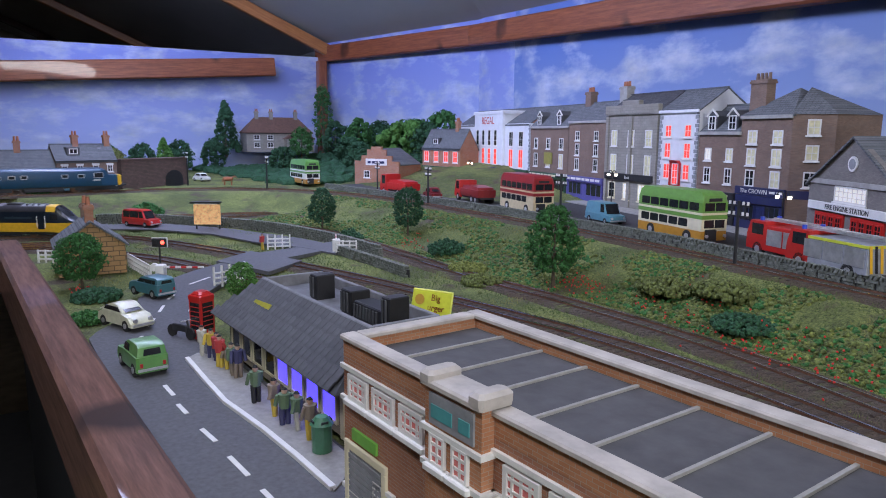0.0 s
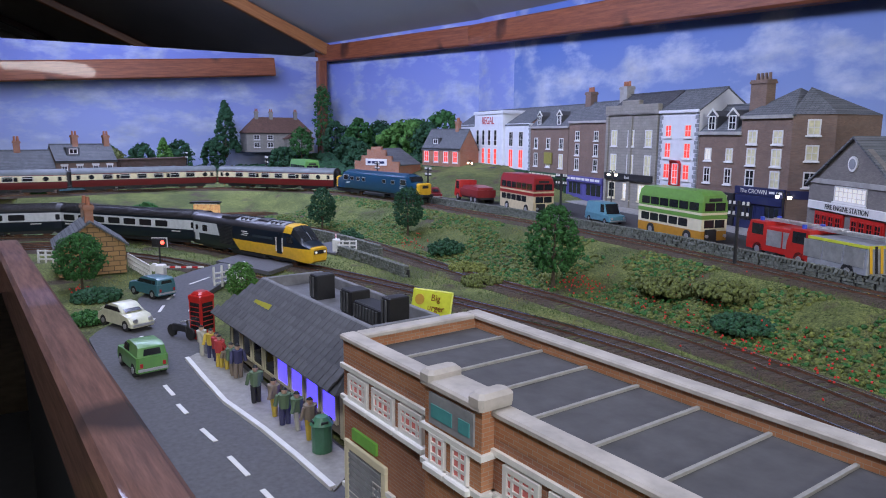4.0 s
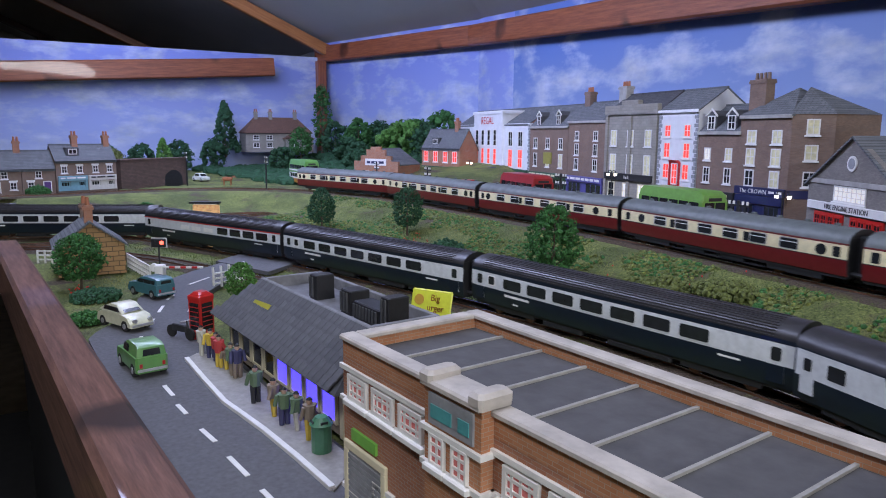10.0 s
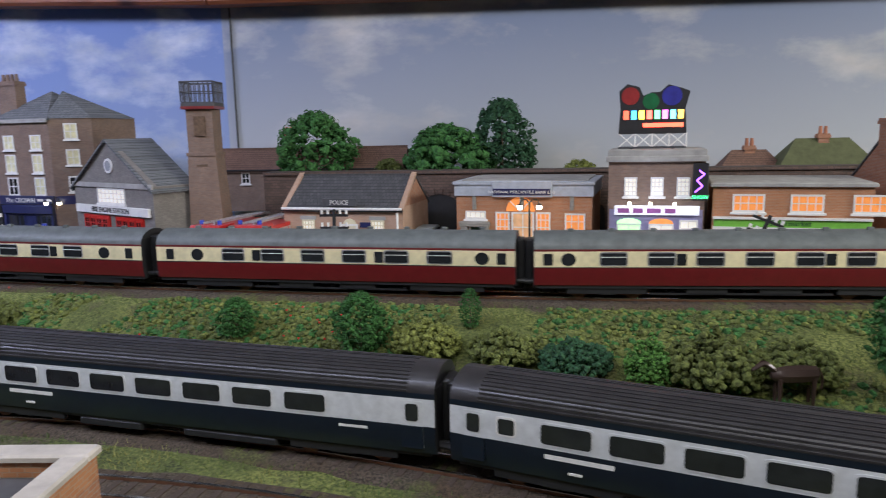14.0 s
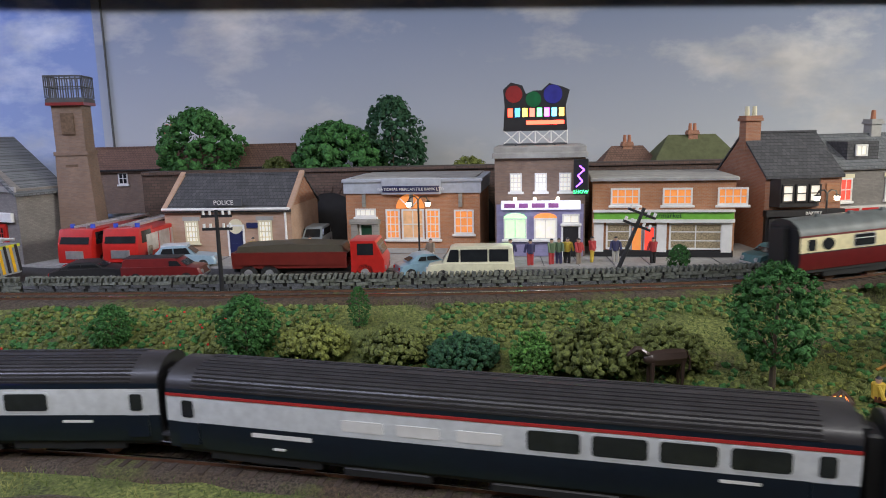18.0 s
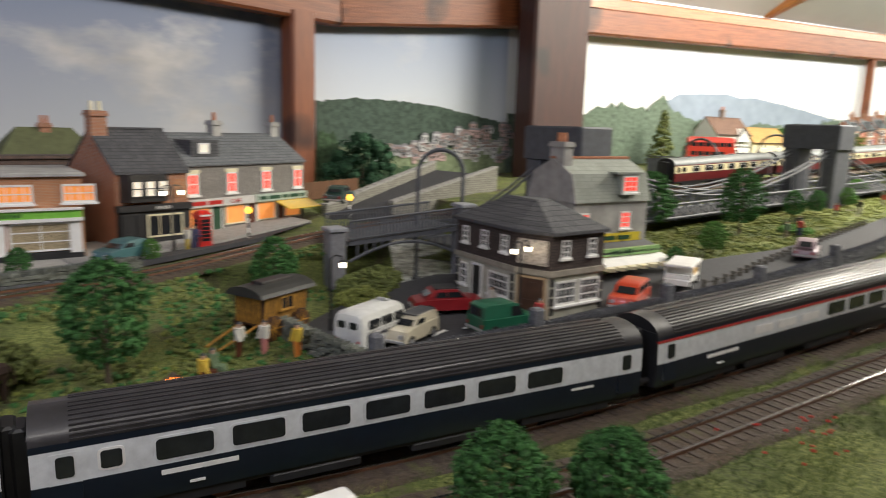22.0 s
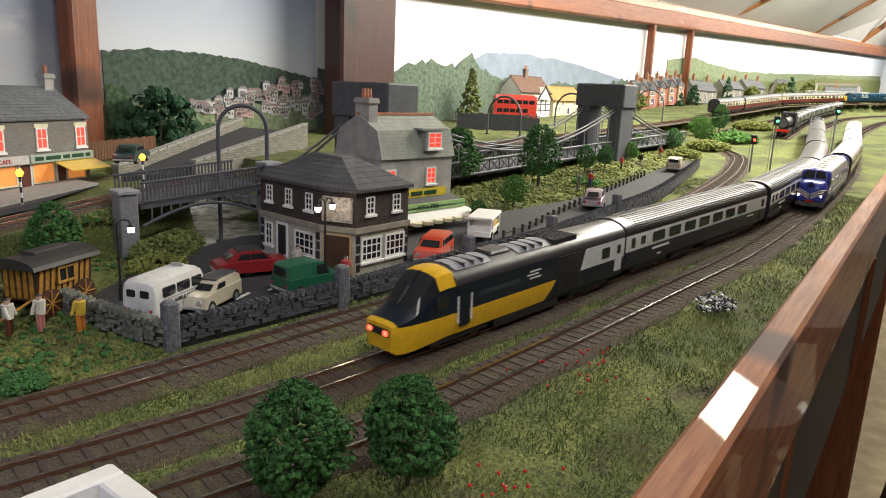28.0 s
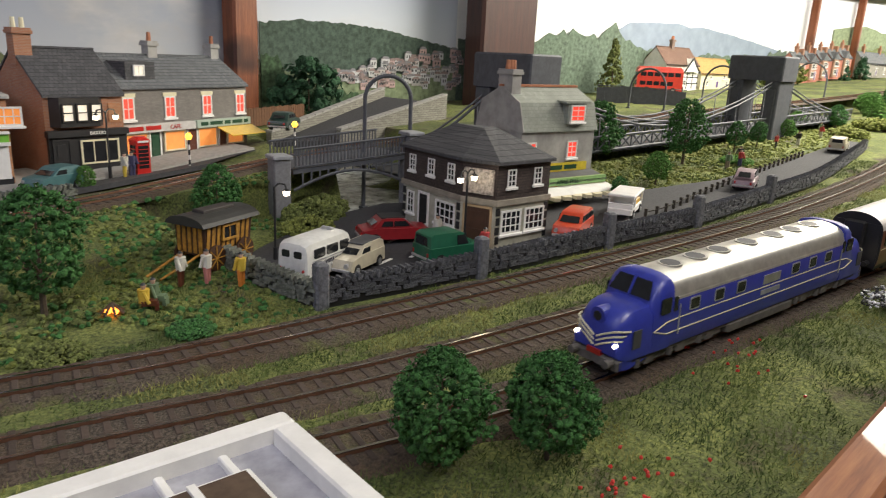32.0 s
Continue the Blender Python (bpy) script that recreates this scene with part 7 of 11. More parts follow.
def corner_pub():
    a, c1, c2, b = Vector((0.4408, 0.3492)), Vector((0.4234, 0.278)), Vector((0.428, 0.2504)), Vector((0.481, 0.2413))
    z = gz_at(0.47)
    t = thing("riverside_public_house", "two-storey corner public house with hung tiles and cream ground floor", "building", pose(c1.x, c1.y, z))
    P = [((p - c1) / S) for p in (a, c1, c2, b)]
    back = [P[3] + Vector((1.8, 4.6)), P[0] + Vector((4.6, 0.3))]
    outline = [(p.x, p.y) for p in P + back]
    h1, h2 = 2.2, 4.55
    part("ground_floor", M().prism(outline, -0.3, h1, "z"), mat("cream_render", (0.42, 0.41, 0.33), 0.8), t)
    grown = [(p.x, p.y) for p in P + back]
    part("upper_floor", M().prism(grown, h1 + 0.25, h2, "z"), TILEHUNG, t, "dark hung-tile upper floor")
    cx = sum(p[0] for p in outline) / 6
    cy = sum(p[1] for p in outline) / 6
    band = [(cx + (x - cx) * 1.035, cy + (y - cy) * 1.035) for x, y in outline]
    part("sign_band", M().prism(band, h1, h1 + 0.3, "z"), mat("stone_band", (0.3, 0.27, 0.22), 0.7), t)
    eave = [(cx + (x - cx) * 1.07, cy + (y - cy) * 1.07) for x, y in outline]
    n = len(eave)
    m = M().add([(x, y, h2) for x, y in eave] + [(x, y, h2 - 0.16) for x, y in eave] + [(cx + 0.5, cy + 2.0, h2 + 1.35), (cx - 0.1, cy - 0.5, h2 + 1.3), (cx + 1.3, cy - 0.3, h2 + 1.3)], [])
    A, B, C = 2 * n, 2 * n + 1, 2 * n + 2
    m.f = [(0, 1, B, A), (1, 2, B), (2, 3, C, B), (3, 4, C), (4, 5, A, C), (5, 0, A), (A, B, C)] + [(k, n + k, n + (k + 1) % n, (k + 1) % n) for k in range(n)]
    m.i = [0] * len(m.f)
    part("roof", m, SLATE_DK, t, "dark slate hipped roof")
    faces = []
    for p, q in zip(P, P[1:]):
        d = q - p
        faces.append((pose(p.x * S, p.y * S, 0, 0, 0, math.degrees(math.atan2(d.y, d.x))), d.length))
    f0, f1, f2 = [part("front", M().box(0.05, -0.03, h1 + 0.02, L - 0.05, 0.0, h1 + 0.26), mat("stone_band2", (0.28, 0.25, 0.2), 0.7), t, at=at) for at, L in faces]
    L0, L1, L2 = [L for _, L in faces]
    for f, L, n in ((f0, L0, 3), (f2, L2, 2)):
        for k in range(n):
            x = L * (k + 0.5) / n - 0.3
            window(f, x, h1 + 0.95, 0.62, 0.95, GLASS, 2, 3, WHITE)
    window(f0, 0.5, 0.6, 0.7, 1.3, GLASS, 2, 3, WHITE)
    window(f0, L0 * 0.6, 0.6, 1.8, 1.3, GLASS, 4, 3, WHITE)
    door(f0, L0 * 0.32, 0, 0.8, 1.95, BLACK)
    for k in range(2):
        window(f2, 0.4 + k * L2 * 0.45, 0.6, L2 * 0.38, 1.3, GLASS, 4, 3, WHITE)
    door(f1, L1 / 2 - 0.75, 0, 1.5, 2.0, mat("brown_doors", (0.07, 0.035, 0.02), 0.5), 0.0, mat("porch_stone", (0.45, 0.32, 0.18), 0.7))
    part("pub_sign", M().box(L1 / 2 - 0.9, -0.12, 2.75, L1 / 2 + 0.9, -0.03, 4.1, c=0.08), mat("painted_sign", (0.45, 0.4, 0.35), 0.5, dark=0.3, light=1.6, scale=500), f1, "painted pictorial sign")
    text("band_lettering", "Public House", 0.3, f1, (L1 / 2, -0.06, h1 + 0.05, 90, 0, 0), BLACK)
    text("band_lettering", "Ales & Spirits", 0.3, f2, (L2 / 2, -0.06, h1 + 0.05, 90, 0, 0), BLACK)
    text("band_lettering", "Ales & Spirits", 0.3, f0, (L0 * 0.62, -0.06, h1 + 0.05, 90, 0, 0), BLACK)
    for f, L in ((f0, L0), (f2, L2)):
        for x in (0.0, L - 0.3):
            for k in range(4):
                part("quoin", M().box(x + (0.0 if k % 2 else 0.05), -0.04, 0.1 + 0.52 * k, x + 0.3, 0, 0.5 + 0.52 * k), BLACK, f)


corner_pub()


def greengrocer():
    m, W = plot((0.5495, 0.2975), (0.640, 0.2755), gz_at(0.57))
    t = thing("grey_mansard_shop", "grey rendered shop with green mansard roof and dormer", "building", m)
    D, h = 6.0, 4.75
    part("wall", M().box(0, 1.4, -0.3, W, D, h), RENDER_G, t)
    pr = [(1.2, h), (1.75, h + 1.9), (D / 2 + 0.7, h + 2.9), (D - 0.35, h + 1.9), (D + 0.2, h)]
    green = brick_mat("green_slates", (0.27, 0.29, 0.25), (0.32, 0.34, 0.3), (0.2, 0.21, 0.19), 0.004, 0.003, 0.05, 0.4)
    part("mansard_roof", M().prism(pr, 0.02, W + 0.1, "x"), green, t, "pale green slate mansard")
    part("gable_wall", M().prism(pr, -0.08, 0.02, "x"), RENDER_G, t)
    part("ridge_tiles", M().box(-0.1, D / 2 + 0.5, h + 2.85, W + 0.1, D / 2 + 0.9, h + 3.0), TERRACOTTA, t)
    chimney(t, 0.0, D / 2 - 0.3, h + 2.0, 2.0, 0.8, 1.4, RENDER_G, 3)
    d = part("dormer", M().box(W * 0.55, 1.1, h + 0.5, W * 0.8, 2.4, h + 1.9).box(W * 0.5, 1.0, h + 1.9, W * 0.85, 2.6, h + 2.05), green, t)
    window(d, W * 0.58, h + 0.65, W * 0.2, 1.15, LITRED, 2, 3, WHITE, 1.07)
    for x in (0.4, W * 0.62):
        window(t, x, 2.85, 1.0, 1.2, LITRED, 2, 3, WHITE, 1.4)
    part("name_board", M().box(0.1, 1.3, 1.95, W - 0.6, 1.4, 2.55), paint(0.7, 0.55, 0.05), t)
    fascia_bars(t, 0.3, W - 1.2, 2.08, 0.3, DKGREEN, 1.29, seed=5)
    part("shop_extension", M().box(0.0, 0.1, -0.3, W, 1.4, 1.7), paint(0.16, 0.22, 0.07, 0.6), t)
    part("lean_to_roof", M().prism([(-0.1, 1.55), (1.4, 1.95), (1.4, 1.8), (-0.1, 1.4)], -0.1, W + 0.1, "x"), DKGREY, t)
    part("fascia_board", M().box(0.2, -0.1, 1.25, W, 0.1, 1.75), paint(0.3, 0.5, 0.2), t)
    text("fascia_lettering", "APPLE TREE", 0.42, t, (W * 0.45, -0.12, 1.36, 90, 0, 0), DKGREEN)
    aw = part("awning", M().add([(0.4, 0.05, 1.2), (W + 0.2, 0.05, 1.2), (W + 0.4, -1.2, 0.85), (0.3, -1.2, 0.85), (0.4, 0.05, 1.14), (W + 0.2, 0.05, 1.14), (W + 0.4, -1.2, 0.79), (0.3, -1.2, 0.79)], [(0, 1, 2, 3), (7, 6, 5, 4), (3, 2, 6, 7), (0, 3, 7, 4), (2, 1, 5, 6)]), WHITE, t, "white striped awning")
    for k in range(7):
        x = 0.4 + k * W / 7
        part("scallop", M().cyl((x + W / 14, -1.2, 0.85), (x + W / 14, -1.17, 0.62), W / 15, 6), CREAM, aw)
    window(t, 0.2, 0.3, W * 0.3, 0.95, GLASS, 2, 2, FIRERED, 0.08, False, "shop_window")
    window(t, W * 0.62, 0.3, W * 0.33, 0.95, LITWHITE, 2, 1, CREAM, 0.08, False, "shop_window")
    door(t, W * 0.42, 0, 0.8, 1.2, BLACK, 0.08)


greengrocer()


def suspension_bridge():
    """Lattice road bridge behind the public house: two masonry towers, chains, hangers and deck."""
    t = thing("suspension_bridge", "grey lattice suspension bridge with two portal towers", "bridge")
    T1, T2 = Vector((0.700, 0.424, 0.05)), Vector((1.240, 0.318, 0.05))
    d = (T2 - T1).normalized()
    n = Vector((-d.y, d.x, 0)).normalized()
    for P, hh, nm in ((T1, 0.098, "tower"), (T2, 0.115, "tower")):
        ang = math.degrees(math.atan2(d.y, d.x))
        at = pose(P.x, P.y, P.z - 0.06, 0, 0, ang) @ Matrix.Diagonal((0.8, 0.8, 1, 1))
        tw = part(nm, M().box(-0.03, -0.056, hh + 0.018, 0.03, 0.056, hh + 0.055, c=0.002), IRON, t, "slate-grey portal tower", s=1.0, at=at)
        for sy in (-1, 1):
            lo, hi = sorted((sy * 0.022, sy * 0.052))
            part("tower_leg", M().box(-0.028, lo, 0, 0.028, hi, hh + 0.019, c=0.002), IRON, tw, s=1.0)
            part("plinth", M().box(-0.034, lo - 0.005, 0.0, 0.034, hi + 0.005, 0.012, c=0.001), IRON, tw, s=1.0)
            part("leg_panel", M().box(-0.0295, lo + 0.006, 0.03, 0.0295, hi - 0.006, hh + 0.005, c=0.001), IRON, tw, s=1.0)
    a0 = T1 - d * 0.17
    b0 = T2 + d * 0.30
    a0.z, b0.z = 0.024, 0.060
    for sd in (-0.029, 0.029):
        off = n * sd
        # deck girders
        N = 46
        ga, gb = a0 + off, b0 + off
        low, top = M(), M()
        for k in range(N):
            p, q = ga.lerp(gb, k / N), ga.lerp(gb, (k + 1) / N)
            u = Vector((0, 0, 0.017))
            br = M().tube([p, q + u], 0.0009, 4).tube([p + u, q], 0.0009, 4).tube([q, q + u], 0.0011, 4)
            part("lattice_bay", br, IRON, t, s=1.0)
        part("lower_chord", M().tube([ga, gb], 0.0018, 6), IRON, t, s=1.0)
        part("upper_chord", M().tube([ga + Vector((0, 0, 0.017)), gb + Vector((0, 0, 0.017))], 0.0018, 6), IRON, t, s=1.0)
        top1, top2 = T1 + off + Vector((0, 0, 0.056)), T2 + off + Vector((0, 0, 0.072))
        chain = [ga.lerp(top1, k / 6) + Vector((0, 0, -0.012 * math.sin(math.pi * k / 6))) for k in range(7)]
        mid = [top1.lerp(top2, k / 14) + Vector((0, 0, -0.052 * math.sin(math.pi * k / 14))) for k in range(15)]
        far = [top2.lerp(gb, k / 6) + Vector((0, 0, -0.01 * math.sin(math.pi * k / 6))) for k in range(7)]
        for pts in (chain, mid, far):
            part("chain", M().tube(pts, 0.0016, 6), IRON, t, s=1.0)
            part("chain", M().tube([p + Vector((0, 0, 0.006)) for p in pts], 0.0012, 6), IRON, t, s=1.0)
            for p in pts[1:-1]:
                f = (p - ga).dot(gb - ga) / (gb - ga).length_squared
                q = ga.lerp(gb, f) + Vector((0, 0, 0.015))
                part("hanger", M().tube([p, q], 0.0008, 5), GREY, t, s=1.0)
    part("deck", M().add([tuple(a0 + n * 0.030), tuple(b0 + n * 0.030), tuple(b0 - n * 0.030), tuple(a0 - n * 0.030)], [(0, 1, 2, 3)]).add([tuple(a0 + n * 0.030 - Vector((0, 0, 0.003))), tuple(b0 + n * 0.030 - Vector((0, 0, 0.003))), tuple(b0 - n * 0.030 - Vector((0, 0, 0.003))), tuple(a0 - n * 0.030 - Vector((0, 0, 0.003)))], [(3, 2, 1, 0)]), DKGREY, t, s=1.0)


suspension_bridge()


def road_parapet():
    """Iron plate parapet along the bridge road behind the suspension bridge."""
    t = thing("plate_parapet", "dark grey plate parapet along the bridge road", "parapet")
    a, b = Vector((1.262, 0.614, gh(1.262, 0.614))), Vector((1.322, 0.466, gh(1.322, 0.466)))
    a.z = b.z = max(a.z, b.z, 0.052)
    d = b - a
    at = pose(a.x, a.y, a.z, 0, 0, math.degrees(math.atan2(d.y, d.x)))
    n = 12
    for k in range(n):
        x0, x1 = d.length * k / n, d.length * (k + 1) / n
        h = 0.024 + 0.004 * math.sin(math.pi * (k + 0.5) / n)
        pn = part("panel", M().box(x0 + 0.0006, 0, -0.02, x1 - 0.0006, 0.0016, h), IRON, t, s=1.0, at=at)
        part("stiffener", M().box(x0 - 0.0008, -0.0012, -0.02, x0 + 0.0008, 0.0022, h + 0.001), IRON, pn, s=1.0)
    part("capping", M().box(0, -0.0014, 0.0275, d.length, 0.003, 0.029), IRON, t, s=1.0, at=at)



# ---- planting ----


def tree(at, h, r, leafmat, name="tree", label="", trunk=0.35, seed=1, conical=False, clumps=110, size=0.3):
    """Tapered trunk with limbs and a ragged crown of foam clumps; metres."""
    rng = random.Random(seed)
    t = thing(name, label or "model tree with clumped green foliage", "tree", pose(*at))
    z0 = h * trunk
    tr = M().cyl((0, 0, -0.004), (0, 0, z0 * 1.25), h * 0.028, 7, h * 0.018).cyl((0, 0, z0 * 1.2), (h * 0.01, 0, h * 0.8), h * 0.018, 6, h * 0.006)
    for k in range(5):
        a = k * 1.3 + rng.random()
        zz = z0 * (0.85 + 0.25 * k * 0.4)
        tr.cyl((0, 0, zz), (math.cos(a) * r * 0.6, math.sin(a) * r * 0.6, zz + h * 0.16), h * 0.01, 5, h * 0.004)
    part("trunk", tr, TRUNK, t, s=1.0)
    m = M()
    off = seed * 3.7
    for k in range(clumps):
        u = rng.random()
        zz = z0 * 0.75 + (h - z0 * 0.75) * (u if not conical else u ** 1.2)
        f = (zz - z0 * 0.75) / (h - z0 * 0.75)
        prof = (math.sin(math.pi * min(1, 0.12 + 0.86 * f)) ** 0.6) if not conical else (1.02 - f) ** 0.8
        a, q = rng.random() * 6.283, (0.5 + 0.5 * rng.random() ** 0.6)
        lobe = 1.0 + 0.42 * noise.noise(Vector((math.cos(a) * 1.6 + off, math.sin(a) * 1.6, f * 3.2)))
        rr = r * prof * q * lobe
        c = Vector((math.cos(a) * rr, math.sin(a) * rr, zz))
        cr = r * size * (0.6 + 0.7 * rng.random())
        if k % 3 == 0:
            m.blob(c * 0.97, cr, rng)
            continue
        for _ in range(4):
            d = Vector((rng.gauss(0, 1), rng.gauss(0, 1), rng.gauss(0, 1) + 0.3)).normalized()
            e = d.orthogonal().normalized()
            e.rotate(Matrix.Rotation(rng.random() * 6.283, 3, d))
            g = d.cross(e)
            p, w = c + d * cr * 0.7, cr * 0.62
            m.add([p - e * w, p - g * w * 0.6 + d * w * 0.3, p + e * w, p + g * w * 0.6 + d * w * 0.3], [(0, 1, 2, 3)])
    part("crown", m, leafmat, t, s=1.0)
    return t


def bush(at, w, h, leafmat, label="low green foam bush", seed=1, n=30, flower=None):
    rng = random.Random(seed)
    m = M()
    for k in range(n):
        a, q = rng.random() * 6.283, rng.random() ** 0.5
        m.blob((math.cos(a) * w * q, math.sin(a) * w * q, h * (0.2 + 0.7 * rng.random()) * (1 - 0.5 * q)), w * 0.085 * (0.6 + 0.7 * rng.random()), rng)
    ob = solid("bush", m, leafmat, label, "bush", at=pose(*at))
    return ob


def gh(x, y):
    return float(ground_z(np.array([x]), np.array([y]))[0])


road_parapet()

TREES = [(-0.549, 0.376, 0.078, 0.026, LEAF_MID, 0.32), (-0.879, 0.388, 0.066, 0.021, LEAF_DK, 0.3), (-1.039, 0.324, 0.062, 0.022, LEAF_DK, 0.25),
         (-0.747, -0.009, 0.052, 0.022, LEAF_MID, 0.3), (-0.634, 0.109, 0.034, 0.014, LEAF_BRI, 0.25), (-0.202, 0.408, 0.026, 0.012, LEAF_MID, 0.1), (-0.116, 0.391, 0.038, 0.017, LEAF_MID, 0.15),
         (-0.052, 0.411, 0.026, 0.007, LEAF_MID, 0.1), (0.167, 0.339, 0.066, 0.022, LEAF_MID, 0.3), (0.174, 0.504, 0.024, 0.009, LEAF_MID, 0.2), (0.266, 0.510, 0.02, 0.008, LEAF_BRI, 0.2),
         (0.330, 0.438, 0.052, 0.02, LEAF_MID, 0.2), (0.832, 0.384, 0.073, 0.03, LEAF_MID, 0.25), (0.887, 0.295, 0.080, 0.026, LEAF_MID, 0.28), (0.745, 0.268, 0.036, 0.014, LEAF_BRI, 0.3),
         (1.035, 0.281, 0.043, 0.014, LEAF_MID, 0.35), (1.103, 0.271, 0.038, 0.013, LEAF_MID, 0.35), (1.405, 0.292, 0.03, 0.016, LEAF_BRI, 0.2),
         (1.453, 0.240, 0.042, 0.018, LEAF_MID, 0.25), (1.655, 0.218, 0.055, 0.022, LEAF_BRI, 0.2), (1.947, 0.224, 0.071, 0.022, LEAF_MID, 0.25), (0.633, 0.256, 0.027, 0.01, LEAF_MID, 0.2),
         (1.25, 0.27, 0.03, 0.015, LEAF_BRI, 0.2), (1.8, 0.25, 0.045, 0.025, LEAF_BRI, 0.2), (0.211, 0.118, 0.045, 0.0175, LEAF_MID, 0.2), (0.243, 0.092, 0.042, 0.0165, LEAF_MID, 0.25)]
for k, (x, y, h, r, lm, tk) in enumerate(TREES):
    near = k >= len(TREES) - 2
    tree((x, y, gh(x, y)), h, r, lm, trunk=tk, seed=k + 10, clumps=1900 if near else 1100, size=0.075 if near else 0.08, label="bushy bright green model tree on a bare trunk" if tk > 0.2 else "small round green model tree")
for k, (x, y, z, h, r, lm, con) in enumerate(((-2.22, 0.44, 0.07, 0.16, 0.05, LEAF_DK, True), (-1.9, 0.22, 0.04, 0.085, 0.028, LEAF_BRI, True), (-1.62, 0.08, 0.03, 0.075, 0.035, LEAF_OLIVE, False), (-2.05, 0.62, 0.07, 0.085, 0.035, LEAF_MID, False), (-1.95, 0.76, 0.06, 0.12, 0.045, LEAF_MID, False),
                                              (-1.72, 0.80, 0.06, 0.11, 0.07, LEAF_BRI, False), (-2.2, 0.74, 0.08, 0.21, 0.035, LEAF_MID, False), (1.43, 0.67, 0.07, 0.115, 0.03, LEAF_OLIVE, True), (2.6, 0.46, 0.11, 0.09, 0.03, LEAF_DK, True), (0.72, 0.80, 0.02, 0.10, 0.05, LEAF_DK, False), (1.98, 0.62, 0.09, 0.07, 0.045, LEAF_BRI, False))):
    tree((x, y, z), h, r, lm, trunk=0.12, seed=k + 60, conical=con, clumps=330, size=0.15, name="conifer" if con else "tree", label="dark pointed model conifer" if con else "dense green model tree on the bank")
BUSHES = [(-1.292, 0.107, 0.028, 0.034, LEAF_MID), (-1.478, -0.048, 0.02, 0.024, LEAF_MID), (-0.887, 0.307, 0.018, 0.026, LEAF_DK), (-0.752, 0.376, 0.022, 0.022, LEAF_DK), (0.080, 0.363, 0.024, 0.036, LEAF_OLIVE), (0.122, 0.365, 0.02, 0.028, LEAF_OLIVE), (0.047, 0.361, 0.012, 0.036, LEAF_BRI),
          (-0.076, 0.391, 0.02, 0.024, LEAF_YEL), (-0.03, 0.385, 0.02, 0.022, LEAF_OLIVE), (0.01, 0.375, 0.02, 0.022, LEAF_DK), (-0.45, 0.42, 0.025, 0.014, LEAF_OLIVE), (-0.40, 0.43, 0.025, 0.014, LEAF_OLIVE), (-0.36, 0.40, 0.022, 0.014, LEAF_DK), (0.40, 0.41, 0.025, 0.022, LEAF_OLIVE), (0.37, 0.38, 0.02, 0.02, LEAF_YEL), (0.43, 0.43, 0.02, 0.018, LEAF_OLIVE),
          (-0.66, 0.35, 0.02, 0.012, LEAF_YEL), (-0.60, 0.33, 0.02, 0.012, LEAF_OLIVE), (1.35, 0.2, 0.03, 0.02, LEAF_YEL), (1.5, 0.18, 0.04, 0.025, LEAF_YEL), (1.7, 0.16, 0.05, 0.03, LEAF_BRI), (2.1, 0.16, 0.05, 0.03, LEAF_YEL), (0.95, 0.25, 0.02, 0.012, LEAF_BRI), (0.215, 0.285, 0.012, 0.006, LEAF_MID), (0.155, 0.30, 0.014, 0.007, LEAF_OLIVE), (-0.66, 0.13, 0.015, 0.012, LEAF_YEL), (-0.70, 0.0, 0.02, 0.012, LEAF_DK), (-0.62, -0.01, 0.014, 0.012, LEAF_MID), (-0.45, 0.09, 0.012, 0.012, LEAF_BRI)]
for k, (x, y, w, h, lm) in enumerate(BUSHES):
    bush((x, y, gh(x, y)), w, h, lm, seed=k, n=520, label="clumped %s foam bush on the bank" % {LEAF_MID: "green", LEAF_DK: "dark green", LEAF_BRI: "bright green", LEAF_OLIVE: "olive", LEAF_YEL: "yellow-green"}[lm])


def undergrowth(name, label, region, n, leafmat, size, seed):
    """Scatter of small clumps that nobody could count."""
    rng = random.Random(seed)
    m, pts = M(), []
    while len(pts) < n:
        p = region(rng)
        if p:
            pts.append(p)
    zz = ground_z(np.array([p[0] for p in pts]), np.array([p[1] for p in pts]))
    for (x, y), z in zip(pts, zz):
        m.blob((x, y, float(z) + size * 0.3), size * (0.5 + rng.random()), rng, sq=0.8)
    return solid(name, m, leafmat, label, "undergrowth", "stuff")


HX = np.array([p.x for p in HIGH if -0.2 < p.y]), np.array([p.y for p in HIGH if -0.2 < p.y])
SX = np.array([p.x for p in SIDING if -0.2 < p.y]), np.array([p.y for p in SIDING if -0.2 < p.y])


def on_bank(rng):
    x = rng.uniform(-1.25, 0.42)
    lo, hi = float(np.interp(x, *SX)) + 0.025, float(np.interp(x, *HX)) - 0.022
    if hi < lo:
        return None
    y = rng.uniform(lo, hi)
    return (x, y) if noise.noise(Vector((x * 14, y * 14, 7))) > -0.12 else None


undergrowth("bank_undergrowth", "mixed olive scrub over the railway bank", on_bank, 5200, LEAF_OLIVE, 0.0021, 3)
undergrowth("bank_weeds", "dark weeds over the railway bank", on_bank, 4600, LEAF_MID, 0.0019, 4)
undergrowth("bank_moss", "yellow-green tufts over the railway bank", on_bank, 2200, LEAF_YEL, 0.0018, 14)


def on_hill(rng):
    x, y = rng.uniform(-2.25, -1.55), rng.uniform(0.35, 0.9)
    return (x, y) if y > 0.42 + 0.1 * (x + 1.55) and y < 0.76 + 0.22 * (x + 2.3) else None


undergrowth("hillside_scrub", "dark wooded scrub over the corner hillside", on_hill, 700, LEAF_DK, 0.014, 8)


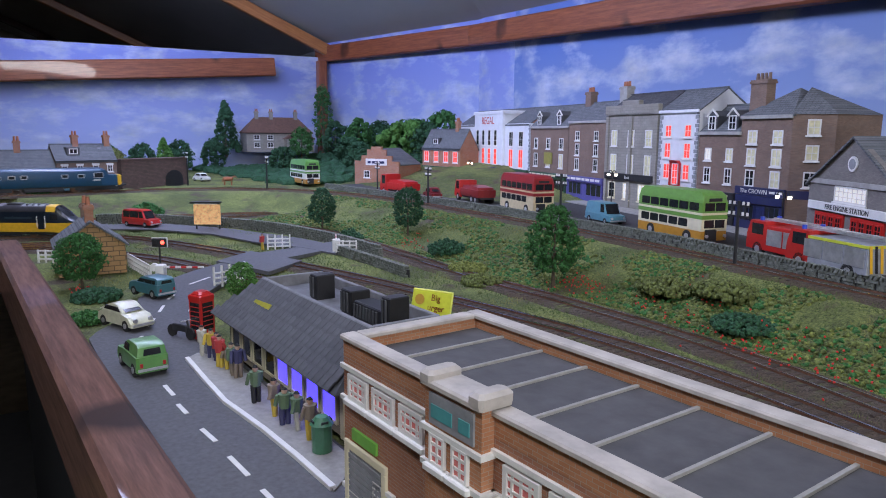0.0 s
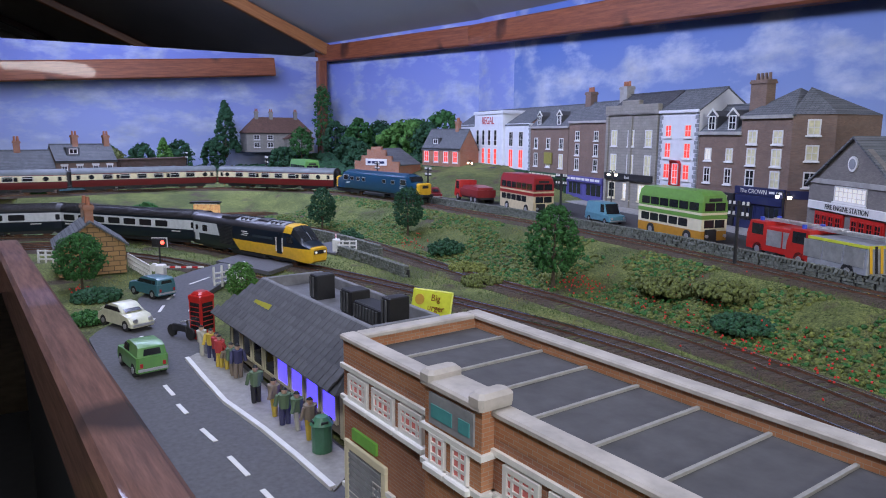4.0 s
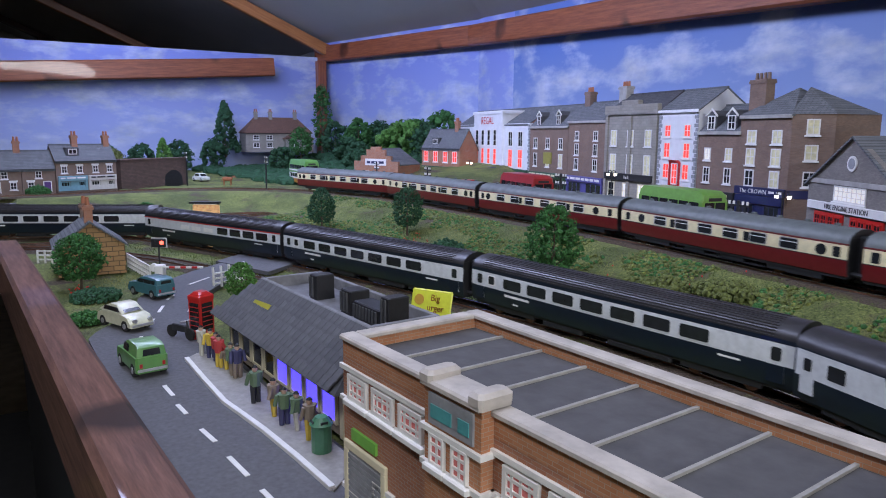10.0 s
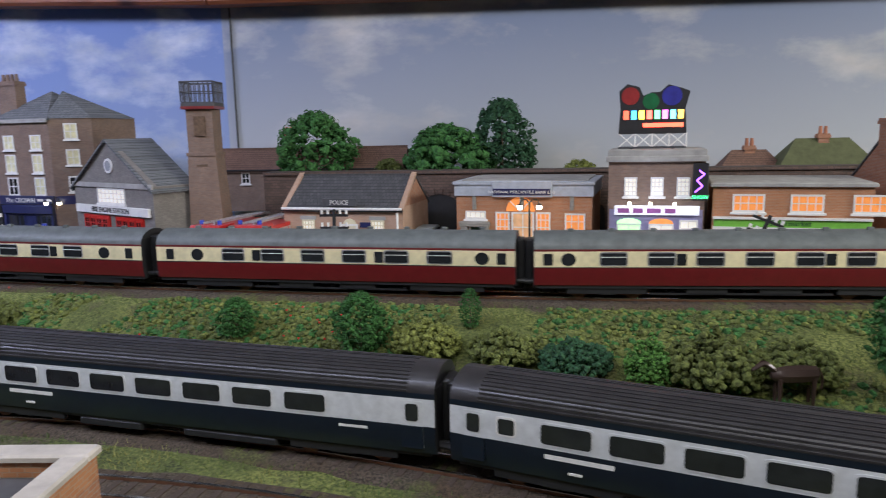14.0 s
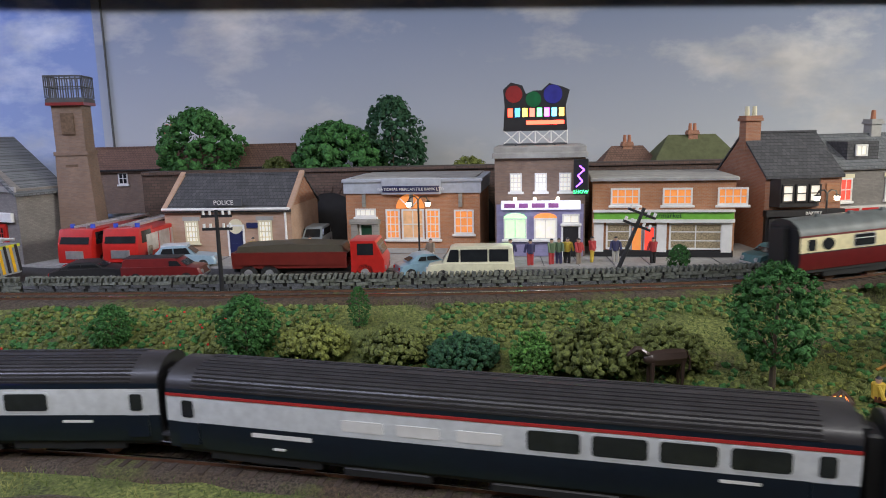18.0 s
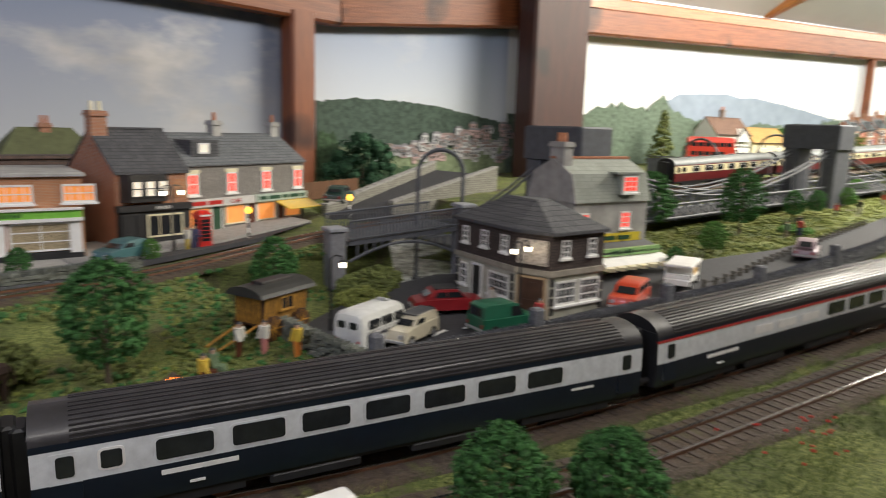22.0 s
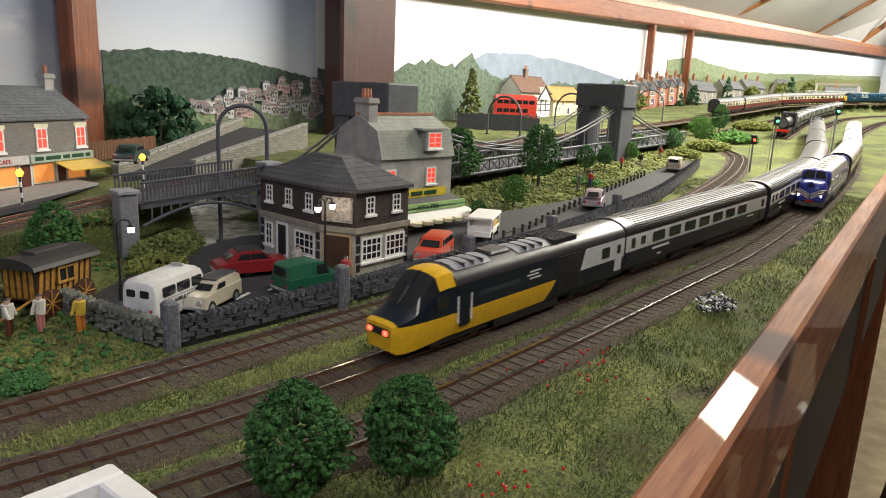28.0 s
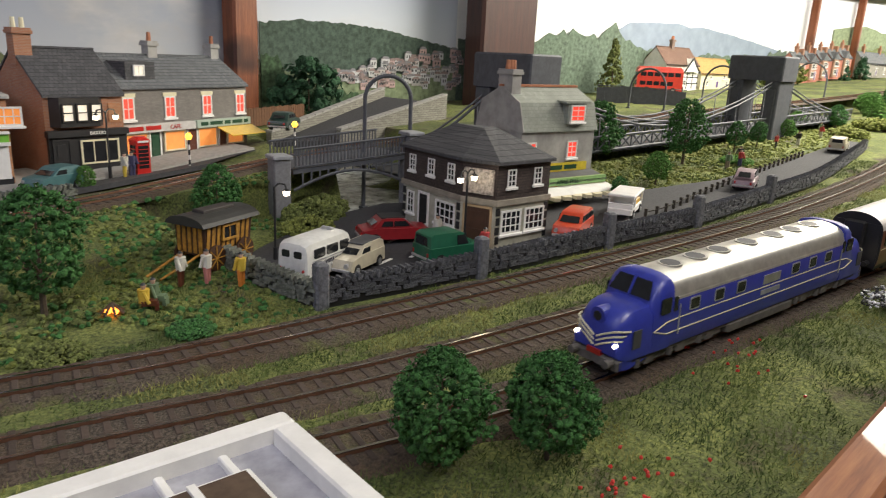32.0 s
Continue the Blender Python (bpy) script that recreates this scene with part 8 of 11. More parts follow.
def on_right(rng):
    x = rng.uniform(0.65, 2.0)
    hi = float(np.interp(x, *HX)) - 0.05
    lo = float(np.interp(x, *SX)) + 0.06
    return (x, rng.uniform(lo, hi)) if hi > lo else None


undergrowth("park_shrubs", "yellow-green shrubs over the park beside the bridge", on_right, 2600, LEAF_YEL, 0.0026, 9)


def grass_blades():
    """Fine fibres of static grass over the verges."""
    rng = random.Random(2)
    low = np.concatenate([LOW2, HIGH2])
    groups = {0: M(), 1: M(), 2: M()}
    n = 0
    cand = []
    for _ in range(240000):
        if rng.random() < 0.55:
            x = rng.uniform(0.16, 1.1)
            y = rng.uniform(-0.08, 0.36)
        else:
            x = rng.uniform(-1.2, 0.5)
            y = rng.uniform(0.0, 0.47)
        cand.append((x, y))
    c = np.array(cand)
    front = np.where(c[:, 0] < 0, 0.02 + 0.1 * c[:, 0], 0.038 - 0.12 * c[:, 0])
    d = np.empty(len(c))
    for a in range(0, len(c), 3000):
        d[a:a + 3000] = np.sqrt(((c[a:a + 3000, None] - low[None, ::3]) ** 2).sum(2).min(1))
    road = (c[:, 0] < -0.18) & (c[:, 1] < 0.135 + np.maximum(0, -(c[:, 0] + 0.70)) * 1.2) & (c[:, 0] > -0.72) & (c[:, 1] < 0.16)
    yard = (c[:, 0] > 0.285) & (c[:, 1] > 0.255 - 0.22 * (c[:, 0] - 0.28)) & (c[:, 0] < 0.66)
    ok = (d > 0.0165) & (c[:, 1] > front) & ~road & ~yard
    c = c[ok]
    z = ground_z(c[:, 0], c[:, 1])
    for (x, y), zz in zip(c.tolist(), z.tolist()):
        v = noise.noise(Vector((x * 18, y * 18, 1)))
        if v < -0.42:
            continue
        m = groups[0 if v < 0.02 else 1 if v < 0.25 else 2]
        a = rng.random() * 6.283
        h = rng.uniform(0.0012, 0.0034)
        w = 0.0003
        lx, ly = rng.uniform(-0.002, 0.002), rng.uniform(-0.002, 0.002)
        dx, dy = math.cos(a) * w, math.sin(a) * w
        m.add([(x - dx, y - dy, zz), (x + dx, y + dy, zz), (x + lx, y + ly, zz + h)], [(0, 1, 2)])
    for k, (nm, mt) in enumerate((("dark_static_grass", mat("grass_dark", (0.075, 0.115, 0.028), 0.9, bump=0)), ("static_grass", mat("grass_mid", (0.12, 0.16, 0.04), 0.9, bump=0)), ("straw_static_grass", mat("grass_straw", (0.26, 0.26, 0.08), 0.9, bump=0)))):
        solid(nm, groups[k], mt, "fine static grass fibres over the verges", "grass", "stuff")


grass_blades()


def flowers(name, spots, col, label, size=0.0008):
    rng = random.Random(4)
    m = M()
    for cx, cy, r, n in spots:
        xs = [(cx + rng.gauss(0, r), cy + rng.gauss(0, r * 0.6)) for _ in range(n)]
        zz = ground_z(np.array([p[0] for p in xs]), np.array([p[1] for p in xs]))
        for (x, y), z in zip(xs, zz):
            m.blob((x, y, float(z) + rng.uniform(0.003, 0.007)), size, rng)
    solid(name, m, col, label, "flowers", "stuff")


flowers("poppies", [(-0.53, 0.39, 0.02, 60), (-0.42, 0.40, 0.03, 50), (-0.33, 0.38, 0.03, 60), (-0.27, 0.37, 0.03, 40), (0.245, 0.06, 0.012, 26), (0.36, 0.065, 0.02, 22), (-0.83, 0.37, 0.02, 30), (-0.15, 0.41, 0.02, 15), (-0.73, -0.012, 0.01, 14)], paint(0.6, 0.03, 0.02, 0.7), "scarlet poppies in the rough grass")

# ---- dry stone walls ----


def stone_block(rng):
    k = [rng.uniform(0.75, 1.0) for _ in range(8)]
    v = [(sx * 0.5 * k[i], sy * 0.5 * k[(i + 3) % 8], sz * 0.5 * k[(i + 5) % 8]) for i, (sx, sy, sz) in enumerate(((-1, -1, -1), (1, -1, -1), (1, 1, -1), (-1, 1, -1), (-1, -1, 1), (1, -1, 1), (1, 1, 1), (-1, 1, 1)))]
    return v, [(3, 2, 1, 0), (4, 5, 6, 7), (0, 1, 5, 4), (1, 2, 6, 5), (2, 3, 7, 6), (3, 0, 4, 7)]


STONES = [mesh_of("stone", M().add(*stone_block(random.Random(k))), DRYSTONE, 1.0) for k in range(8)]


def stone_wall(name, label, pts, h, mt, single=0, courses=4, seed=1, lift=0.0, size=1.0):
    rng = random.Random(seed)
    t = thing(name, label, "wall", kind="structure")
    line = smooth_line([(*p, 0) for p in pts], 0.004) if len(pts) > 2 else [Vector((*pts[0], 0)).lerp(Vector((*pts[1], 0)), k / 60) for k in range(61)]
    xs, ys = np.array([p.x for p in line]), np.array([p.y for p in line])
    zs = ground_z(xs, ys) + lift
    acc = [0.0]
    for a, b in zip(line, line[1:]):
        acc.append(acc[-1] + (b - a).length)
    rest, made = M(), 0
    ch = h / (courses + 0.9)
    for c in range(courses + 1):
        s = rng.random() * 0.004
        while s < acc[-1]:
            cope = c == courses
            L = (rng.uniform(0.0018, 0.003) if cope else rng.uniform(0.004, 0.0095)) * size
            i = int(np.searchsorted(acc, min(s + L / 2, acc[-1] - 1e-4))) - 1
            i = max(0, min(i, len(line) - 2))
            d = line[i + 1] - line[i]
            ang = math.degrees(math.atan2(d.y, d.x))
            zc = float(zs[i]) + ch * (c + 0.5) + (ch * 0.25 if cope else 0)
            hh = ch * (1.6 if cope else rng.uniform(0.9, 1.08))
            at = pose(line[i].x, line[i].y, zc, rng.uniform(-4, 4), rng.uniform(8, 24) if cope else rng.uniform(-3, 3), ang + rng.uniform(-4, 4)) @ Matrix.Diagonal((L * 1.04, (0.0062 + rng.uniform(0, 0.0016)) * size, hh, 1))
            me = STONES[rng.randrange(8)]
            if made < single:
                part("stone", me, None, t, at=at)
                made += 1
            else:
                vv, ff = stone_block(random.Random(rng.randrange(8)))
                rest.add([at @ Vector(p) for p in vv], ff)
            s += L
    # black sheet inside the wall paints the shade in gaps between stones
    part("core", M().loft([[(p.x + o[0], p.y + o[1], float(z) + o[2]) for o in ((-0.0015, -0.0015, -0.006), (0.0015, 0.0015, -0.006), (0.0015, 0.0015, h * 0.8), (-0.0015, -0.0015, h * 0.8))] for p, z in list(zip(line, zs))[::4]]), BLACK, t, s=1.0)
    if rest.v:
        tagged(part("stones", rest, mt, t, s=1.0), kind="stuff")
    return t


stone_wall("yard_wall_1", "slate-grey drystone wall between the yard and the siding", [(0.283, 0.266), (0.387, 0.232), (0.504, 0.202), (0.61, 0.175)], 0.0125, DRYSTONE, 300, 4, 1, 0.003)
stone_wall("yard_wall_2", "slate-grey drystone wall between the lane and the siding", [(0.612, 0.1745), (0.75, 0.157), (0.905, 0.143), (1.2, 0.15)], 0.0125, DRYSTONE, 0, 4, 2, 0.003)
stone_wall("field_wall", "mossy drystone wall beside the camp", [(0.281, 0.268), (0.279, 0.30), (0.272, 0.345)], 0.013, WALLSTONE_G, 0, 4, 3, 0.002)
stone_wall("street_wall_1", "low drystone wall between street and upper line", [(-1.43, 0.47), (-1.208, 0.502), (-0.979, 0.527), (-0.788, 0.537), (-0.615, 0.536), (-0.503, 0.530), (-0.399, 0.512), (-0.31, 0.504)], 0.0095, WALLSTONE_G, 0, 3, 4)
stone_wall("street_wall_2", "low drystone wall between street and upper line", [(-0.31, 0.504), (-0.244, 0.499), (-0.06, 0.491), (0.045, 0.488), (0.166, 0.490), (0.255, 0.498)], 0.0095, WALLSTONE_G, 120, 3, 5)
stone_wall("bank_wall", "long drystone wall at the foot of the bank", [(-1.24, 0.03), (-1.20, 0.10), (-1.14, 0.17), (-1.05, 0.235), (-0.90, 0.285), (-0.77, 0.300)], 0.014, WALLSTONE_G, 0, 5, 6)
stone_wall("crossing_wall", "rough drystone wall beside the crossing", [(-0.80, 0.262), (-0.72, 0.272), (-0.655, 0.278)], 0.010, WALLSTONE_G, 0, 3, 7)
for x, y in ((0.283, 0.266), (0.387, 0.232), (0.504, 0.202), (0.61, 0.175), (0.75, 0.157)):
    solid("wall_pillar", M().box(-0.004, -0.004, -0.004, 0.004, 0.004, 0.024, c=0.0012), DRYSTONE, "square stone pillar in the drystone wall", "pillar", at=pose(x, y - 0.001, gh(x, y) + 0.003, 0, 0, -16))

# ---- street surfaces ----


def ribbon(name, left, right, mt, label, cat, z):
    m = M()
    n = len(left)
    for (a, b), (c, d) in zip(left, right):
        za = z + rise(a)
        m.v += [(a, b, za), (c, d, za), (c, d, za - 0.004), (a, b, za - 0.004)]
    for k in range(n - 1):
        b = 4 * k
        m.f += [(b, b + 1, b + 5, b + 4), (b + 3, b, b + 4, b + 7), (b + 1, b + 2, b + 6, b + 5)]
        m.i += [0] * 3
    return solid(name, m, mt, label, cat, "structure")


ribbon("road_street", [(-1.50, 0.80), (-1.15, 0.745), (-0.88, 0.705), (-0.60, 0.660), (-0.48, 0.625), (-0.33, 0.577), (-0.23, 0.567), (-0.01, 0.531), (0.22, 0.520), (0.34, 0.535), (0.46, 0.57)], [(-1.48, 0.50), (-1.15, 0.525), (-0.88, 0.543), (-0.60, 0.542), (-0.48, 0.528), (-0.33, 0.507), (-0.23, 0.503), (-0.01, 0.495), (0.22, 0.50), (0.28, 0.503), (0.38, 0.52)], ASPHALT_DARK, "dark asphalt high street", "road", UP - 0.0012)
ribbon("pavement_street", [(-1.56, 0.87), (-1.15, 0.80), (-0.88, 0.76), (-0.60, 0.71), (-0.48, 0.69), (-0.33, 0.62), (-0.23, 0.65), (-0.01, 0.64), (0.22, 0.60), (0.34, 0.62), (0.46, 0.66)], [(-1.51, 0.80), (-1.15, 0.746), (-0.88, 0.706), (-0.60, 0.661), (-0.48, 0.626), (-0.33, 0.578), (-0.23, 0.568), (-0.01, 0.532), (0.22, 0.521), (0.34, 0.536), (0.46, 0.571)], PAVING, "pale paved footway along the shops", "pavement", UP + 0.0006)
pj = thing("paving_joint", "dark joints between the paving slabs", "joint", kind="structure")
for k in range(26):
    x = -0.30 + k * 0.027
    yk = float(np.interp(x, [-0.33, -0.23, -0.01, 0.22, 0.34], [0.578, 0.568, 0.532, 0.521, 0.536]))
    part("joint", M().box(-0.0003, 0, 0, 0.0003, 0.05, 0.00025), DKGREY, pj, s=1.0, at=pose(x, yk + 0.001, UP + 0.0007, 0, 0, -4))
ribbon("road_yard", [(0.272, 0.345), (0.32, 0.37), (0.40, 0.40), (0.47, 0.40), (0.56, 0.33), (0.68, 0.262), (0.80, 0.222), (1.0, 0.20), (1.25, 0.185)], [(0.286, 0.270), (0.32, 0.262), (0.40, 0.237), (0.47, 0.218), (0.56, 0.195), (0.68, 0.172), (0.80, 0.160), (1.0, 0.153), (1.25, 0.158)], ASPHALT_DARK, "dark asphalt yard and lane beside the public house", "road", 0.001)
ribbon("pavement_pub", [(0.4265, 0.3483), (0.4125, 0.2761), (0.418, 0.2432), (0.488, 0.2285), (0.571, 0.214)], [(0.418, 0.351), (0.4035, 0.2752), (0.411, 0.235), (0.488, 0.2205), (0.571, 0.206)], PAVING, "worn stone kerb round the public house", "pavement", 0.0026)
rm = thing("yard_marking", "white dashes on the yard's asphalt", "road marking", kind="structure")
for x, y, a in ((0.395, 0.315, 12), (0.355, 0.285, 12), (0.38, 0.28, 12), (0.44, 0.262, -25)):
    part("dash", M().box(-0.008, -0.0012, 0, 0.008, 0.0012, 0.0004), WHITE, rm, s=1.0, at=pose(x, y, rise(x) + 0.0012, 0, 0, a))
flat_poly("crossing_deck", [(-0.811, 0.123), (-0.86, 0.172), (-0.772, 0.206), (-0.726, 0.157)], 0.0012, ASPHALT, "grey asphalt crossing deck between the rails", "crossing", 0.004)
flat_poly("lane", [(-0.80, 0.255), (-0.86, 0.235), (-0.90, 0.205), (-1.03, 0.16), (-1.12, 0.09), (-1.15, 0.02), (-1.21, 0.03), (-1.17, 0.12), (-1.08, 0.19), (-0.94, 0.255), (-0.83, 0.285)], 0.0008, ASPHALT, "narrow asphalt lane behind the line", "road")
RIVERW = mat("white_water", (0.5, 0.52, 0.52), 0.15, dark=0.06, light=1.8, scale=55, bump=0.8)
solid("river", M().prism([(0.42, 0.44), (0.50, 0.39), (0.60, 0.45), (0.72, 0.62), (0.62, 0.72), (0.50, 0.60)], -0.02, -0.0075, "z"), RIVERW, "foaming river under the iron bridge", "river", "structure")

# ---- vehicles ----
TYRE = mat("tyre_rubber", (0.02, 0.02, 0.02), 0.8)


def wheel(t, x, y, r, w=0.22):
    wh = part("wheel", M().cyl((x, y - w / 2, r), (x, y + w / 2, r), r, 14), TYRE, t)
    sd = 1 if y > 0 else -1
    part("hub", M().cyl((x, y + sd * w / 2, r), (x, y + sd * (w / 2 + 0.03), r), r * 0.5, 10), SILVER, wh)


def hull(prof, W, inset=0.08, tumble=0.0, z0=0.0):
    """A body from its side outline; edges rounded, sides leaning in by tumble above z0."""
    cx = sum(p[0] for p in prof) / len(prof)
    cz = sum(p[1] for p in prof) / len(prof)
    rings = []
    for y, k in ((-W / 2, 1 - inset), (-W / 2 + 0.1, 1), (W / 2 - 0.1, 1), (W / 2, 1 - inset)):
        sd = -1 if y < 0 else 1
        rings.append([(cx + (x - cx) * k, y - sd * tumble * max(0, z - z0), cz + (z - cz) * k) for x, z in prof])
    return M().loft(rings)


def car(name, label, at, L=4.0, W=1.55, H=1.5, col=None, kind="saloon", roof=None, group="model cars", wheels=0.3):
    t = thing(name, label, "car", at, group)
    col = col or paint(0.3, 0.02, 0.02)
    h = L / 2
    if kind == "beetle":
        low = [(-h, 0.35), (-h + 0.1, 0.7), (-h + 0.7, 0.95), (h - 1.2, 0.95), (h - 0.35, 0.8), (h, 0.45), (h, 0.25), (-h, 0.25)]
        cab = [(-h + 0.25, 0.9), (-h + 0.75, H - 0.2), (-h + 1.4, H), (0.25, H - 0.03), (0.85, 0.92)]
    elif kind == "van":
        low = [(-h, 0.3), (-h, 0.95), (h - 0.9, 0.95), (h - 0.15, 0.85), (h, 0.55), (h, 0.28), (-h, 0.25)]
        cab = [(-h + 0.04, 0.9), (-h + 0.1, H - 0.1), (-h + 0.3, H), (h - 1.6, H), (h - 1.35, H - 0.08), (h - 0.85, 0.92)]
    else:
        low = [(-h, 0.4), (-h + 0.08, 0.75), (-h + 0.8, 0.88), (h - 1.1, 0.9), (h - 0.2, 0.78), (h, 0.5), (h - 0.05, 0.25), (-h + 0.05, 0.25)]
        cab = [(-h + 0.55, 0.85), (-h + 1.1, H - 0.06), (-h + 1.4, H), (0.25, H), (0.45, H - 0.08), (0.95, 0.88)]
    part("body", hull(low[::-1], W, 0.06), col, t, smooth=True)
    part("cabin", hull(cab[::-1], W - 0.1, 0.04, 0.16, 0.9), col, t, smooth=True)
    if roof:
        xs = [p[0] for p in cab if p[1] > H - 0.12]
        part("roof", M().box(min(xs), -W / 2 + 0.22, H - 0.02, max(xs), W / 2 - 0.22, H + 0.03, c=0.02), roof, t)
    for sd in (-1, 1):
        y = sd * (W / 2 - 0.05 - 0.16 * (H - 0.95) / 2 + 0.03)
        a, b = cab[0][0] + 0.3, cab[-1][0] - 0.22
        n = 1 if kind == "van" else 2
        if kind == "van":
            a = b - 0.75
            if any(w in name for w in ("ambulance", "estate", "off_road", "grey_van")):
                for q0, q1 in ((-h + 0.35, -h + 0.35 + (L - 2.6) / 2 - 0.1), (-h + 0.35 + (L - 2.6) / 2, a - 0.1)):
                    part("side_window", M().prism([(q0, 0.98), (q1, 0.98), (q1, H - 0.14), (q0, H - 0.14)], y - 0.04 * sd, y + 0.025 * sd), GLASS, t)
        for k in range(n):
            p, q = a + (b - a) * k / n, a + (b - a) * (k + 1) / n - 0.08
            lean = 0.22
            part("side_window", M().prism([(p + (lean if k == 0 and kind != "van" else 0), 0.98), (q + 0.02, 0.98), (q - (lean if k == n - 1 else 0), H - 0.14), (p + (0.4 if k == 0 and kind != "van" else 0), H - 0.14)], y - 0.04 * sd, y + 0.025 * sd), GLASS, t)
    fx = cab[-1]
    up = cab[-2] if kind != "beetle" else cab[-2]
    part("windscreen", M().add([(fx[0] + 0.02, -W / 2 + 0.2, 0.97), (fx[0] + 0.02, W / 2 - 0.2, 0.97), (up[0] + 0.03, W / 2 - 0.26, H - 0.12), (up[0] + 0.03, -W / 2 + 0.26, H - 0.12)], [(0, 1, 2, 3)]), GLASS, t)
    part("rear_window", M().add([(cab[0][0] + 0.0, -W / 2 + 0.3, 1.0), (cab[0][0] + 0.0, W / 2 - 0.3, 1.0), (cab[1][0] - 0.06, W / 2 - 0.34, H - 0.16), (cab[1][0] - 0.06, -W / 2 + 0.34, H - 0.16)], [(3, 2, 1, 0)]), GLASS, t)
    for x in (-h * 0.62, h * 0.62):
        for sd in (-1, 1):
            wheel(t, x, sd * (W / 2 - 0.1), wheels)
    for x in (-h - 0.03, h - 0.03):
        part("bumper", M().box(x, -W / 2 + 0.05, 0.32, x + 0.08, W / 2 - 0.05, 0.44, c=0.02), SILVER, t)
    for sd in (-1, 1):
        part("headlight", M().cyl((h - 0.1, sd * (W / 2 - 0.25), 0.62), (h + 0.02, sd * (W / 2 - 0.25), 0.62), 0.12, 10), SILVER, t)
        part("tail_light", M().box(-h - 0.02, sd * (W / 2 - 0.2) - 0.06, 0.5, -h + 0.05, sd * (W / 2 - 0.2) + 0.06, 0.68), paint(0.4, 0.01, 0.01), t)
    return t


def bus(name, label, at, top, band, bottom, L=8.2, single=False):
    t = thing(name, label, "bus", at, "model buses")
    W, H = 2.4, 4.2
    h = L / 2
    def slab(z0, z1, i=0.0):
        return M().box(-h, -W / 2, z0, h, W / 2, z1, c=0.12 if z1 > H - 0.1 else 0.0)
    part("lower_panels", M().box(-h, -W / 2, 0.3, h, W / 2, 1.05), bottom, t)
    part("lower_saloon", M().box(-h, -W / 2, 1.05, h, W / 2, 2.05), band, t)
    part("middle_band", M().box(-h - 0.02, -W / 2 - 0.02, 1.98, h + 0.02, W / 2 + 0.02, 2.3), top, t)
    part("upper_saloon", M().box(-h, -W / 2, 2.3, h, W / 2, 3.3), top, t)
    part("cream_band", M().box(-h - 0.025, -W / 2 - 0.025, 2.3, h + 0.025, W / 2 + 0.025, 2.48), band, t)
    part("roof", hull([(-h, 3.3), (-h + 0.05, 3.8), (-h + 0.4, 4.1), (h - 0.5, 4.1), (h - 0.05, 3.8), (h, 3.3)][::-1], W, 0.02, 0.25, 3.4), top, t, smooth=True)
    n = 6
    for k in range(n):
        x = -h + 0.45 + k * (L - 0.7) / n
        w = (L - 0.7) / n - 0.16
        for sd in (-1, 1):
            for z in (1.25, 2.62):
                if z < 2 and k == n - 1 and sd < 0:
                    continue
                part("side_window", M().prism(rounded(x, z, x + w, z + 0.62, 0.08), sd * (W / 2) - 0.03 * sd, sd * (W / 2 + 0.02)), GLASS, t)
    for sd in (-1, 1):
        for z in (1.3, 2.62):
            for y in (-0.95, 0.05):
                part("front_window", M().box(min(sd * h, sd * (h + 0.03)), y, z, max(sd * h, sd * (h + 0.03)), y + 0.9, z + 0.62), GLASS, t)
        for x in (-h * 0.55, h * 0.6):
            wheel(t, x, sd * (W / 2 - 0.1), 0.5, 0.3)
    part("destination_board", M().box(h, -0.6, 3.35, h + 0.04, 0.6, 3.6), BLACK, t)
    part("radiator", M().box(h, -0.9, 0.35, h + 0.25, 0.1, 1.2, c=0.05), BLACK, t)
    for y in (-0.85, 0.85):
        part("headlight", M().cyl((h + 0.2, y, 0.7), (h + 0.3, y, 0.7), 0.14, 10), SILVER, t)
    return t


def lorry(name, label, at, cab, bed, L=9.0, H=2.4, tarp=False):
    t = thing(name, label, "lorry", at, "model lorries")
    W, h = 2.3, L / 2
    part("chassis", M().box(-h, -0.9, 0.55, h - 0.2, 0.9, 0.8), BLACK, t)
    part("cab", hull([(h - 1.9, 0.5), (h - 1.9, H), (h - 0.5, H), (h - 0.15, 1.5), (h, 1.2), (h, 0.5)][::-1], W, 0.03), cab, t, smooth=True)
    part("windscreen", M().add([(h - 0.46, -0.95, H - 0.1), (h - 0.46, 0.95, H - 0.1), (h - 0.12, 0.98, 1.52), (h - 0.12, -0.98, 1.52)], [(0, 1, 2, 3)]), GLASS, t)
    for sd in (-1, 1):
        part("cab_window", M().box(h - 1.5, sd * 1.13 - 0.03, 1.5, h - 0.6, sd * 1.13 + 0.03, H - 0.15), GLASS, t)
        part("headlight", M().cyl((h, sd * 0.85, 0.75), (h + 0.05, sd * 0.85, 0.75), 0.13, 10), SILVER, t)
        for x in (-h + 0.9, -h + 2.1, h - 1.1):
            wheel(t, x, sd * 1.0, 0.5, 0.3)
    bd = part("load_bed", M().box(-h, -W / 2, 0.8, h - 2.1, W / 2, 1.0).box(-h, -W / 2, 1.0, -h + 0.1, W / 2, 1.7), bed, t)
    for sd in (-1, 1):
        part("side_board", M().box(-h, sd * W / 2 - 0.06, 1.0, h - 2.1, sd * W / 2 + 0.06, 1.7), bed, bd)
    if tarp:
        part("load_sheet", hull([(-h + 0.15, 1.5), (-h + 0.3, 2.0), (-1, 2.15), (h - 2.4, 2.05), (h - 2.2, 1.5)][::-1], W - 0.1, 0.03, 0.2, 1.5), tarp, t, smooth=True)
    return t


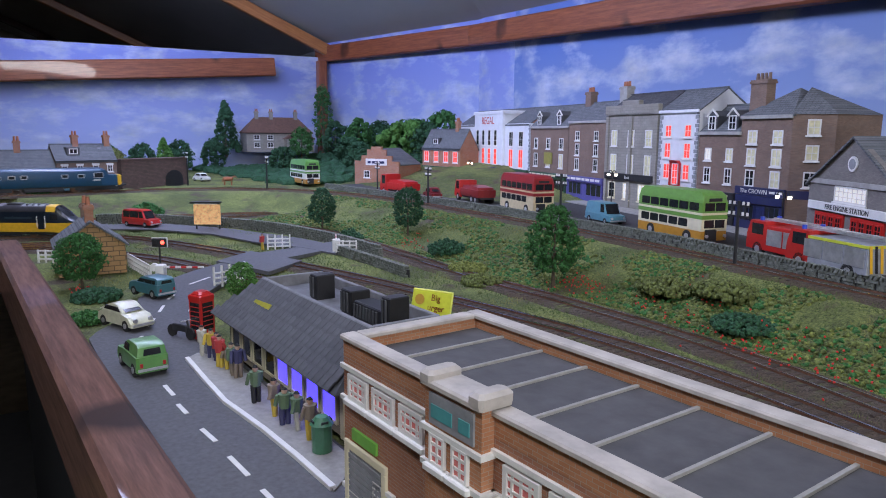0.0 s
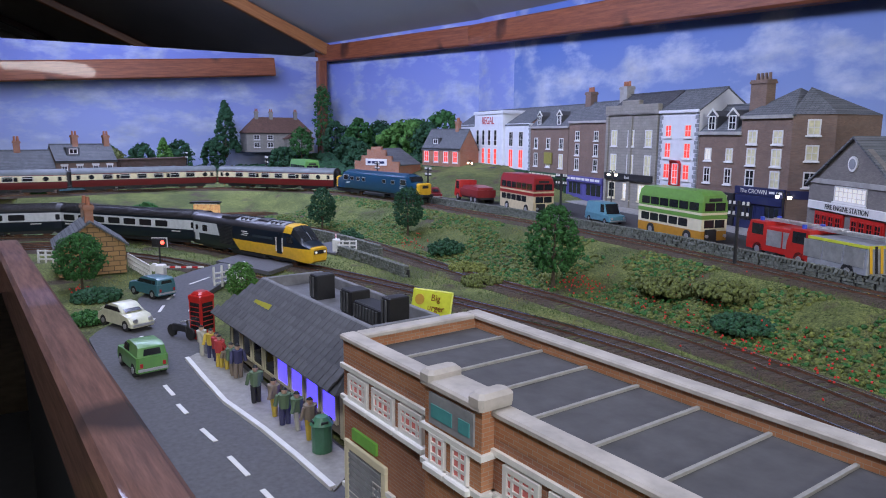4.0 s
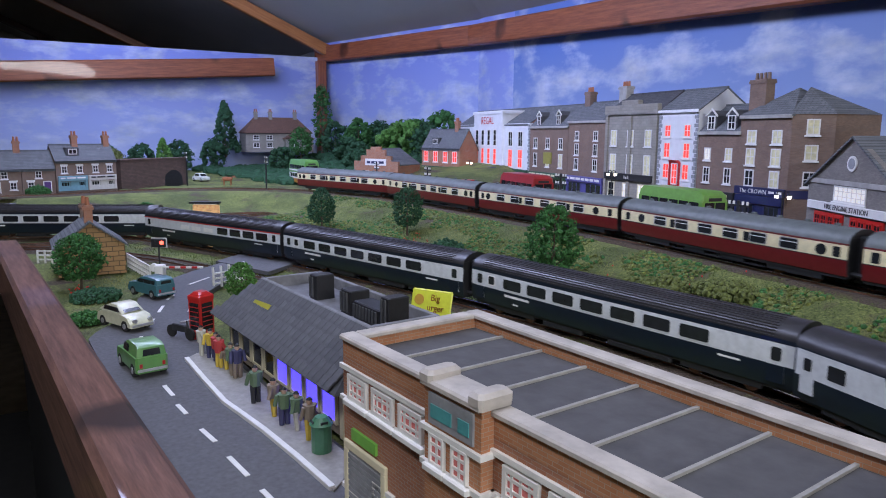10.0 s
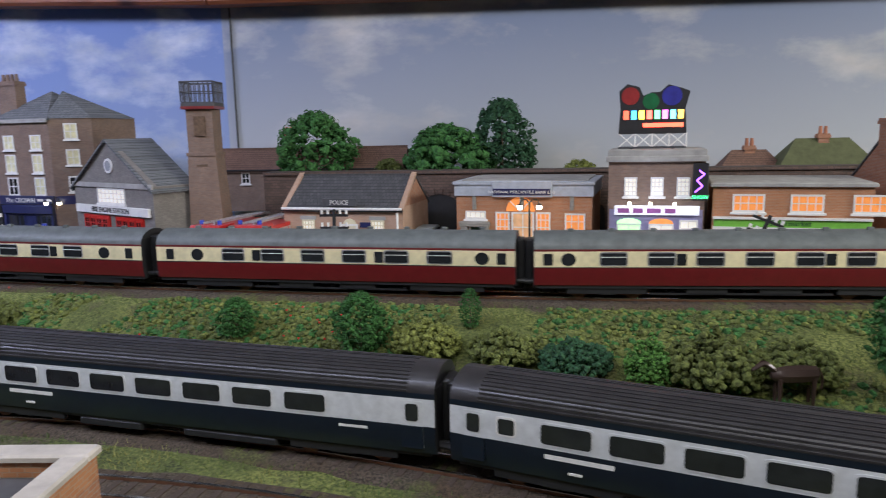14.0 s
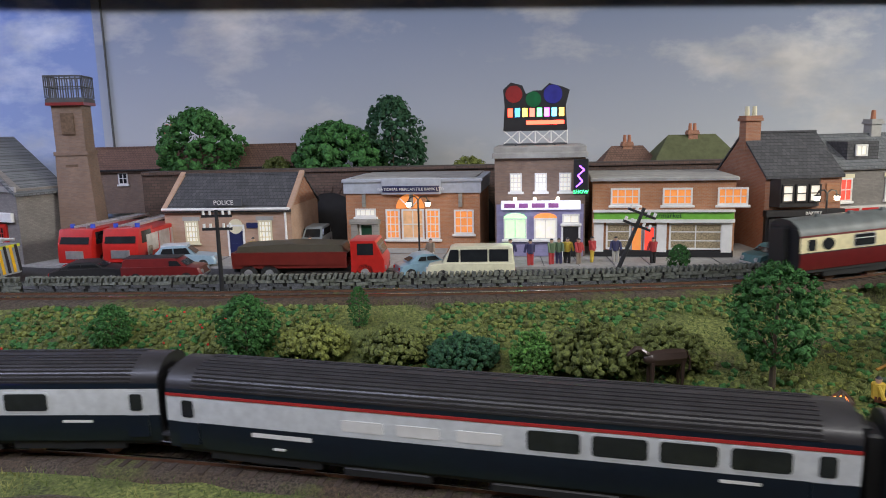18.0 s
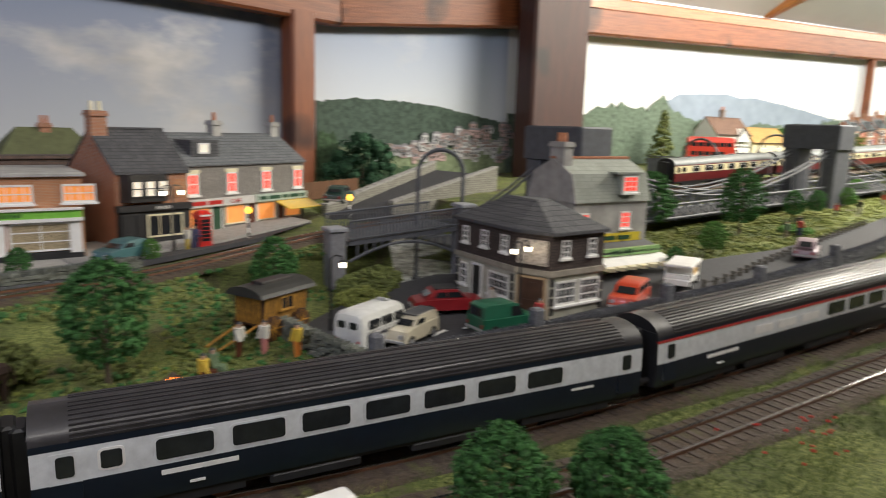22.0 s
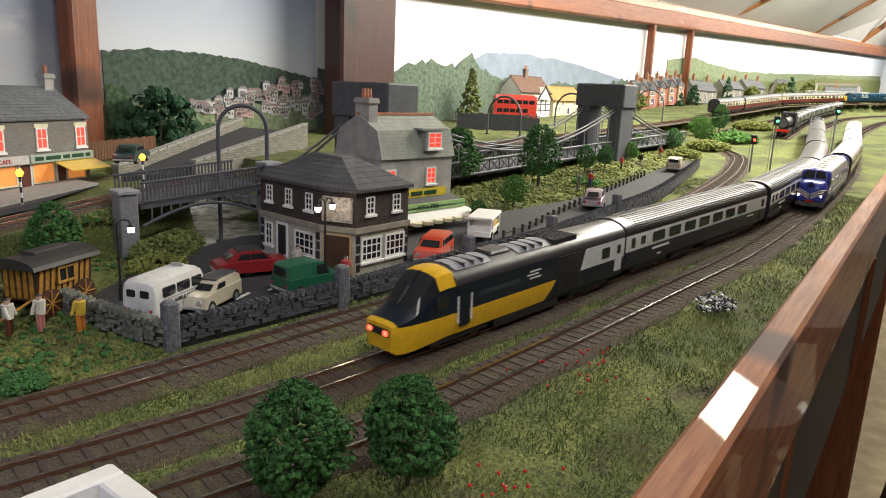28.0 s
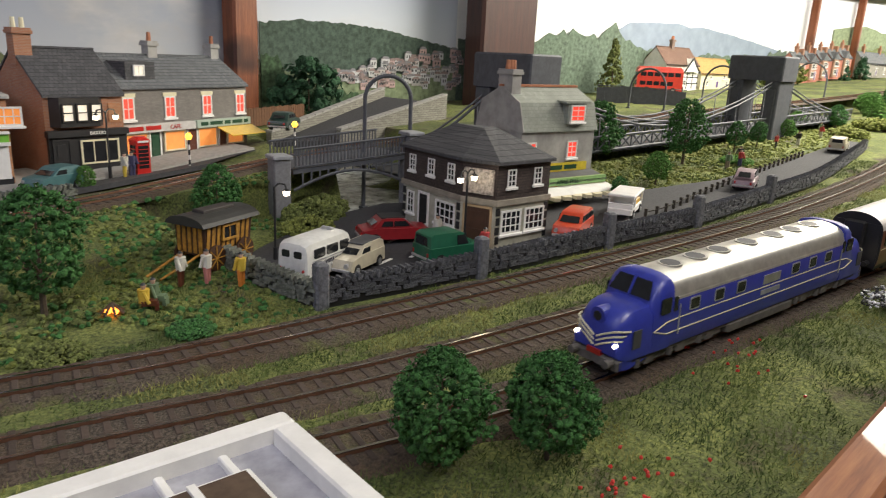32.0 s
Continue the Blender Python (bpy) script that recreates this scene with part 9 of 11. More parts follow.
def fire_engine(at, L=8.0, label="red fire engine with a silver ladder on its roof", boxy=False):
    t = thing("fire_engine", label, "fire engine", at, "fire engines")
    W, h, H = 2.3, L / 2, 2.5
    part("body", M().box(-h, -W / 2, 0.5, h - 1.9, W / 2, H - 0.25, c=0.06), FIRERED if not boxy else GREY, t)
    part("cab", hull([(h - 2.0, 0.45), (h - 2.0, H), (h - 0.35, H), (h - 0.05, 1.6), (h, 1.2), (h, 0.45)][::-1], W, 0.03), FIRERED, t, smooth=True)
    part("windscreen", M().add([(h - 0.32, -0.95, H - 0.15), (h - 0.32, 0.95, H - 0.15), (h - 0.03, 1.0, 1.62), (h - 0.03, -1.0, 1.62)], [(0, 1, 2, 3)]), GLASS, t)
    for sd in (-1, 1):
        part("cab_window", M().box(h - 1.7, sd * 1.14 - 0.03, 1.55, h - 0.55, sd * 1.14 + 0.03, H - 0.2), GLASS, t)
        for k in range(3):
            part("locker_shutter", M().box(-h + 0.25 + k * 1.6, sd * W / 2 - 0.03, 0.9, -h + 1.7 + k * 1.6, sd * W / 2 + 0.03, 2.0), SILVER, t)
        for x in (-h + 1.4, h - 1.2):
            wheel(t, x, sd * 1.0, 0.5, 0.3)
        part("beacon", M().cyl((h - 1.0, sd * 0.7, H), (h - 1.0, sd * 0.7, H + 0.25), 0.15, 10), paint(0.05, 0.1, 0.6), t)
    lad = part("ladder", M().box(-h - 0.5, -0.45, H, h - 0.8, -0.37, H + 0.15).box(-h - 0.5, 0.37, H, h - 0.8, 0.45, H + 0.15), SILVER, t, "silver extending ladder")
    for k in range(14):
        x = -h - 0.4 + k * (L - 0.7) / 13
        part("rung", M().cyl((x, -0.4, H + 0.08), (x, 0.4, H + 0.08), 0.04, 5), SILVER, lad)
    part("radiator", M().box(h, -0.6, 0.7, h + 0.05, 0.6, 1.2), SILVER, t)
    if boxy:
        for k in range(6):
            part("chevron", M().add([(-h - 0.03, -1.15 + k * 0.38, 0.6), (-h - 0.03, -0.95 + k * 0.38, 0.6), (-h - 0.03, -0.75 + k * 0.38, 2.2), (-h - 0.03, -0.95 + k * 0.38, 2.2)], [(3, 2, 1, 0)]), YELLOW if k % 2 else BLACK, t)
        part("stripe", M().box(-h - 0.01, -W / 2 - 0.035, 2.05, h - 1.9, W / 2 + 0.035, 2.22), paint(0.6, 0.65, 0.05), t)
    return t


def on(x, y, z, a):
    return pose(x, y, z, 0, 0, a)


ST = UP - 0.0011
car("estate_car", "teal estate car on the road", on(-0.672, 0.042, 0.0007, 205), 3.4, 1.35, 1.35, paint(0.06, 0.16, 0.19), "van")
car("beetle_car", "pale cream rounded small car", on(-0.578, 0.013, 0.0007, 25), 3.5, 1.35, 1.35, paint(0.62, 0.62, 0.45), "beetle")
car("minivan", "green small van with white windows", on(-0.474, 0.013, 0.0007, 190), 3.1, 1.35, 1.45, paint(0.13, 0.30, 0.08), "van")
car("off_road_car", "red long off-road car on the lane", on(-1.154, 0.085, 0.001, 35), 4.6, 1.7, 1.9, FIRERED, "van")
car("small_white_car", "white saloon parked on the hillside", on(-1.75, 0.28, gh(-1.75, 0.28) + 0.001, 20), 3.8, 1.5, 1.45, paint(0.7, 0.7, 0.66))
bus("green_double_decker", "green and cream double-decker bus with orange wheels panel", on(-0.575, 0.568, ST, -10), paint(0.16, 0.33, 0.06), CREAM, paint(0.5, 0.25, 0.03))
bus("red_double_decker", "crimson and cream double-decker bus", on(-0.865, 0.572, ST, -9), paint(0.30, 0.02, 0.02), paint(0.66, 0.55, 0.33), paint(0.66, 0.55, 0.33))
bus("green_double_decker", "green and white double-decker bus on the far lane", on(-1.52, 0.455, ST, 0), paint(0.14, 0.33, 0.07), WHITE, paint(0.45, 0.22, 0.03))
car("delivery_van", "pale blue and orange delivery van", on(-0.712, 0.585, ST, -10), 4.6, 1.8, 2.0, paint(0.12, 0.28, 0.34), "van")
fire_engine(on(-0.425, 0.548, ST, 165), 7.0, "red fire engine with a long silver ladder")
fire_engine(on(-0.372, 0.527, ST, 165), 6.5, "grey and red fire tender with yellow chevrons", True)
fire_engine(on(-0.290, 0.600, UP + 0.001, -100), 7.0)
fire_engine(on(-0.257, 0.593, UP + 0.001, -95), 6.0, "older red fire engine with a tall ladder")
car("police_car", "pale blue police car with white door", on(-0.216, 0.566, ST, 10), 4.4, 1.6, 1.5, paint(0.3, 0.42, 0.52), roof=paint(0.6, 0.65, 0.7))
car("black_convertible", "black open car beside the wall", on(-0.268, 0.520, ST, 8), 4.2, 1.6, 1.25, BLACK)
car("red_van", "dark red van with black roof", on(-0.210, 0.517, ST, 0), 4.6, 1.6, 1.4, paint(0.16, 0.015, 0.015), "van", BLACK)
lorry("red_lorry", "red flatbed lorry loaded with green sheeted crates", on(-0.098, 0.514, ST, -4), FIRERED, paint(0.16, 0.02, 0.015), 8.6, 2.3, paint(0.06, 0.05, 0.03, 0.8))
car("cream_ambulance", "cream ambulance van with black windows", on(0.02, 0.5035, ST, 176), 4.9, 1.7, 1.85, paint(0.68, 0.66, 0.48), "van")
car("blue_car", "pale blue saloon car", on(-0.014, 0.514, ST, 20), 3.4, 1.4, 1.35, paint(0.25, 0.4, 0.5))
car("teal_van", "dark teal and white pick-up van", on(0.246, 0.5155, ST, 200), 3.0, 1.5, 1.35, paint(0.06, 0.15, 0.16), "van")
car("grey_van", "pale grey van in the arch", on(-0.117, 0.634, UP + 0.001, -95), 3.6, 1.5, 1.6, paint(0.35, 0.4, 0.42), "van")
lorry("red_box_lorry", "red box lorry with gold sign bars", on(-1.02, 0.580, ST, 172), FIRERED, paint(0.25, 0.02, 0.02), 7.5, 2.6, paint(0.25, 0.02, 0.02))
car("maroon_car", "maroon vintage car by the wall", on(-1.10, 0.545, ST, 172), 3.6, 1.5, 1.5, paint(0.16, 0.015, 0.02))
lorry("pantechnicon", "bright red furniture lorry with cream roof stripes", on(-1.19, 0.525, ST, 185), paint(0.5, 0.02, 0.02), paint(0.5, 0.02, 0.02), 7.0, 2.8, paint(0.5, 0.02, 0.02))
# yard of the public house
def ambulance():
    white = paint(0.70, 0.70, 0.67)
    t = thing("white_ambulance", "white rounded ambulance with raised roof bar and side windows", "ambulance", on(0.3115, 0.299, rise(0.30) + 0.001, 13), "model cars")
    L, W = 4.1, 1.75
    rings = []
    for x, w, z0, z1 in ((-2.05, 0.74, 0.5, 1.72), (-1.98, 0.82, 0.36, 1.92), (-1.7, 0.86, 0.32, 2.06), (0.9, 0.87, 0.32, 2.08), (1.25, 0.85, 0.32, 1.98), (1.5, 0.83, 0.32, 1.55), (1.62, 0.8, 0.34, 1.15), (2.0, 0.74, 0.38, 1.02), (2.08, 0.64, 0.48, 0.82)):
        rings.append([(x, -w * 0.96, z0), (x, -w, z0 + 0.3), (x, -w * 0.97, z0 + (z1 - z0) * 0.72), (x, -w * 0.86, z0 + (z1 - z0) * 0.93), (x, -w * 0.5, z1), (x, w * 0.5, z1), (x, w * 0.86, z0 + (z1 - z0) * 0.93), (x, w * 0.97, z0 + (z1 - z0) * 0.72), (x, w, z0 + 0.3), (x, w * 0.96, z0)])
    body = part("body", M().loft(rings), white, t, smooth=True)
    for sd in (-1, 1):
        for x0, x1 in ((-1.55, -0.75), (-0.6, 0.25), (0.42, 1.1)):
            part("side_window", M().prism(rounded(x0, 1.25, x1, 1.68, 0.08), sd * 0.82, sd * 0.88), GLASS, t)
        text("side_lettering", "AMBULANCE", 0.26, t, (-0.1, sd * 0.895, 0.88, 90, 0, 0 if sd < 0 else 180), paint(0.05, 0.05, 0.07))
        part("side_line", M().box(-1.7, min(sd * 0.865, sd * 0.885), 1.13, 1.3, max(sd * 0.865, sd * 0.885), 1.16), GREY, t)
        part("wing", M().prism([(-1.62, 0.4), (-1.5, 0.72), (-1.2, 0.82), (-0.9, 0.72), (-0.76, 0.4)], sd * 0.84, sd * 0.91), white, t)
        part("tail_lamp", M().cyl((-2.08, sd * 0.62, 0.75), (-2.0, sd * 0.62, 0.75), 0.07, 8), FIRERED, t)
        part("headlamp", M().cyl((1.95, sd * 0.55, 0.72), (2.1, sd * 0.55, 0.72), 0.12, 10), SILVER, t)
        part("rear_window", M().prism(rounded(min(sd * 0.12, sd * 0.55), 1.3, max(sd * 0.12, sd * 0.55), 1.62, 0.06), -2.07, -2.0, "x"), GLASS, t)
        for x in (-1.2, 1.25):
            wheel(t, x, sd * 0.8, 0.36)
    part("windscreen", M().add([(1.30, -0.68, 1.88), (1.30, 0.68, 1.88), (1.56, 0.7, 1.3), (1.56, -0.7, 1.3)], [(0, 1, 2, 3)]), GLASS, t)
    part("rear_bumper", M().box(-2.15, -0.75, 0.4, -2.02, 0.75, 0.52, c=0.03), GREY, t)
    part("roof_bell_bar", M().box(0.5, -0.32, 2.06, 0.72, 0.32, 2.2, c=0.04), SILVER, t)


ambulance()
car("bread_van", "cream delivery van with brown sign bars", on(0.333, 0.2885, rise(0.33) + 0.001, 195), 3.3, 1.35, 1.35, paint(0.55, 0.5, 0.38), "van", DKGREY)
car("red_saloon", "dark red polished saloon with black roof", on(0.395, 0.315, rise(0.40) + 0.001, -32), 4.0, 1.7, 1.4, paint(0.26, 0.015, 0.02), "saloon", BLACK)
car("green_van", "dark green off-road van", on(0.388, 0.258, rise(0.39) + 0.001, -15), 3.5, 1.65, 1.6, paint(0.015, 0.11, 0.06), "van")
car("orange_estate", "bright orange-red estate car", on(0.499, 0.2275, rise(0.50) + 0.001, 195), 3.9, 1.5, 1.45, paint(0.58, 0.06, 0.02), "van")
car("mauve_car", "mauve rounded small car in the lane", on(0.777, 0.187, rise(0.777) + 0.0015, 10), 3.8, 1.5, 1.5, paint(0.32, 0.23, 0.26), "beetle")
car("cream_truck", "cream pick-up truck in the lane", on(1.13, 0.172, rise(1.13) + 0.001, 5), 4.4, 1.6, 1.5, paint(0.5, 0.45, 0.33), "van")
bus("red_double_decker", "bright red double-decker bus on the bridge road", on(1.468, 0.584, 0.0815, -56), paint(0.6, 0.05, 0.03), paint(0.6, 0.05, 0.03), paint(0.6, 0.05, 0.03), L=7.0)
car("green_saloon", "dark green saloon on the ramp", on(0.52, 0.60, 0.052, 35), 4.2, 1.6, 1.4, paint(0.03, 0.06, 0.05))


def milk_float():
    t = thing("milk_float", "white open-sided milk float loaded with yellow crates", "van", on(0.586, 0.2275, rise(0.586) + 0.001, 195), "model cars")
    part("chassis", M().box(-1.9, -0.75, 0.35, 1.9, 0.75, 0.7, c=0.05), WHITE, t)
    part("roof", M().box(-1.9, -0.85, 1.42, 1.75, 0.85, 1.58, c=0.06), WHITE, t)
    for x in (-1.85, 0.75, 1.5):
        for y in (-0.78, 0.68):
            part("post", M().box(x, y, 0.7, x + 0.1, y + 0.1, 1.43), WHITE, t)
    part("cab_front", M().box(1.55, -0.75, 0.5, 1.75, 0.75, 1.0), WHITE, t)
    part("bulkhead", M().box(0.7, -0.75, 0.7, 0.8, 0.75, 1.43), WHITE, t)
    for k in range(4):
        part("crate", M().box(-1.7 + 0.6 * k, -0.65, 0.7, -1.2 + 0.6 * k, 0.65, 0.98), YELLOW, t)
    for x in (-1.2, 1.2):
        for y in (-0.7, 0.7):
            wheel(t, x, y, 0.3)


milk_float()


def caravan():
    t = thing("wooden_caravan", "yellow and brown horse-drawn wooden caravan with black roof", "caravan", on(0.272, 0.351, gh(0.272, 0.351) + 0.001, 14))
    L, W = 3.0, 1.9
    ochre = mat("worn_ochre", (0.46, 0.23, 0.03), 0.7, dark=0.45, light=1.2, scale=260)
    brown = paint(0.06, 0.025, 0.012, 0.6, 0)
    part("body", M().prism([(-0.8, 0.75), (0.8, 0.75), (0.95, 2.2), (-0.95, 2.2)], -L / 2, L / 2, "x"), brown, t)
    for k in range(9):
        x = -L / 2 + 0.08 + k * 0.318
        for sd in (-1, 1):
            if 3 <= k <= 5:
                part("plank", M().add([(x, sd * 0.83, 0.85), (x + 0.2, sd * 0.83, 0.85), (x + 0.2, sd * 0.87, 1.25), (x, sd * 0.87, 1.25)], [(0, 1, 2, 3)]), ochre, t)
            else:
                part("plank", M().add([(x, sd * 0.83, 0.85), (x + 0.2, sd * 0.83, 0.85), (x + 0.2, sd * 0.97, 2.1), (x, sd * 0.97, 2.1)], [(0, 1, 2, 3)]), ochre, t)
    for k in range(5):
        y = -0.7 + k * 0.32
        part("end_plank", M().box(-L / 2 - 0.03, y, 0.85, -L / 2, y + 0.2, 2.1), ochre, t)
    arc = [(1.15 * math.cos(math.pi * k / 8), 2.15 + 0.45 * math.sin(math.pi * k / 8)) for k in range(9)]
    part("roof", M().prism(arc, -L / 2 - 0.35, L / 2 + 0.35, "x"), mat("tarred_roof", (0.03, 0.03, 0.028), 0.6), t)
    part("roof_light", M().box(-1.0, -0.35, 2.5, 1.0, 0.35, 2.72, c=0.04), mat("tarred_roof2", (0.035, 0.03, 0.028), 0.6), t)
    window(t, -0.5, 1.3, 1.0, 0.75, GLASS, 2, 1, ochre, -0.92, False)
    for x in (-0.95, 0.95):
        for y in (-0.95, 0.95):
            w = part("wheel", M().cyl((x, y - 0.05, 0.6), (x, y + 0.05, 0.6), 0.6, 16).cyl((x, y - 0.07, 0.6), (x, y + 0.07, 0.6), 0.12, 8), brown, t)
            for k in range(8):
                a = math.pi * k / 4
                part("spoke", M().cyl((x, y - 0.07, 0.6), (x + 0.55 * math.cos(a), y - 0.07, 0.6 + 0.55 * math.sin(a)), 0.03, 4), ochre, w)
    for sd in (-0.5, 0.5):
        part("shaft", M().cyl((-L / 2, sd, 0.8), (-L / 2 - 2.2, sd * 0.8, 0.2), 0.06, 6), ochre, t)


caravan()


def figure(x, y, z, a, top, legs, sit=False, h=1.55, arm=0.2):
    """A painted model figure, one plain mesh."""
    m = M()
    k = h / 1.75
    hip = 0.85 * k if not sit else 0.35
    if sit:
        m.box(-0.2, -0.5, 0.2, 0.2, 0.1, 0.42, mi=1).box(-0.18, -0.55, 0, 0.18, -0.4, 0.3, mi=1)
    else:
        m.cyl((-0.11, 0, 0), (-0.1, 0, hip), 0.09, 6, 0.12, mi=1).cyl((0.11, 0.05, 0), (0.1, 0, hip), 0.09, 6, 0.12, mi=1)
    m.cyl((0, 0, hip - 0.05), (0, 0, hip + 0.6 * k), 0.2, 8, 0.24)
    m.cyl((-0.25, 0, hip + 0.55 * k), (-0.3, -arm, hip), 0.075, 6).cyl((0.25, 0, hip + 0.55 * k), (0.32, -arm * 0.5, hip + 0.02), 0.075, 6)
    m.cyl((0, 0, hip + 0.6 * k), (0, 0, hip + 0.68 * k), 0.07, 6, mi=2)
    m.cyl((0, 0, hip + 0.66 * k), (0, 0, hip + 0.8 * k), 0.1, 8, 0.12, mi=2).cyl((0, 0, hip + 0.8 * k), (0, 0, hip + 0.9 * k), 0.12, 8, 0.05, mi=3)
    ob = solid("model_figure", m, [top, legs, paint(0.5, 0.33, 0.24, 0.7, 0), BLACK], "small painted model figure standing on the layout" if not sit else "small painted model figure sitting on a log", "figurine", s=S, at=on(x, y, z, a), group="painted figures")
    return ob


FIG = [paint(0.05, 0.05, 0.12, 0.7, 0), paint(0.25, 0.2, 0.15, 0.7, 0), paint(0.5, 0.48, 0.42, 0.7, 0), paint(0.12, 0.18, 0.1, 0.7, 0), paint(0.45, 0.05, 0.05, 0.7, 0), paint(0.55, 0.4, 0.05, 0.7, 0), BLACK]
rf = random.Random(9)
for x, y in ((-0.480, 0.048), (-0.472, 0.052), (-0.463, 0.0535), (-0.452, 0.053), (-0.446, 0.057), (-0.435, 0.056), (-0.428, 0.058), (-0.387, 0.0575), (-0.366, 0.061), (-0.353, 0.0625), (-0.345, 0.066), (-0.332, 0.068)):
    figure(x, y, 0.0017, rf.uniform(0, 360), FIG[rf.randrange(7)], FIG[rf.randrange(7)], h=rf.choice((1.5, 1.45, 1.4, 1.0)))
for x, y in ((-0.322, 0.598), (-0.245, 0.572), (-0.160, 0.580), (-0.112, 0.578), (-0.051, 0.565), (-0.01, 0.551), (0.053, 0.540), (0.068, 0.535), (0.085, 0.537), (0.091, 0.539), (0.098, 0.540), (0.106, 0.536), (0.118, 0.542), (0.136, 0.540), (0.163, 0.532), (0.305, 0.527), (0.312, 0.529)):
    figure(x, y, UP + 0.0007, rf.uniform(0, 360), FIG[rf.randrange(7)], FIG[rf.randrange(7)])
WH, OR, PK, YE = paint(0.6, 0.58, 0.52, 0.7, 0), paint(0.6, 0.2, 0.03, 0.7, 0), paint(0.4, 0.15, 0.14, 0.7, 0), paint(0.6, 0.42, 0.05, 0.7, 0)
for x, y, a, tp, lg, st in ((0.237, 0.331, 30, WH, TEAK, False), (0.251, 0.327, 200, WH, PK, False), (0.265, 0.314, 190, YE, OR, False), (0.208, 0.318, 60, YE, TEAK, True), (0.215, 0.321, 40, FIG[3], FIG[3], True), (0.4185, 0.294, 230, WH, WH, False), (0.4145, 0.2485, 250, FIG[4], OR, False)):
    figure(x, y, gh(x, y) + (0.004 if x > 0.4 else 0.001), a, tp, lg, st)
for x, y in ((0.9, 0.245), (0.93, 0.24), (0.96, 0.25), (1.12, 0.25), (1.18, 0.235), (1.3, 0.23), (1.34, 0.24), (-0.887, 0.193)):
    figure(x, y, gh(x, y) + 0.001, rf.uniform(0, 360), FIG[rf.randrange(7)], FIG[rf.randrange(7)])

# ---- street furniture ----


def lamp_post(x, y, z, h=0.053, label="black twin-armed street lamp with lit globes", double=True, a=0):
    t = thing("street_lamp", label, "lamp", on(x, y, z, a), "street lamps")
    H = h / S
    part("post", M().cyl((0, 0, 0), (0, 0, 0.9), 0.11, 8).cyl((0, 0, 0.9), (0, 0, H), 0.06, 8), BLACK, t)
    for sd in ((-1, 1) if double else (1,)):
        part("arm", M().tube([(0, 0, H - 0.05), (0.2 * sd, 0, H + 0.15), (0.5 * sd, 0, H + 0.1), (0.58 * sd, 0, H - 0.15)], 0.045), BLACK, t)
        rng = random.Random(1)
        part("globe", M().cyl((0.58 * sd, 0, H - 0.45), (0.58 * sd, 0, H - 0.2), 0.14, 10, 0.17), LAMPGLOW, t)
        part("hood", M().cyl((0.58 * sd, 0, H - 0.2), (0.58 * sd, 0, H - 0.1), 0.2, 10, 0.06), BLACK, t)


for x, y, z, h in ((-0.019, 0.5515, UP, 0.053), (0.294, 0.529, UP, 0.053), (-0.815, 0.69, UP, 0.056), (-0.526, 0.672, UP, 0.047), (-1.37, 0.785, UP, 0.05), (0.409, 0.262, rise(0.409) + 0.003, 0.053)):
    lamp_post(x, y, z, h)
lamp_post(0.310, 0.341, gh(0.31, 0.341) + 0.002, 0.052, "black single-armed yard lamp with a lit globe", False, -40)


def telegraph(x, y, z, h, lean=0, arms=2):
    t = thing("telegraph_pole", "dark telegraph pole with insulator crossarms", "pole", pose(x, y, z - 0.003, 0, lean, 0), "telegraph poles")
    H = h / S
    part("pole", M().cyl((0, 0, 0), (0, 0, H), 0.13, 8, 0.1), BLACK, t)
    for k in range(arms):
        zz = H - 0.4 - 0.7 * k
        part("crossarm", M().box(-0.8, -0.08, zz, 0.8, 0.08, zz + 0.14), BLACK, t)
        for x2 in (-0.7, -0.35, 0.35, 0.7):
            part("insulator", M().cyl((x2, 0, zz + 0.14), (x2, 0, zz + 0.36), 0.08, 6), WHITE, t)


for x, y, h, ln in ((-0.159, 0.487, 0.06, 0), (0.122, 0.492, 0.058, 22), (-1.626, 0.229, 0.073, 0), (-1.421, 0.345, 0.069, 2), (-0.732, 0.529, 0.066, 0), (-0.445, 0.4945, 0.058, 0), (-1.30, 0.53, 0.06, 0), (-1.06, 0.515, 0.06, 0)):
    telegraph(x, y, UP - 0.002, h, ln)


def phone_box(x, y, z, a):
    t = thing("telephone_box", "red telephone box with glazed sides", "phone box", on(x, y, z, a), "telephone boxes")
    part("base", M().box(-0.48, -0.48, 0, 0.48, 0.48, 0.2), FIRERED, t)
    part("body", M().box(-0.43, -0.43, 0.2, 0.43, 0.43, 2.05), FIRERED, t)
    part("roof", M().box(-0.48, -0.48, 2.05, 0.48, 0.48, 2.3, c=0.06).box(-0.4, -0.4, 2.3, 0.4, 0.4, 2.45, c=0.12), FIRERED, t)
    for k in range(4):
        sd = part("side", M().box(-0.32, -0.46, 0.5, 0.32, -0.43, 1.9), GLASS, t, at=pose(0, 0, 0, 0, 0, 90 * k))
        for j in range(5):
            part("glazing_bar", M().box(-0.32, -0.48, 0.7 + 0.24 * j, 0.32, -0.45, 0.74 + 0.24 * j), FIRERED, sd)
    part("sign_strip", M().box(-0.35, -0.5, 2.1, 0.35, -0.47, 2.22), WHITE, t)


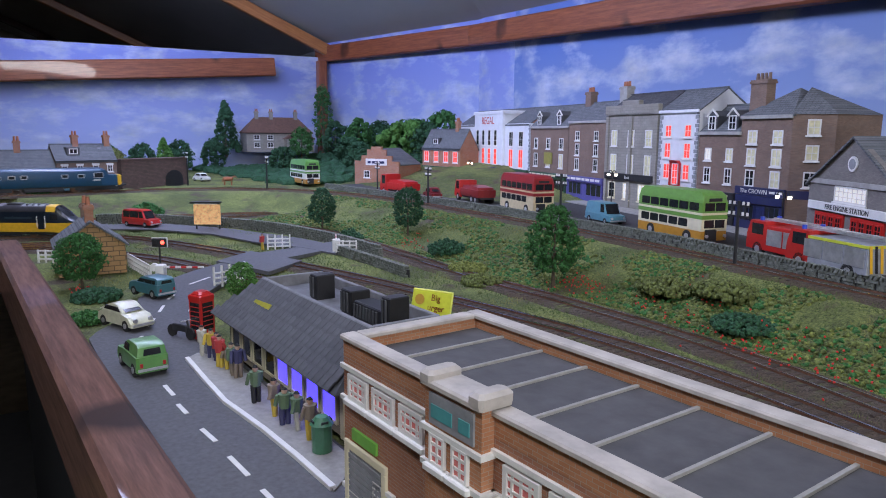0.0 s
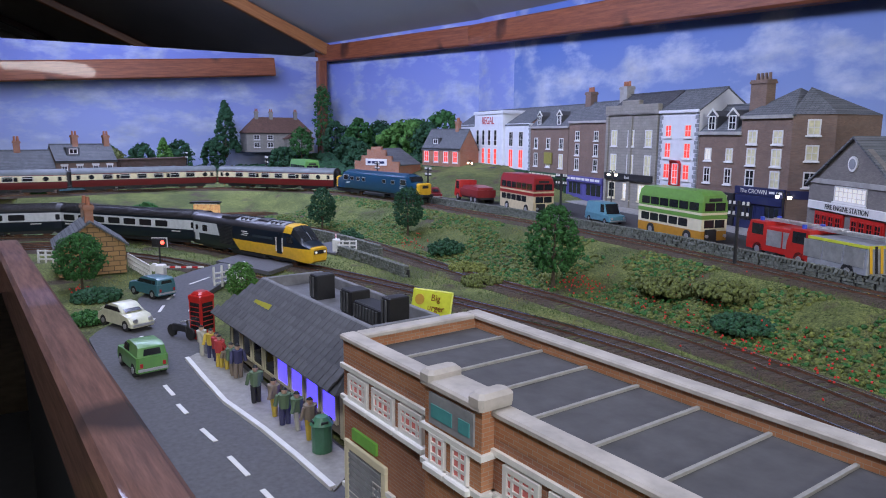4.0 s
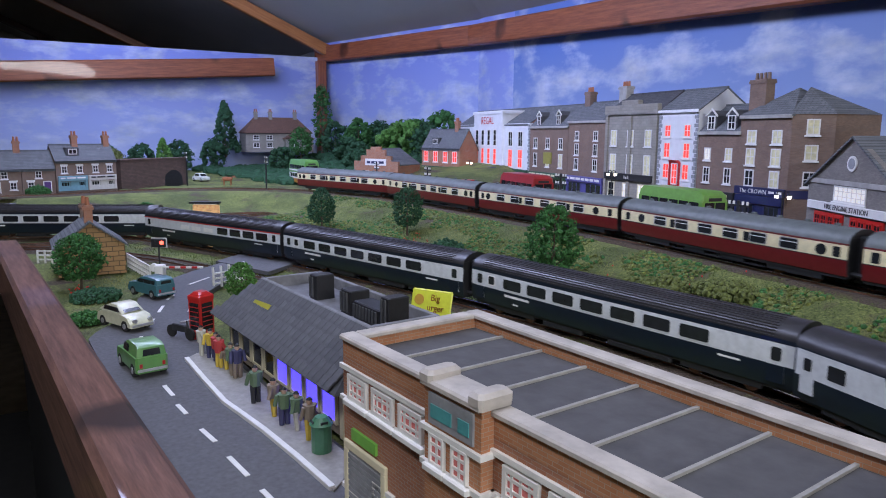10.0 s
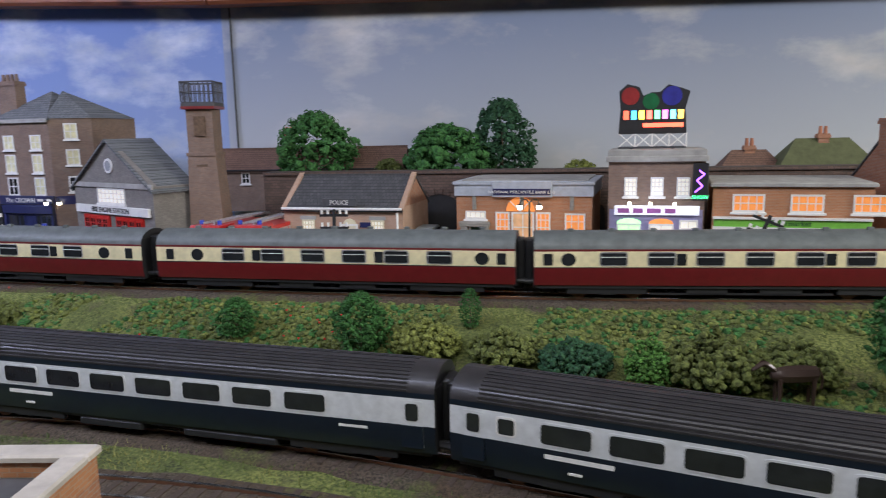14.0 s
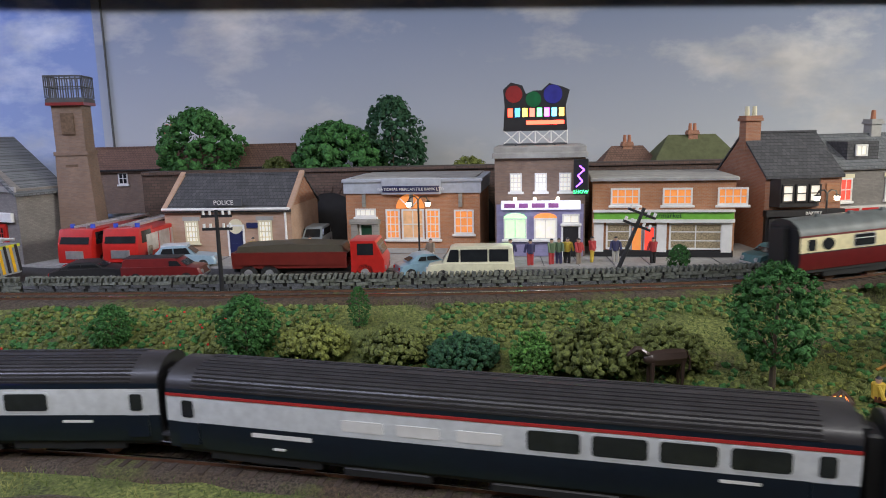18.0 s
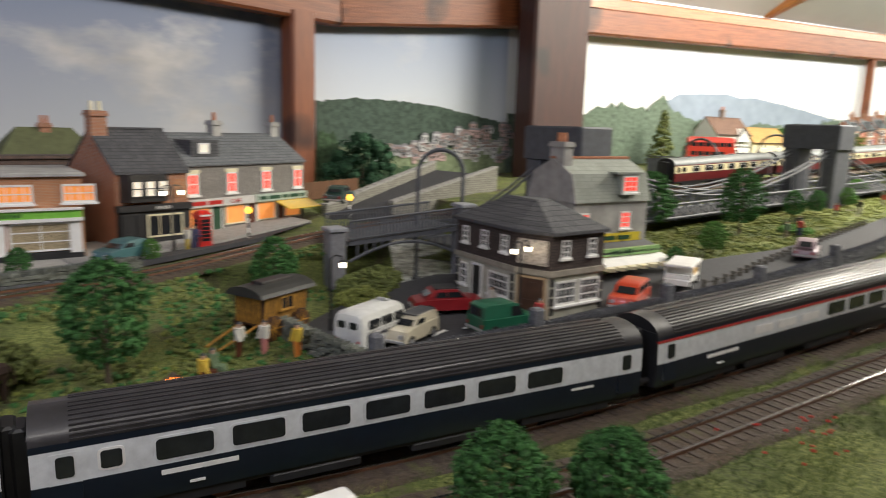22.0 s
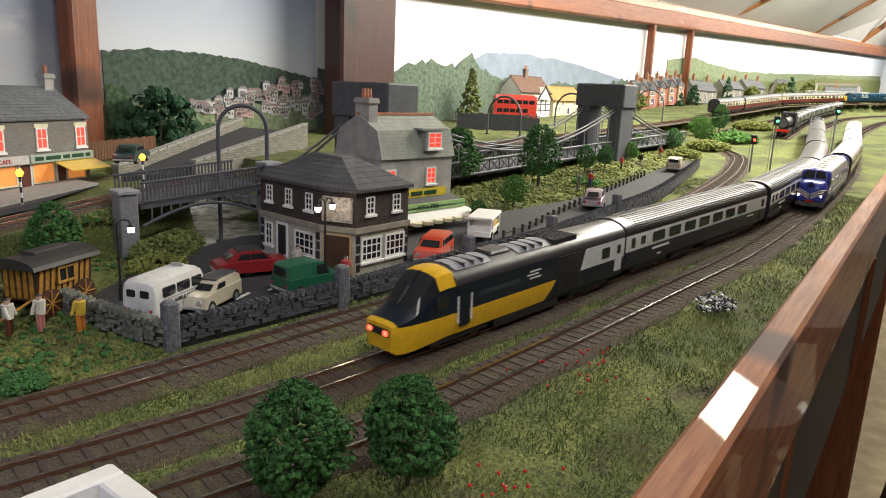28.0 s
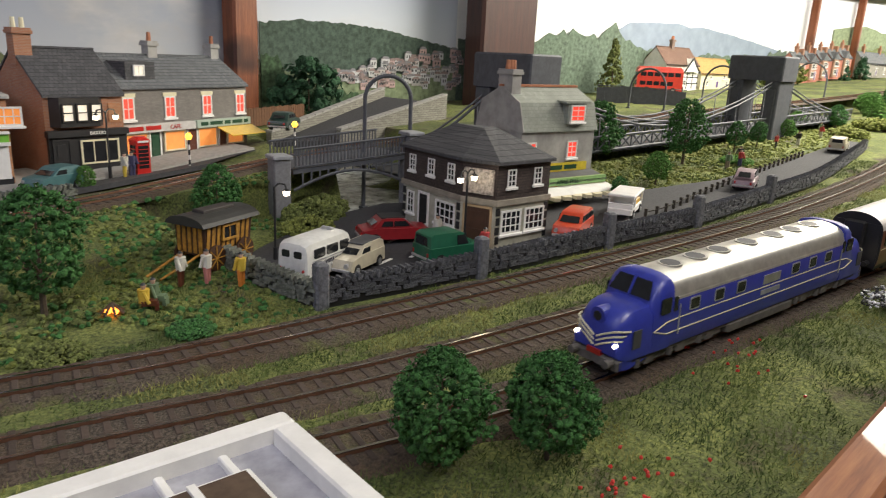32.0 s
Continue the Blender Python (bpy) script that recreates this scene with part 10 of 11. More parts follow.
phone_box(-0.522, 0.056, 0.001, -60)
phone_box(0.322, 0.534, UP, 0)
bt = thing("park_bin", "green park rubbish bin with domed lid", "bin", on(-0.318, 0.0685, 0.0017, 0))
part("drum", M().cyl((0, 0, 0), (0, 0, 0.95), 0.34, 14), paint(0.08, 0.22, 0.12), bt)
part("lid", M().cyl((0, 0, 0.95), (0, 0, 1.2), 0.4, 14, 0.2), paint(0.08, 0.22, 0.12), bt)
for k in range(4):
    a = math.pi / 2 * k
    part("opening", M().box(-0.12, -0.02, 0.98, 0.12, 0.02, 1.1), BLACK, bt, at=pose(0.31 * S * math.cos(a), 0.31 * S * math.sin(a), 0, 0, 0, 90 + 90 * k))
mb = thing("motorcycle", "black vintage motorcycle beside the phone box", "motorcycle", on(-0.527, 0.043, 0.0008, 30))
for x in (-0.7, 0.7):
    part("wheel", M().cyl((x, -0.06, 0.32), (x, 0.06, 0.32), 0.32, 14), TYRE, mb)
part("frame", M().box(-0.6, -0.12, 0.4, 0.5, 0.12, 0.75, c=0.05).tube([(0.7, 0, 0.32), (0.45, 0, 1.0)], 0.05), BLACK, mb)
part("handlebar", M().tube([(0.42, -0.35, 1.0), (0.45, 0, 0.98), (0.42, 0.35, 1.0)], 0.04), SILVER, mb)


def beacon(x, y, z):
    t = thing("belisha_beacon", "striped post with a glowing orange globe", "beacon", on(x, y, z, 0), "crossing beacons")
    for k in range(6):
        part("band", M().cyl((0, 0, 0.33 * k), (0, 0, 0.33 * k + 0.33), 0.07, 8), BLACK if k % 2 else WHITE, t)
    part("globe", M().cyl((0, 0, 1.98), (0, 0, 2.2), 0.14, 12, 0.24).cyl((0, 0, 2.2), (0, 0, 2.42), 0.24, 12, 0.1), BEACON, t)


beacon(0.365, 0.532, UP + 0.001)
beacon(0.470, 0.520, UP + 0.008)

# ---- level crossing ----


def white_gate(x, y, a, L=2.4, h=1.2):
    t = thing("white_fence", "white slatted railway fence", "fence", on(x, y, gh(x, y) + 0.003, a), "crossing fences")
    for z in (0.25, 0.6, 0.95):
        part("rail", M().box(0, -0.04, z, L, 0.04, z + 0.12), WHITE, t)
    n = int(L / 0.55) + 1
    for k in range(n):
        xx = L * k / (n - 1)
        part("post", M().box(xx - 0.06, -0.06, 0, xx + 0.06, 0.06, h), WHITE, t)


white_gate(-0.835, 0.038, 8, 6.5, 1.1)
white_gate(-0.90, -0.045, 60, 3.0, 1.1)
white_gate(-0.686, 0.096, 115, 2.6, 1.5)
white_gate(-0.873, 0.196, 70, 2.0, 1.4)
white_gate(-0.805, 0.258, 60, 1.8, 1.1)
for x, y, a, L in ((-0.735, 0.058, 62, 3.0), (-0.815, 0.262, 160, 4.0)):
    t = thing("crossing_barrier", "red and white lifting barrier with white pedestal", "barrier", on(x, y, 0.001, a), "crossing barriers")
    part("pedestal", M().box(-0.35, -0.35, 0, 0.25, 0.35, 1.1, c=0.06), WHITE, t)
    for k in range(int(L / 0.4)):
        part("boom_band", M().box(0.2 + 0.4 * k, -0.06, 0.85, 0.6 + 0.4 * k, 0.06, 0.98), FIRERED if k % 2 else WHITE, t)
    part("counterweight", M().cyl((-0.5, -0.12, 0.9), (-0.5, 0.12, 0.9), 0.3, 10), WHITE, t)
sg = thing("crossing_light", "crossing warning light with lit red lens on a black post", "signal", on(-0.775, 0.062, 0, 60))
part("post", M().cyl((0, 0, 0), (0, 0, 2.3), 0.07, 8), BLACK, sg)
hd = part("head", M().box(-0.55, -0.1, 2.0, 0.55, 0.1, 2.65, c=0.06), BLACK, sg)
for x in (-0.28, 0.28):
    part("lens", M().cyl((x, -0.14, 2.35), (x, -0.1, 2.35), 0.15, 12), REDGLOW if x > 0 else BLACK, hd)
part("border", M().box(-0.6, 0.1, 1.95, 0.6, 0.12, 2.7), WHITE, hd)
hb = thing("advertising_hoarding", "lit advertising hoarding with a colourful blurred poster", "hoarding", on(-1.078, 0.165, 0, 62))
for x in (-1.3, 1.2):
    part("leg", M().box(x, 0, 0, x + 0.15, 0.15, 3.2), BLACK, hb)
# the print itself emits, in place of lamplight falling on it
part("poster", M().box(-1.45, -0.08, 0.6, 1.45, 0.0, 2.8), mat("glowing_poster", (0.75, 0.4, 0.16), 0.5, dark=0.25, light=1.5, scale=260, bump=0, emit=0.55), hb, "orange and red printed poster with added glow")
part("light_hood", M().box(-1.6, -0.8, 2.95, 1.6, 0.1, 3.15), BLACK, hb)
part("strip_lamp", M().box(-1.2, -0.5, 2.86, 1.2, -0.3, 2.95), LITWHITE, hb)


def colour_light(x, y, z, h, glow):
    t = thing("colour_light_signal", "tall colour-light signal with a lit lens", "signal", on(x, y, z, -60), "signals")
    H = h / S
    part("post", M().cyl((0, 0, 0), (0, 0, H), 0.1, 8), GREY, t)
    hd = part("head", M().box(-0.3, -0.2, H - 0.2, 0.3, 0.15, H + 0.9, c=0.06), BLACK, t)
    part("lens", M().cyl((0, -0.25, H + 0.3), (0, -0.18, H + 0.3), 0.15, 10), glow, hd)
    part("ladder", M().tube([(-0.2, 0.25, 0), (-0.2, 0.25, H)], 0.03).tube([(0.2, 0.25, 0), (0.2, 0.25, H)], 0.03), GREY, t)


colour_light(1.245, 0.05, rise(1.245) - 0.002, 0.072, GREENGLOW)
colour_light(1.382, -0.03, rise(1.38) - 0.002, 0.085, GREENGLOW)
colour_light(1.2, 0.075, rise(1.2) - 0.002, 0.045, REDGLOW)
OLDPOST = mat("old_fence_wood", (0.05, 0.042, 0.034), 0.85)
fc = thing("post_and_rail_fence", "weathered dark post-and-rail fence along the lane", "fence")
fl = smooth_line([(0.59, 0.210, 0), (0.617, 0.205, 0), (0.78, 0.205, 0), (1.044, 0.195, 0)], 0.016)
for k, p in enumerate(fl):
    z = gh(p.x, p.y)
    part("post", M().box(-0.0012, -0.0012, 0, 0.0012, 0.0012, 0.013), OLDPOST, fc, s=1.0, at=pose(p.x, p.y, z, 0, 0, 5))
    if k < len(fl) - 1:
        q = fl[k + 1]
        z2 = gh(q.x, q.y)
        for dz in (0.005, 0.010):
            part("rail", M().tube([(p.x, p.y, z + dz), (q.x, q.y, z2 + dz)], 0.0006, 4), OLDPOST, fc, s=1.0)

# ---- more houses of the upper levels ----


def cottage(name, label, a, b, z, D, h, rise_, wall, roofmat, upper=(), lower=(), doors=(), stacks=(), pane=None, fmat=None, group="model houses", hip=False, win=(0.8, 1.0), lintel=None, doormat=None, stack=None, extra=None):
    """A small house from its left to its right foot, with windows at the given shares of its width."""
    m, W = plot(a, b, z)
    t = thing(name, label, "house", m, group)
    part("wall", M().box(0, 0, -0.6, W, D, h), wall, t)
    if hip:
        hip_roof(t, W, D, h, rise_, roofmat, 0.25, D * 0.45)
    else:
        r = gable_roof(t, W, D, h, rise_, roofmat, 0.2)
        for c in r.children:
            if c.name.startswith("gable"):
                c.data.materials[0] = wall
    w, hh = win
    for k, f in enumerate(upper):
        window(t, W * f - w / 2, h * 0.58, w, min(hh, h * 0.33), (pane or [GLASS])[k % len(pane or [GLASS])], 2, 2, fmat, lintel=lintel)
    for k, f in enumerate(lower):
        window(t, W * f - w / 2, h * 0.13, w, min(hh, h * 0.33), (pane or [GLASS])[k % len(pane or [GLASS])], 2, 2, fmat, lintel=lintel)
    for f in doors:
        door(t, W * f - 0.4, 0, 0.8, min(1.9, h * 0.42), doormat or paint(0.1, 0.04, 0.2), 0, WHITE)
    for f in stacks:
        chimney(t, W * f - 0.4, D * 0.42, h + rise_ * 0.7, rise_ * 0.3 + (0.35 if hip and rise_ < 3 else 1.3), 0.8, 0.6, stack or BRICK, 2)
    part("gutter", M().box(-0.1, -0.3, h - 0.22, W + 0.1, -0.2, h - 0.1), BLACK, t)
    if extra:
        extra(t, W)
    return t, W


def village_shop(t, W):
    for x0, x1, c in ((0.15, W * 0.49, paint(0.2, 0.36, 0.42)), (W * 0.51, W - 0.15, paint(0.62, 0.6, 0.55))):
        shopfront(t, x0, x1, 2.1, c, GLASS, c)
        fascia_bars(t, x0 + 0.3, x1 - 0.3, 1.72, 0.2, BLACK if x0 > 1 else WHITE)
    d = part("dormer", M().box(W * 0.2, 0.5, 4.9, W * 0.42, 2.4, 6.1, c=0.06), DKGREY, t)
    window(d, W * 0.24, 5.1, W * 0.14, 0.8, GLASS, 2, 1, WHITE, 0.48, False)
    part("skylight", M().box(W * 0.74, 1.2, 5.5, W * 0.8, 1.7, 6.0), GREY, t)


cottage("terraced_house", "brick terraced house with purple arched door", (-1.500, -0.125), (-1.506, -0.073), 0.03, 3.4, 3.3, 2.4, BRICK_BR, SLATE, (0.5,), (0.75,), (0.25,), (0.95,), lintel=WHITE)
cottage("terraced_house", "brick terraced house with purple arched door", (-1.506, -0.072), (-1.512, -0.020), 0.03, 3.4, 3.3, 2.4, BRICK_BR, SLATE, (0.5,), (0.25,), (0.75,), (), lintel=WHITE)
cottage("terraced_house", "brick terraced house with purple arched door", (-1.494, -0.178), (-1.500, -0.126), 0.03, 3.4, 3.3, 2.4, BRICK_BR, SLATE, (0.5,), (0.25,), (0.75,), (), lintel=WHITE)
cottage("village_shop", "brick village shop pair with blue and white fronts", (-1.512, -0.018), (-1.550, 0.086), 0.03, 3.6, 4.3, 2.2, BRICK_BR, SLATE, (0.13, 0.38, 0.64, 0.88), (), (), (0.4, 0.93), lintel=WHITE, extra=village_shop)

m_rw, W_rw = plot((-1.565, 0.095), (-1.66, 0.235), 0.028)
rw = thing("retaining_wall", "dark sooty brick retaining wall with coping and arch", "wall", m_rw)
part("wall_face", M().box(0, 0, -0.4, W_rw, 1.2, 4.2), BRICK_DK, rw)
part("coping", M().box(-0.1, -0.15, 4.2, W_rw + 0.1, 1.35, 4.4, c=0.04), BRICK_DK, rw)
# flat black arch on the brick, painting the shade of a hollow
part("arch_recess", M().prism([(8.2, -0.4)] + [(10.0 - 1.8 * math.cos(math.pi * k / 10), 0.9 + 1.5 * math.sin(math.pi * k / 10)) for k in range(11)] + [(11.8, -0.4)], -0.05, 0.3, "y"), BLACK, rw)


def hill_extra(t, W):
    wing = part("gable_wing", M().box(W * 0.56, -2.2, -0.6, W * 0.98, 0, 2.6), STONE_GR, t)
    part("wing_roof", M().prism([(W * 0.53, 2.5), (W * 0.77, 4.4), (W * 1.01, 2.5)], -2.4, 2.6, "y"), TILE_RED, wing)
    window(wing, W * 0.68, 0.6, 1.3, 1.2, GLASS, 2, 2, WHITE, -2.22)


cottage("hillside_house", "stone house with hipped brown tile roof on the hill", (-2.19, 0.495), (-2.19, 0.70), 0.089, 6, 3.9, 3.6, STONE_GR, TILE_RED, (0.15, 0.35), (0.15, 0.35), (), (0.2, 0.42, 0.8), hip=True, win=(1.4, 1.1), stack=STONE_GR, extra=hill_extra)


def dairy_hall():
    m, W = plot((-1.50, 0.568), (-1.41, 0.628), STREET)
    t = thing("stepped_gable_hall", "red brick hall with stepped gable and slate roof", "building", m, "street frontages")
    D, h = 7.6, 3.2
    part("wall", M().box(0, 0.3, -0.3, W, D, h), BRICK, t)
    gable_roof(t, W, D, h, 2.6, SLATE, 0.1, False)
    steps = [(-0.2, -0.3), (W + 0.2, -0.3), (W + 0.2, h + 0.5), (W * 0.86, h + 0.5), (W * 0.86, h + 1.4), (W * 0.72, h + 1.4), (W * 0.72, h + 2.4), (W * 0.62, h + 2.4), (W * 0.62, h + 2.9), (W * 0.38, h + 2.9), (W * 0.38, h + 2.4), (W * 0.28, h + 2.4), (W * 0.28, h + 1.4), (W * 0.14, h + 1.4), (W * 0.14, h + 0.5), (-0.2, h + 0.5)]
    part("stepped_gable", M().prism(steps, -0.2, 0.3, "y"), BRICK, t, "stepped red brick gable")
    b = part("name_board", M().box(W * 0.25, -0.3, h - 0.2, W * 0.75, -0.2, h + 0.9), WHITE, t)
    fascia_bars(b, W * 0.3, W * 0.7, h + 0.1, 0.4, NAVY, -0.3)
    window(t, W * 0.2, 0.9, 1.2, 1.2, GLASS, 2, 2, WHITE, -0.2)


dairy_hall()


def red_shop_extra(t, W):
    for x0, x1 in ((0.2, W * 0.48), (W * 0.52, W - 0.2)):
        shopfront(t, x0, x1, 2.7, DKGREEN, LITORANGE, DKGREEN)
        fascia_bars(t, x0 + 0.4, x1 - 0.4, 2.2, 0.3, CREAM)
    d = part("dormer", M().box(W * 0.22, 0.4, 6.3, W * 0.42, 2.0, 7.6, c=0.06), DKGREY, t)
    window(d, W * 0.26, 6.5, W * 0.12, 0.9, GLASS, 2, 1, WHITE, 0.38, False)


cottage("red_lit_shop", "red brick shop with glowing red windows and green fascia", (-1.515, 0.742), (-1.375, 0.762), STREET, 4, 5.9, 3.2, BRICK, SLATE, (0.12, 0.38, 0.64, 0.88), (), (), (0.72,), pane=[LITRED], win=(1.3, 1.9), group="street frontages", extra=red_shop_extra)

# roofs and trees behind the viaduct
cottage("bungalow", "bungalow with mossy hipped roof behind the shops", (0.178, 0.79), (0.252, 0.79), 0.058, 3.2, 2.0, 2.2, BRICK_BR, TILE_RED, hip=True, stacks=(0.5,))
cottage("bungalow", "bungalow with mossy hipped roof behind the shops", (0.234, 0.775), (0.340, 0.775), 0.055, 4.4, 2.4, 2.9, BRICK_BR, mat("mossy_roof", (0.10, 0.11, 0.05), 0.9, scale=120, bump=0.6), hip=True, stacks=(0.5,))
cottage("long_roofed_house", "long low house with brown tile roof behind the viaduct", (-0.40, 0.775), (-0.165, 0.775), 0.06, 3.6, 3.2, 1.7, BRICK_BR, TILE_RED, (0.2, 0.7), (), (), (0.4,))
for k, (x, y, z, h, r, lm) in enumerate(((-0.262, 0.765, 0.055, 0.108, 0.045, LEAF_MID), (-0.115, 0.77, 0.05, 0.095, 0.055, LEAF_MID), (-0.055, 0.79, 0.055, 0.118, 0.04, LEAF_DK), (0.03, 0.78, 0.05, 0.055, 0.03, LEAF_YEL), (-0.18, 0.77, 0.05, 0.06, 0.025, LEAF_OLIVE))):
    tree((x, y, z), h, r, lm, trunk=0.2, seed=k + 90, clumps=1200, size=0.085, label="broad green model tree behind the viaduct")
solid("backscene_seam", M().box(-0.3885, 0.836, 0.10, -0.3875, 0.8395, 0.30), DKGREY, "dark paper seam down the painted sky", "trim", "structure")

# wooded corner behind the street
for k, (x, y, z, h, r, dk) in enumerate(((-2.14, 0.76, 0.08, 0.10, 0.045, 1), (-2.05, 0.80, 0.08, 0.09, 0.05, 1), (-1.98, 0.84, 0.075, 0.10, 0.045, 1), (-1.88, 0.83, 0.07, 0.085, 0.05, 1), (-1.80, 0.88, 0.07, 0.10, 0.05, 0), (-1.66, 0.88, 0.06, 0.12, 0.055, 0), (-1.60, 0.80, 0.055, 0.09, 0.04, 1),
                                         (-2.2, 0.30, 0.06, 0.07, 0.04, 1), (-2.18, 0.20, 0.05, 0.065, 0.04, 1), (-2.15, 0.11, 0.05, 0.06, 0.04, 1), (-2.2, 0.40, 0.06, 0.075, 0.04, 1), (-1.80, 0.70, 0.06, 0.055, 0.04, 1), (-1.92, 0.72, 0.07, 0.06, 0.045, 1), (-1.70, 0.66, 0.05, 0.05, 0.04, 1), (-2.0, 0.55, 0.065, 0.05, 0.04, 1))):
    tree((x, y, gh(x, y)), h + max(0, z - gh(x, y)) * 0.6, r, LEAF_DK if dk else LEAF_MID, trunk=0.08, seed=k + 200, clumps=260, size=0.16, label="dense dark green model tree on the hillside" if dk else "leafy green model tree on the hillside")
# ---- animals ----


def animal(name, label, at, coat, L=2.2, H=1.45):
    t = thing(name, label, "animal figure", at)
    part("body", M().loft([[(x, math.cos(a) * r, H * 0.72 + math.sin(a) * r * 1.15) for a in [k * math.pi / 4 for k in range(8)]] for x, r in ((-L * 0.36, 0.12), (-L * 0.32, 0.26), (-L * 0.1, 0.3), (L * 0.15, 0.29), (L * 0.3, 0.22), (L * 0.36, 0.1))]), coat, t, smooth=True)
    part("head", M().loft([[(x, math.cos(a) * r, z + math.sin(a) * r) for a in [k * math.pi / 3 for k in range(6)]] for x, z, r in ((L * 0.28, H * 0.8, 0.17), (L * 0.42, H * 0.98, 0.13), (L * 0.5, H * 1.0, 0.12), (L * 0.64, H * 0.86, 0.07))]), coat, t, smooth=True)
    for x in (-L * 0.27, L * 0.24):
        for y in (-0.17, 0.17):
            part("leg", M().cyl((x, y, 0), (x, y, H * 0.65), 0.06, 6, 0.1), coat, t)
    part("tail", M().tube([(-L * 0.36, 0, H * 0.85), (-L * 0.43, 0, H * 0.6), (-L * 0.42, 0, H * 0.35)], 0.05, 5), coat, t)


animal("cow", "brown and white model cow on the hillside", pose(-1.56, 0.30, gh(-1.56, 0.30) + 0.003, 0, 0, 60), paint(0.32, 0.12, 0.05, 0.8))
animal("horse", "dark brown model horse grazing on the bank", pose(0.113, 0.343, gh(0.113, 0.343) + 0.003, 0, 0, 190), paint(0.035, 0.016, 0.01, 0.7), 2.5, 1.6)

# ---- under the operator's edge on the left ----
solid("board_front", M().box(0, -0.004, -0.5, 0.83, 0.004, -0.02), BLACK, "black front board below the baseboard", "trim", "structure", at=pose(-0.20, 0.016, 0, 0, 0, 185.9))
solid("storage_cupboard", M().box(-1.35, -0.75, -1.1, -0.22, -0.06, -0.32, c=0.01), mat("black_cloth", (0.012, 0.012, 0.014), 0.9, scale=60), "dark covered cupboard under the layout", "cupboard")
solid("timber_block", M().box(-0.04, -0.045, -0.04, 0.04, 0.045, 0.006, c=0.003), TIMBER_ROUGH, "sawn timber block at the end of the rail", "timber", at=pose(-0.985, -0.125, 0, 0, 0, 6))
pipe = thing("brass_handle", "bent brass pipe handle in the shadow", "handle")
part("pipe", M().tube([(-0.60, -0.10, -0.30), (-0.52, -0.093, -0.155), (-0.535, -0.088, -0.125), (-0.575, -0.075, -0.118), (-0.60, -0.062, -0.14)], 0.008, 10), mat("brass", (0.55, 0.38, 0.12), 0.3, 0.9, bump=0.05), pipe, s=1.0, smooth=True)
solid("paper_carton", M().box(-0.03, -0.03, 0, 0.03, 0.03, 0.06, c=0.002), paint(0.35, 0.4, 0.32), "crumpled pale carton with a red band", "carton", at=pose(-0.80, -0.16, -0.32, 0, 0, 20))

# ---- white-edged roof beside the near line ----


def trackside_workshop():
    c, u, v = Vector((0.1375, 0.110)), Vector((-0.9839, 0.1789)), Vector((-0.3955, -0.9185))
    v = (v - u * v.dot(u)).normalized()
    ang = math.degrees(math.atan2(-u.y, -u.x))
    t = thing("trackside_workshop", "flat-roofed workshop with white parapet and grey skylight", "building", pose(c.x - 0.085 * -u.x, c.y - 0.085 * -u.y, 0, 0, 0, ang))
    L, B, H = 0.085, 0.062, 0.05
    part("wall", M().box(0.002, -B + 0.002, 0, L - 0.002, -0.002, H - 0.007), BRICK, t, s=1.0)
    rim = 0.0062
    for nm, q in (("parapet", (0, -rim, L, 0)), ("parapet", (0, -B, L, -B + rim)), ("parapet", (0, -B + rim, rim, -rim)), ("parapet", (L - rim, -B + rim, L, -rim))):
        part(nm, M().box(q[0], q[1], H - 0.0075, q[2], q[3], H, c=0.0006), WHITE, t, "thick white parapet", s=1.0)
    part("roof", M().box(rim, -B + rim, H - 0.0075, L - rim, -rim, H - 0.0045), mat("pale_roof_felt", (0.36, 0.36, 0.40), 0.8, scale=150), t, s=1.0)
    for k in range(5):
        x = L - 0.019 - 0.0145 * k
        part("roof_rib", M().box(x - 0.001, -0.0155, H - 0.0045, x + 0.001, -rim, H - 0.0028, c=0.0003), WHITE, t, s=1.0)
    sk = part("skylight_curb", M().box(0.012, -B + 0.012, H - 0.0045, L - 0.0165, -0.0155, H - 0.002, c=0.0003), WHITE, t, s=1.0)
    part("skylight_glass", M().box(0.0135, -B + 0.0135, H - 0.002, L - 0.018, -0.017, H - 0.0014), mat("dusty_glass", (0.10, 0.07, 0.05), 0.25, bump=0.05), sk, s=1.0)
    for k in range(3):
        x = L - 0.030 - 0.014 * k
        part("glazing_bar", M().box(x - 0.0009, -B + 0.013, H - 0.0014, x + 0.0009, -0.0165, H - 0.0006), WHITE, sk, s=1.0)


trackside_workshop()

# ---- iron road bridge, hoops and ramp over the river ----


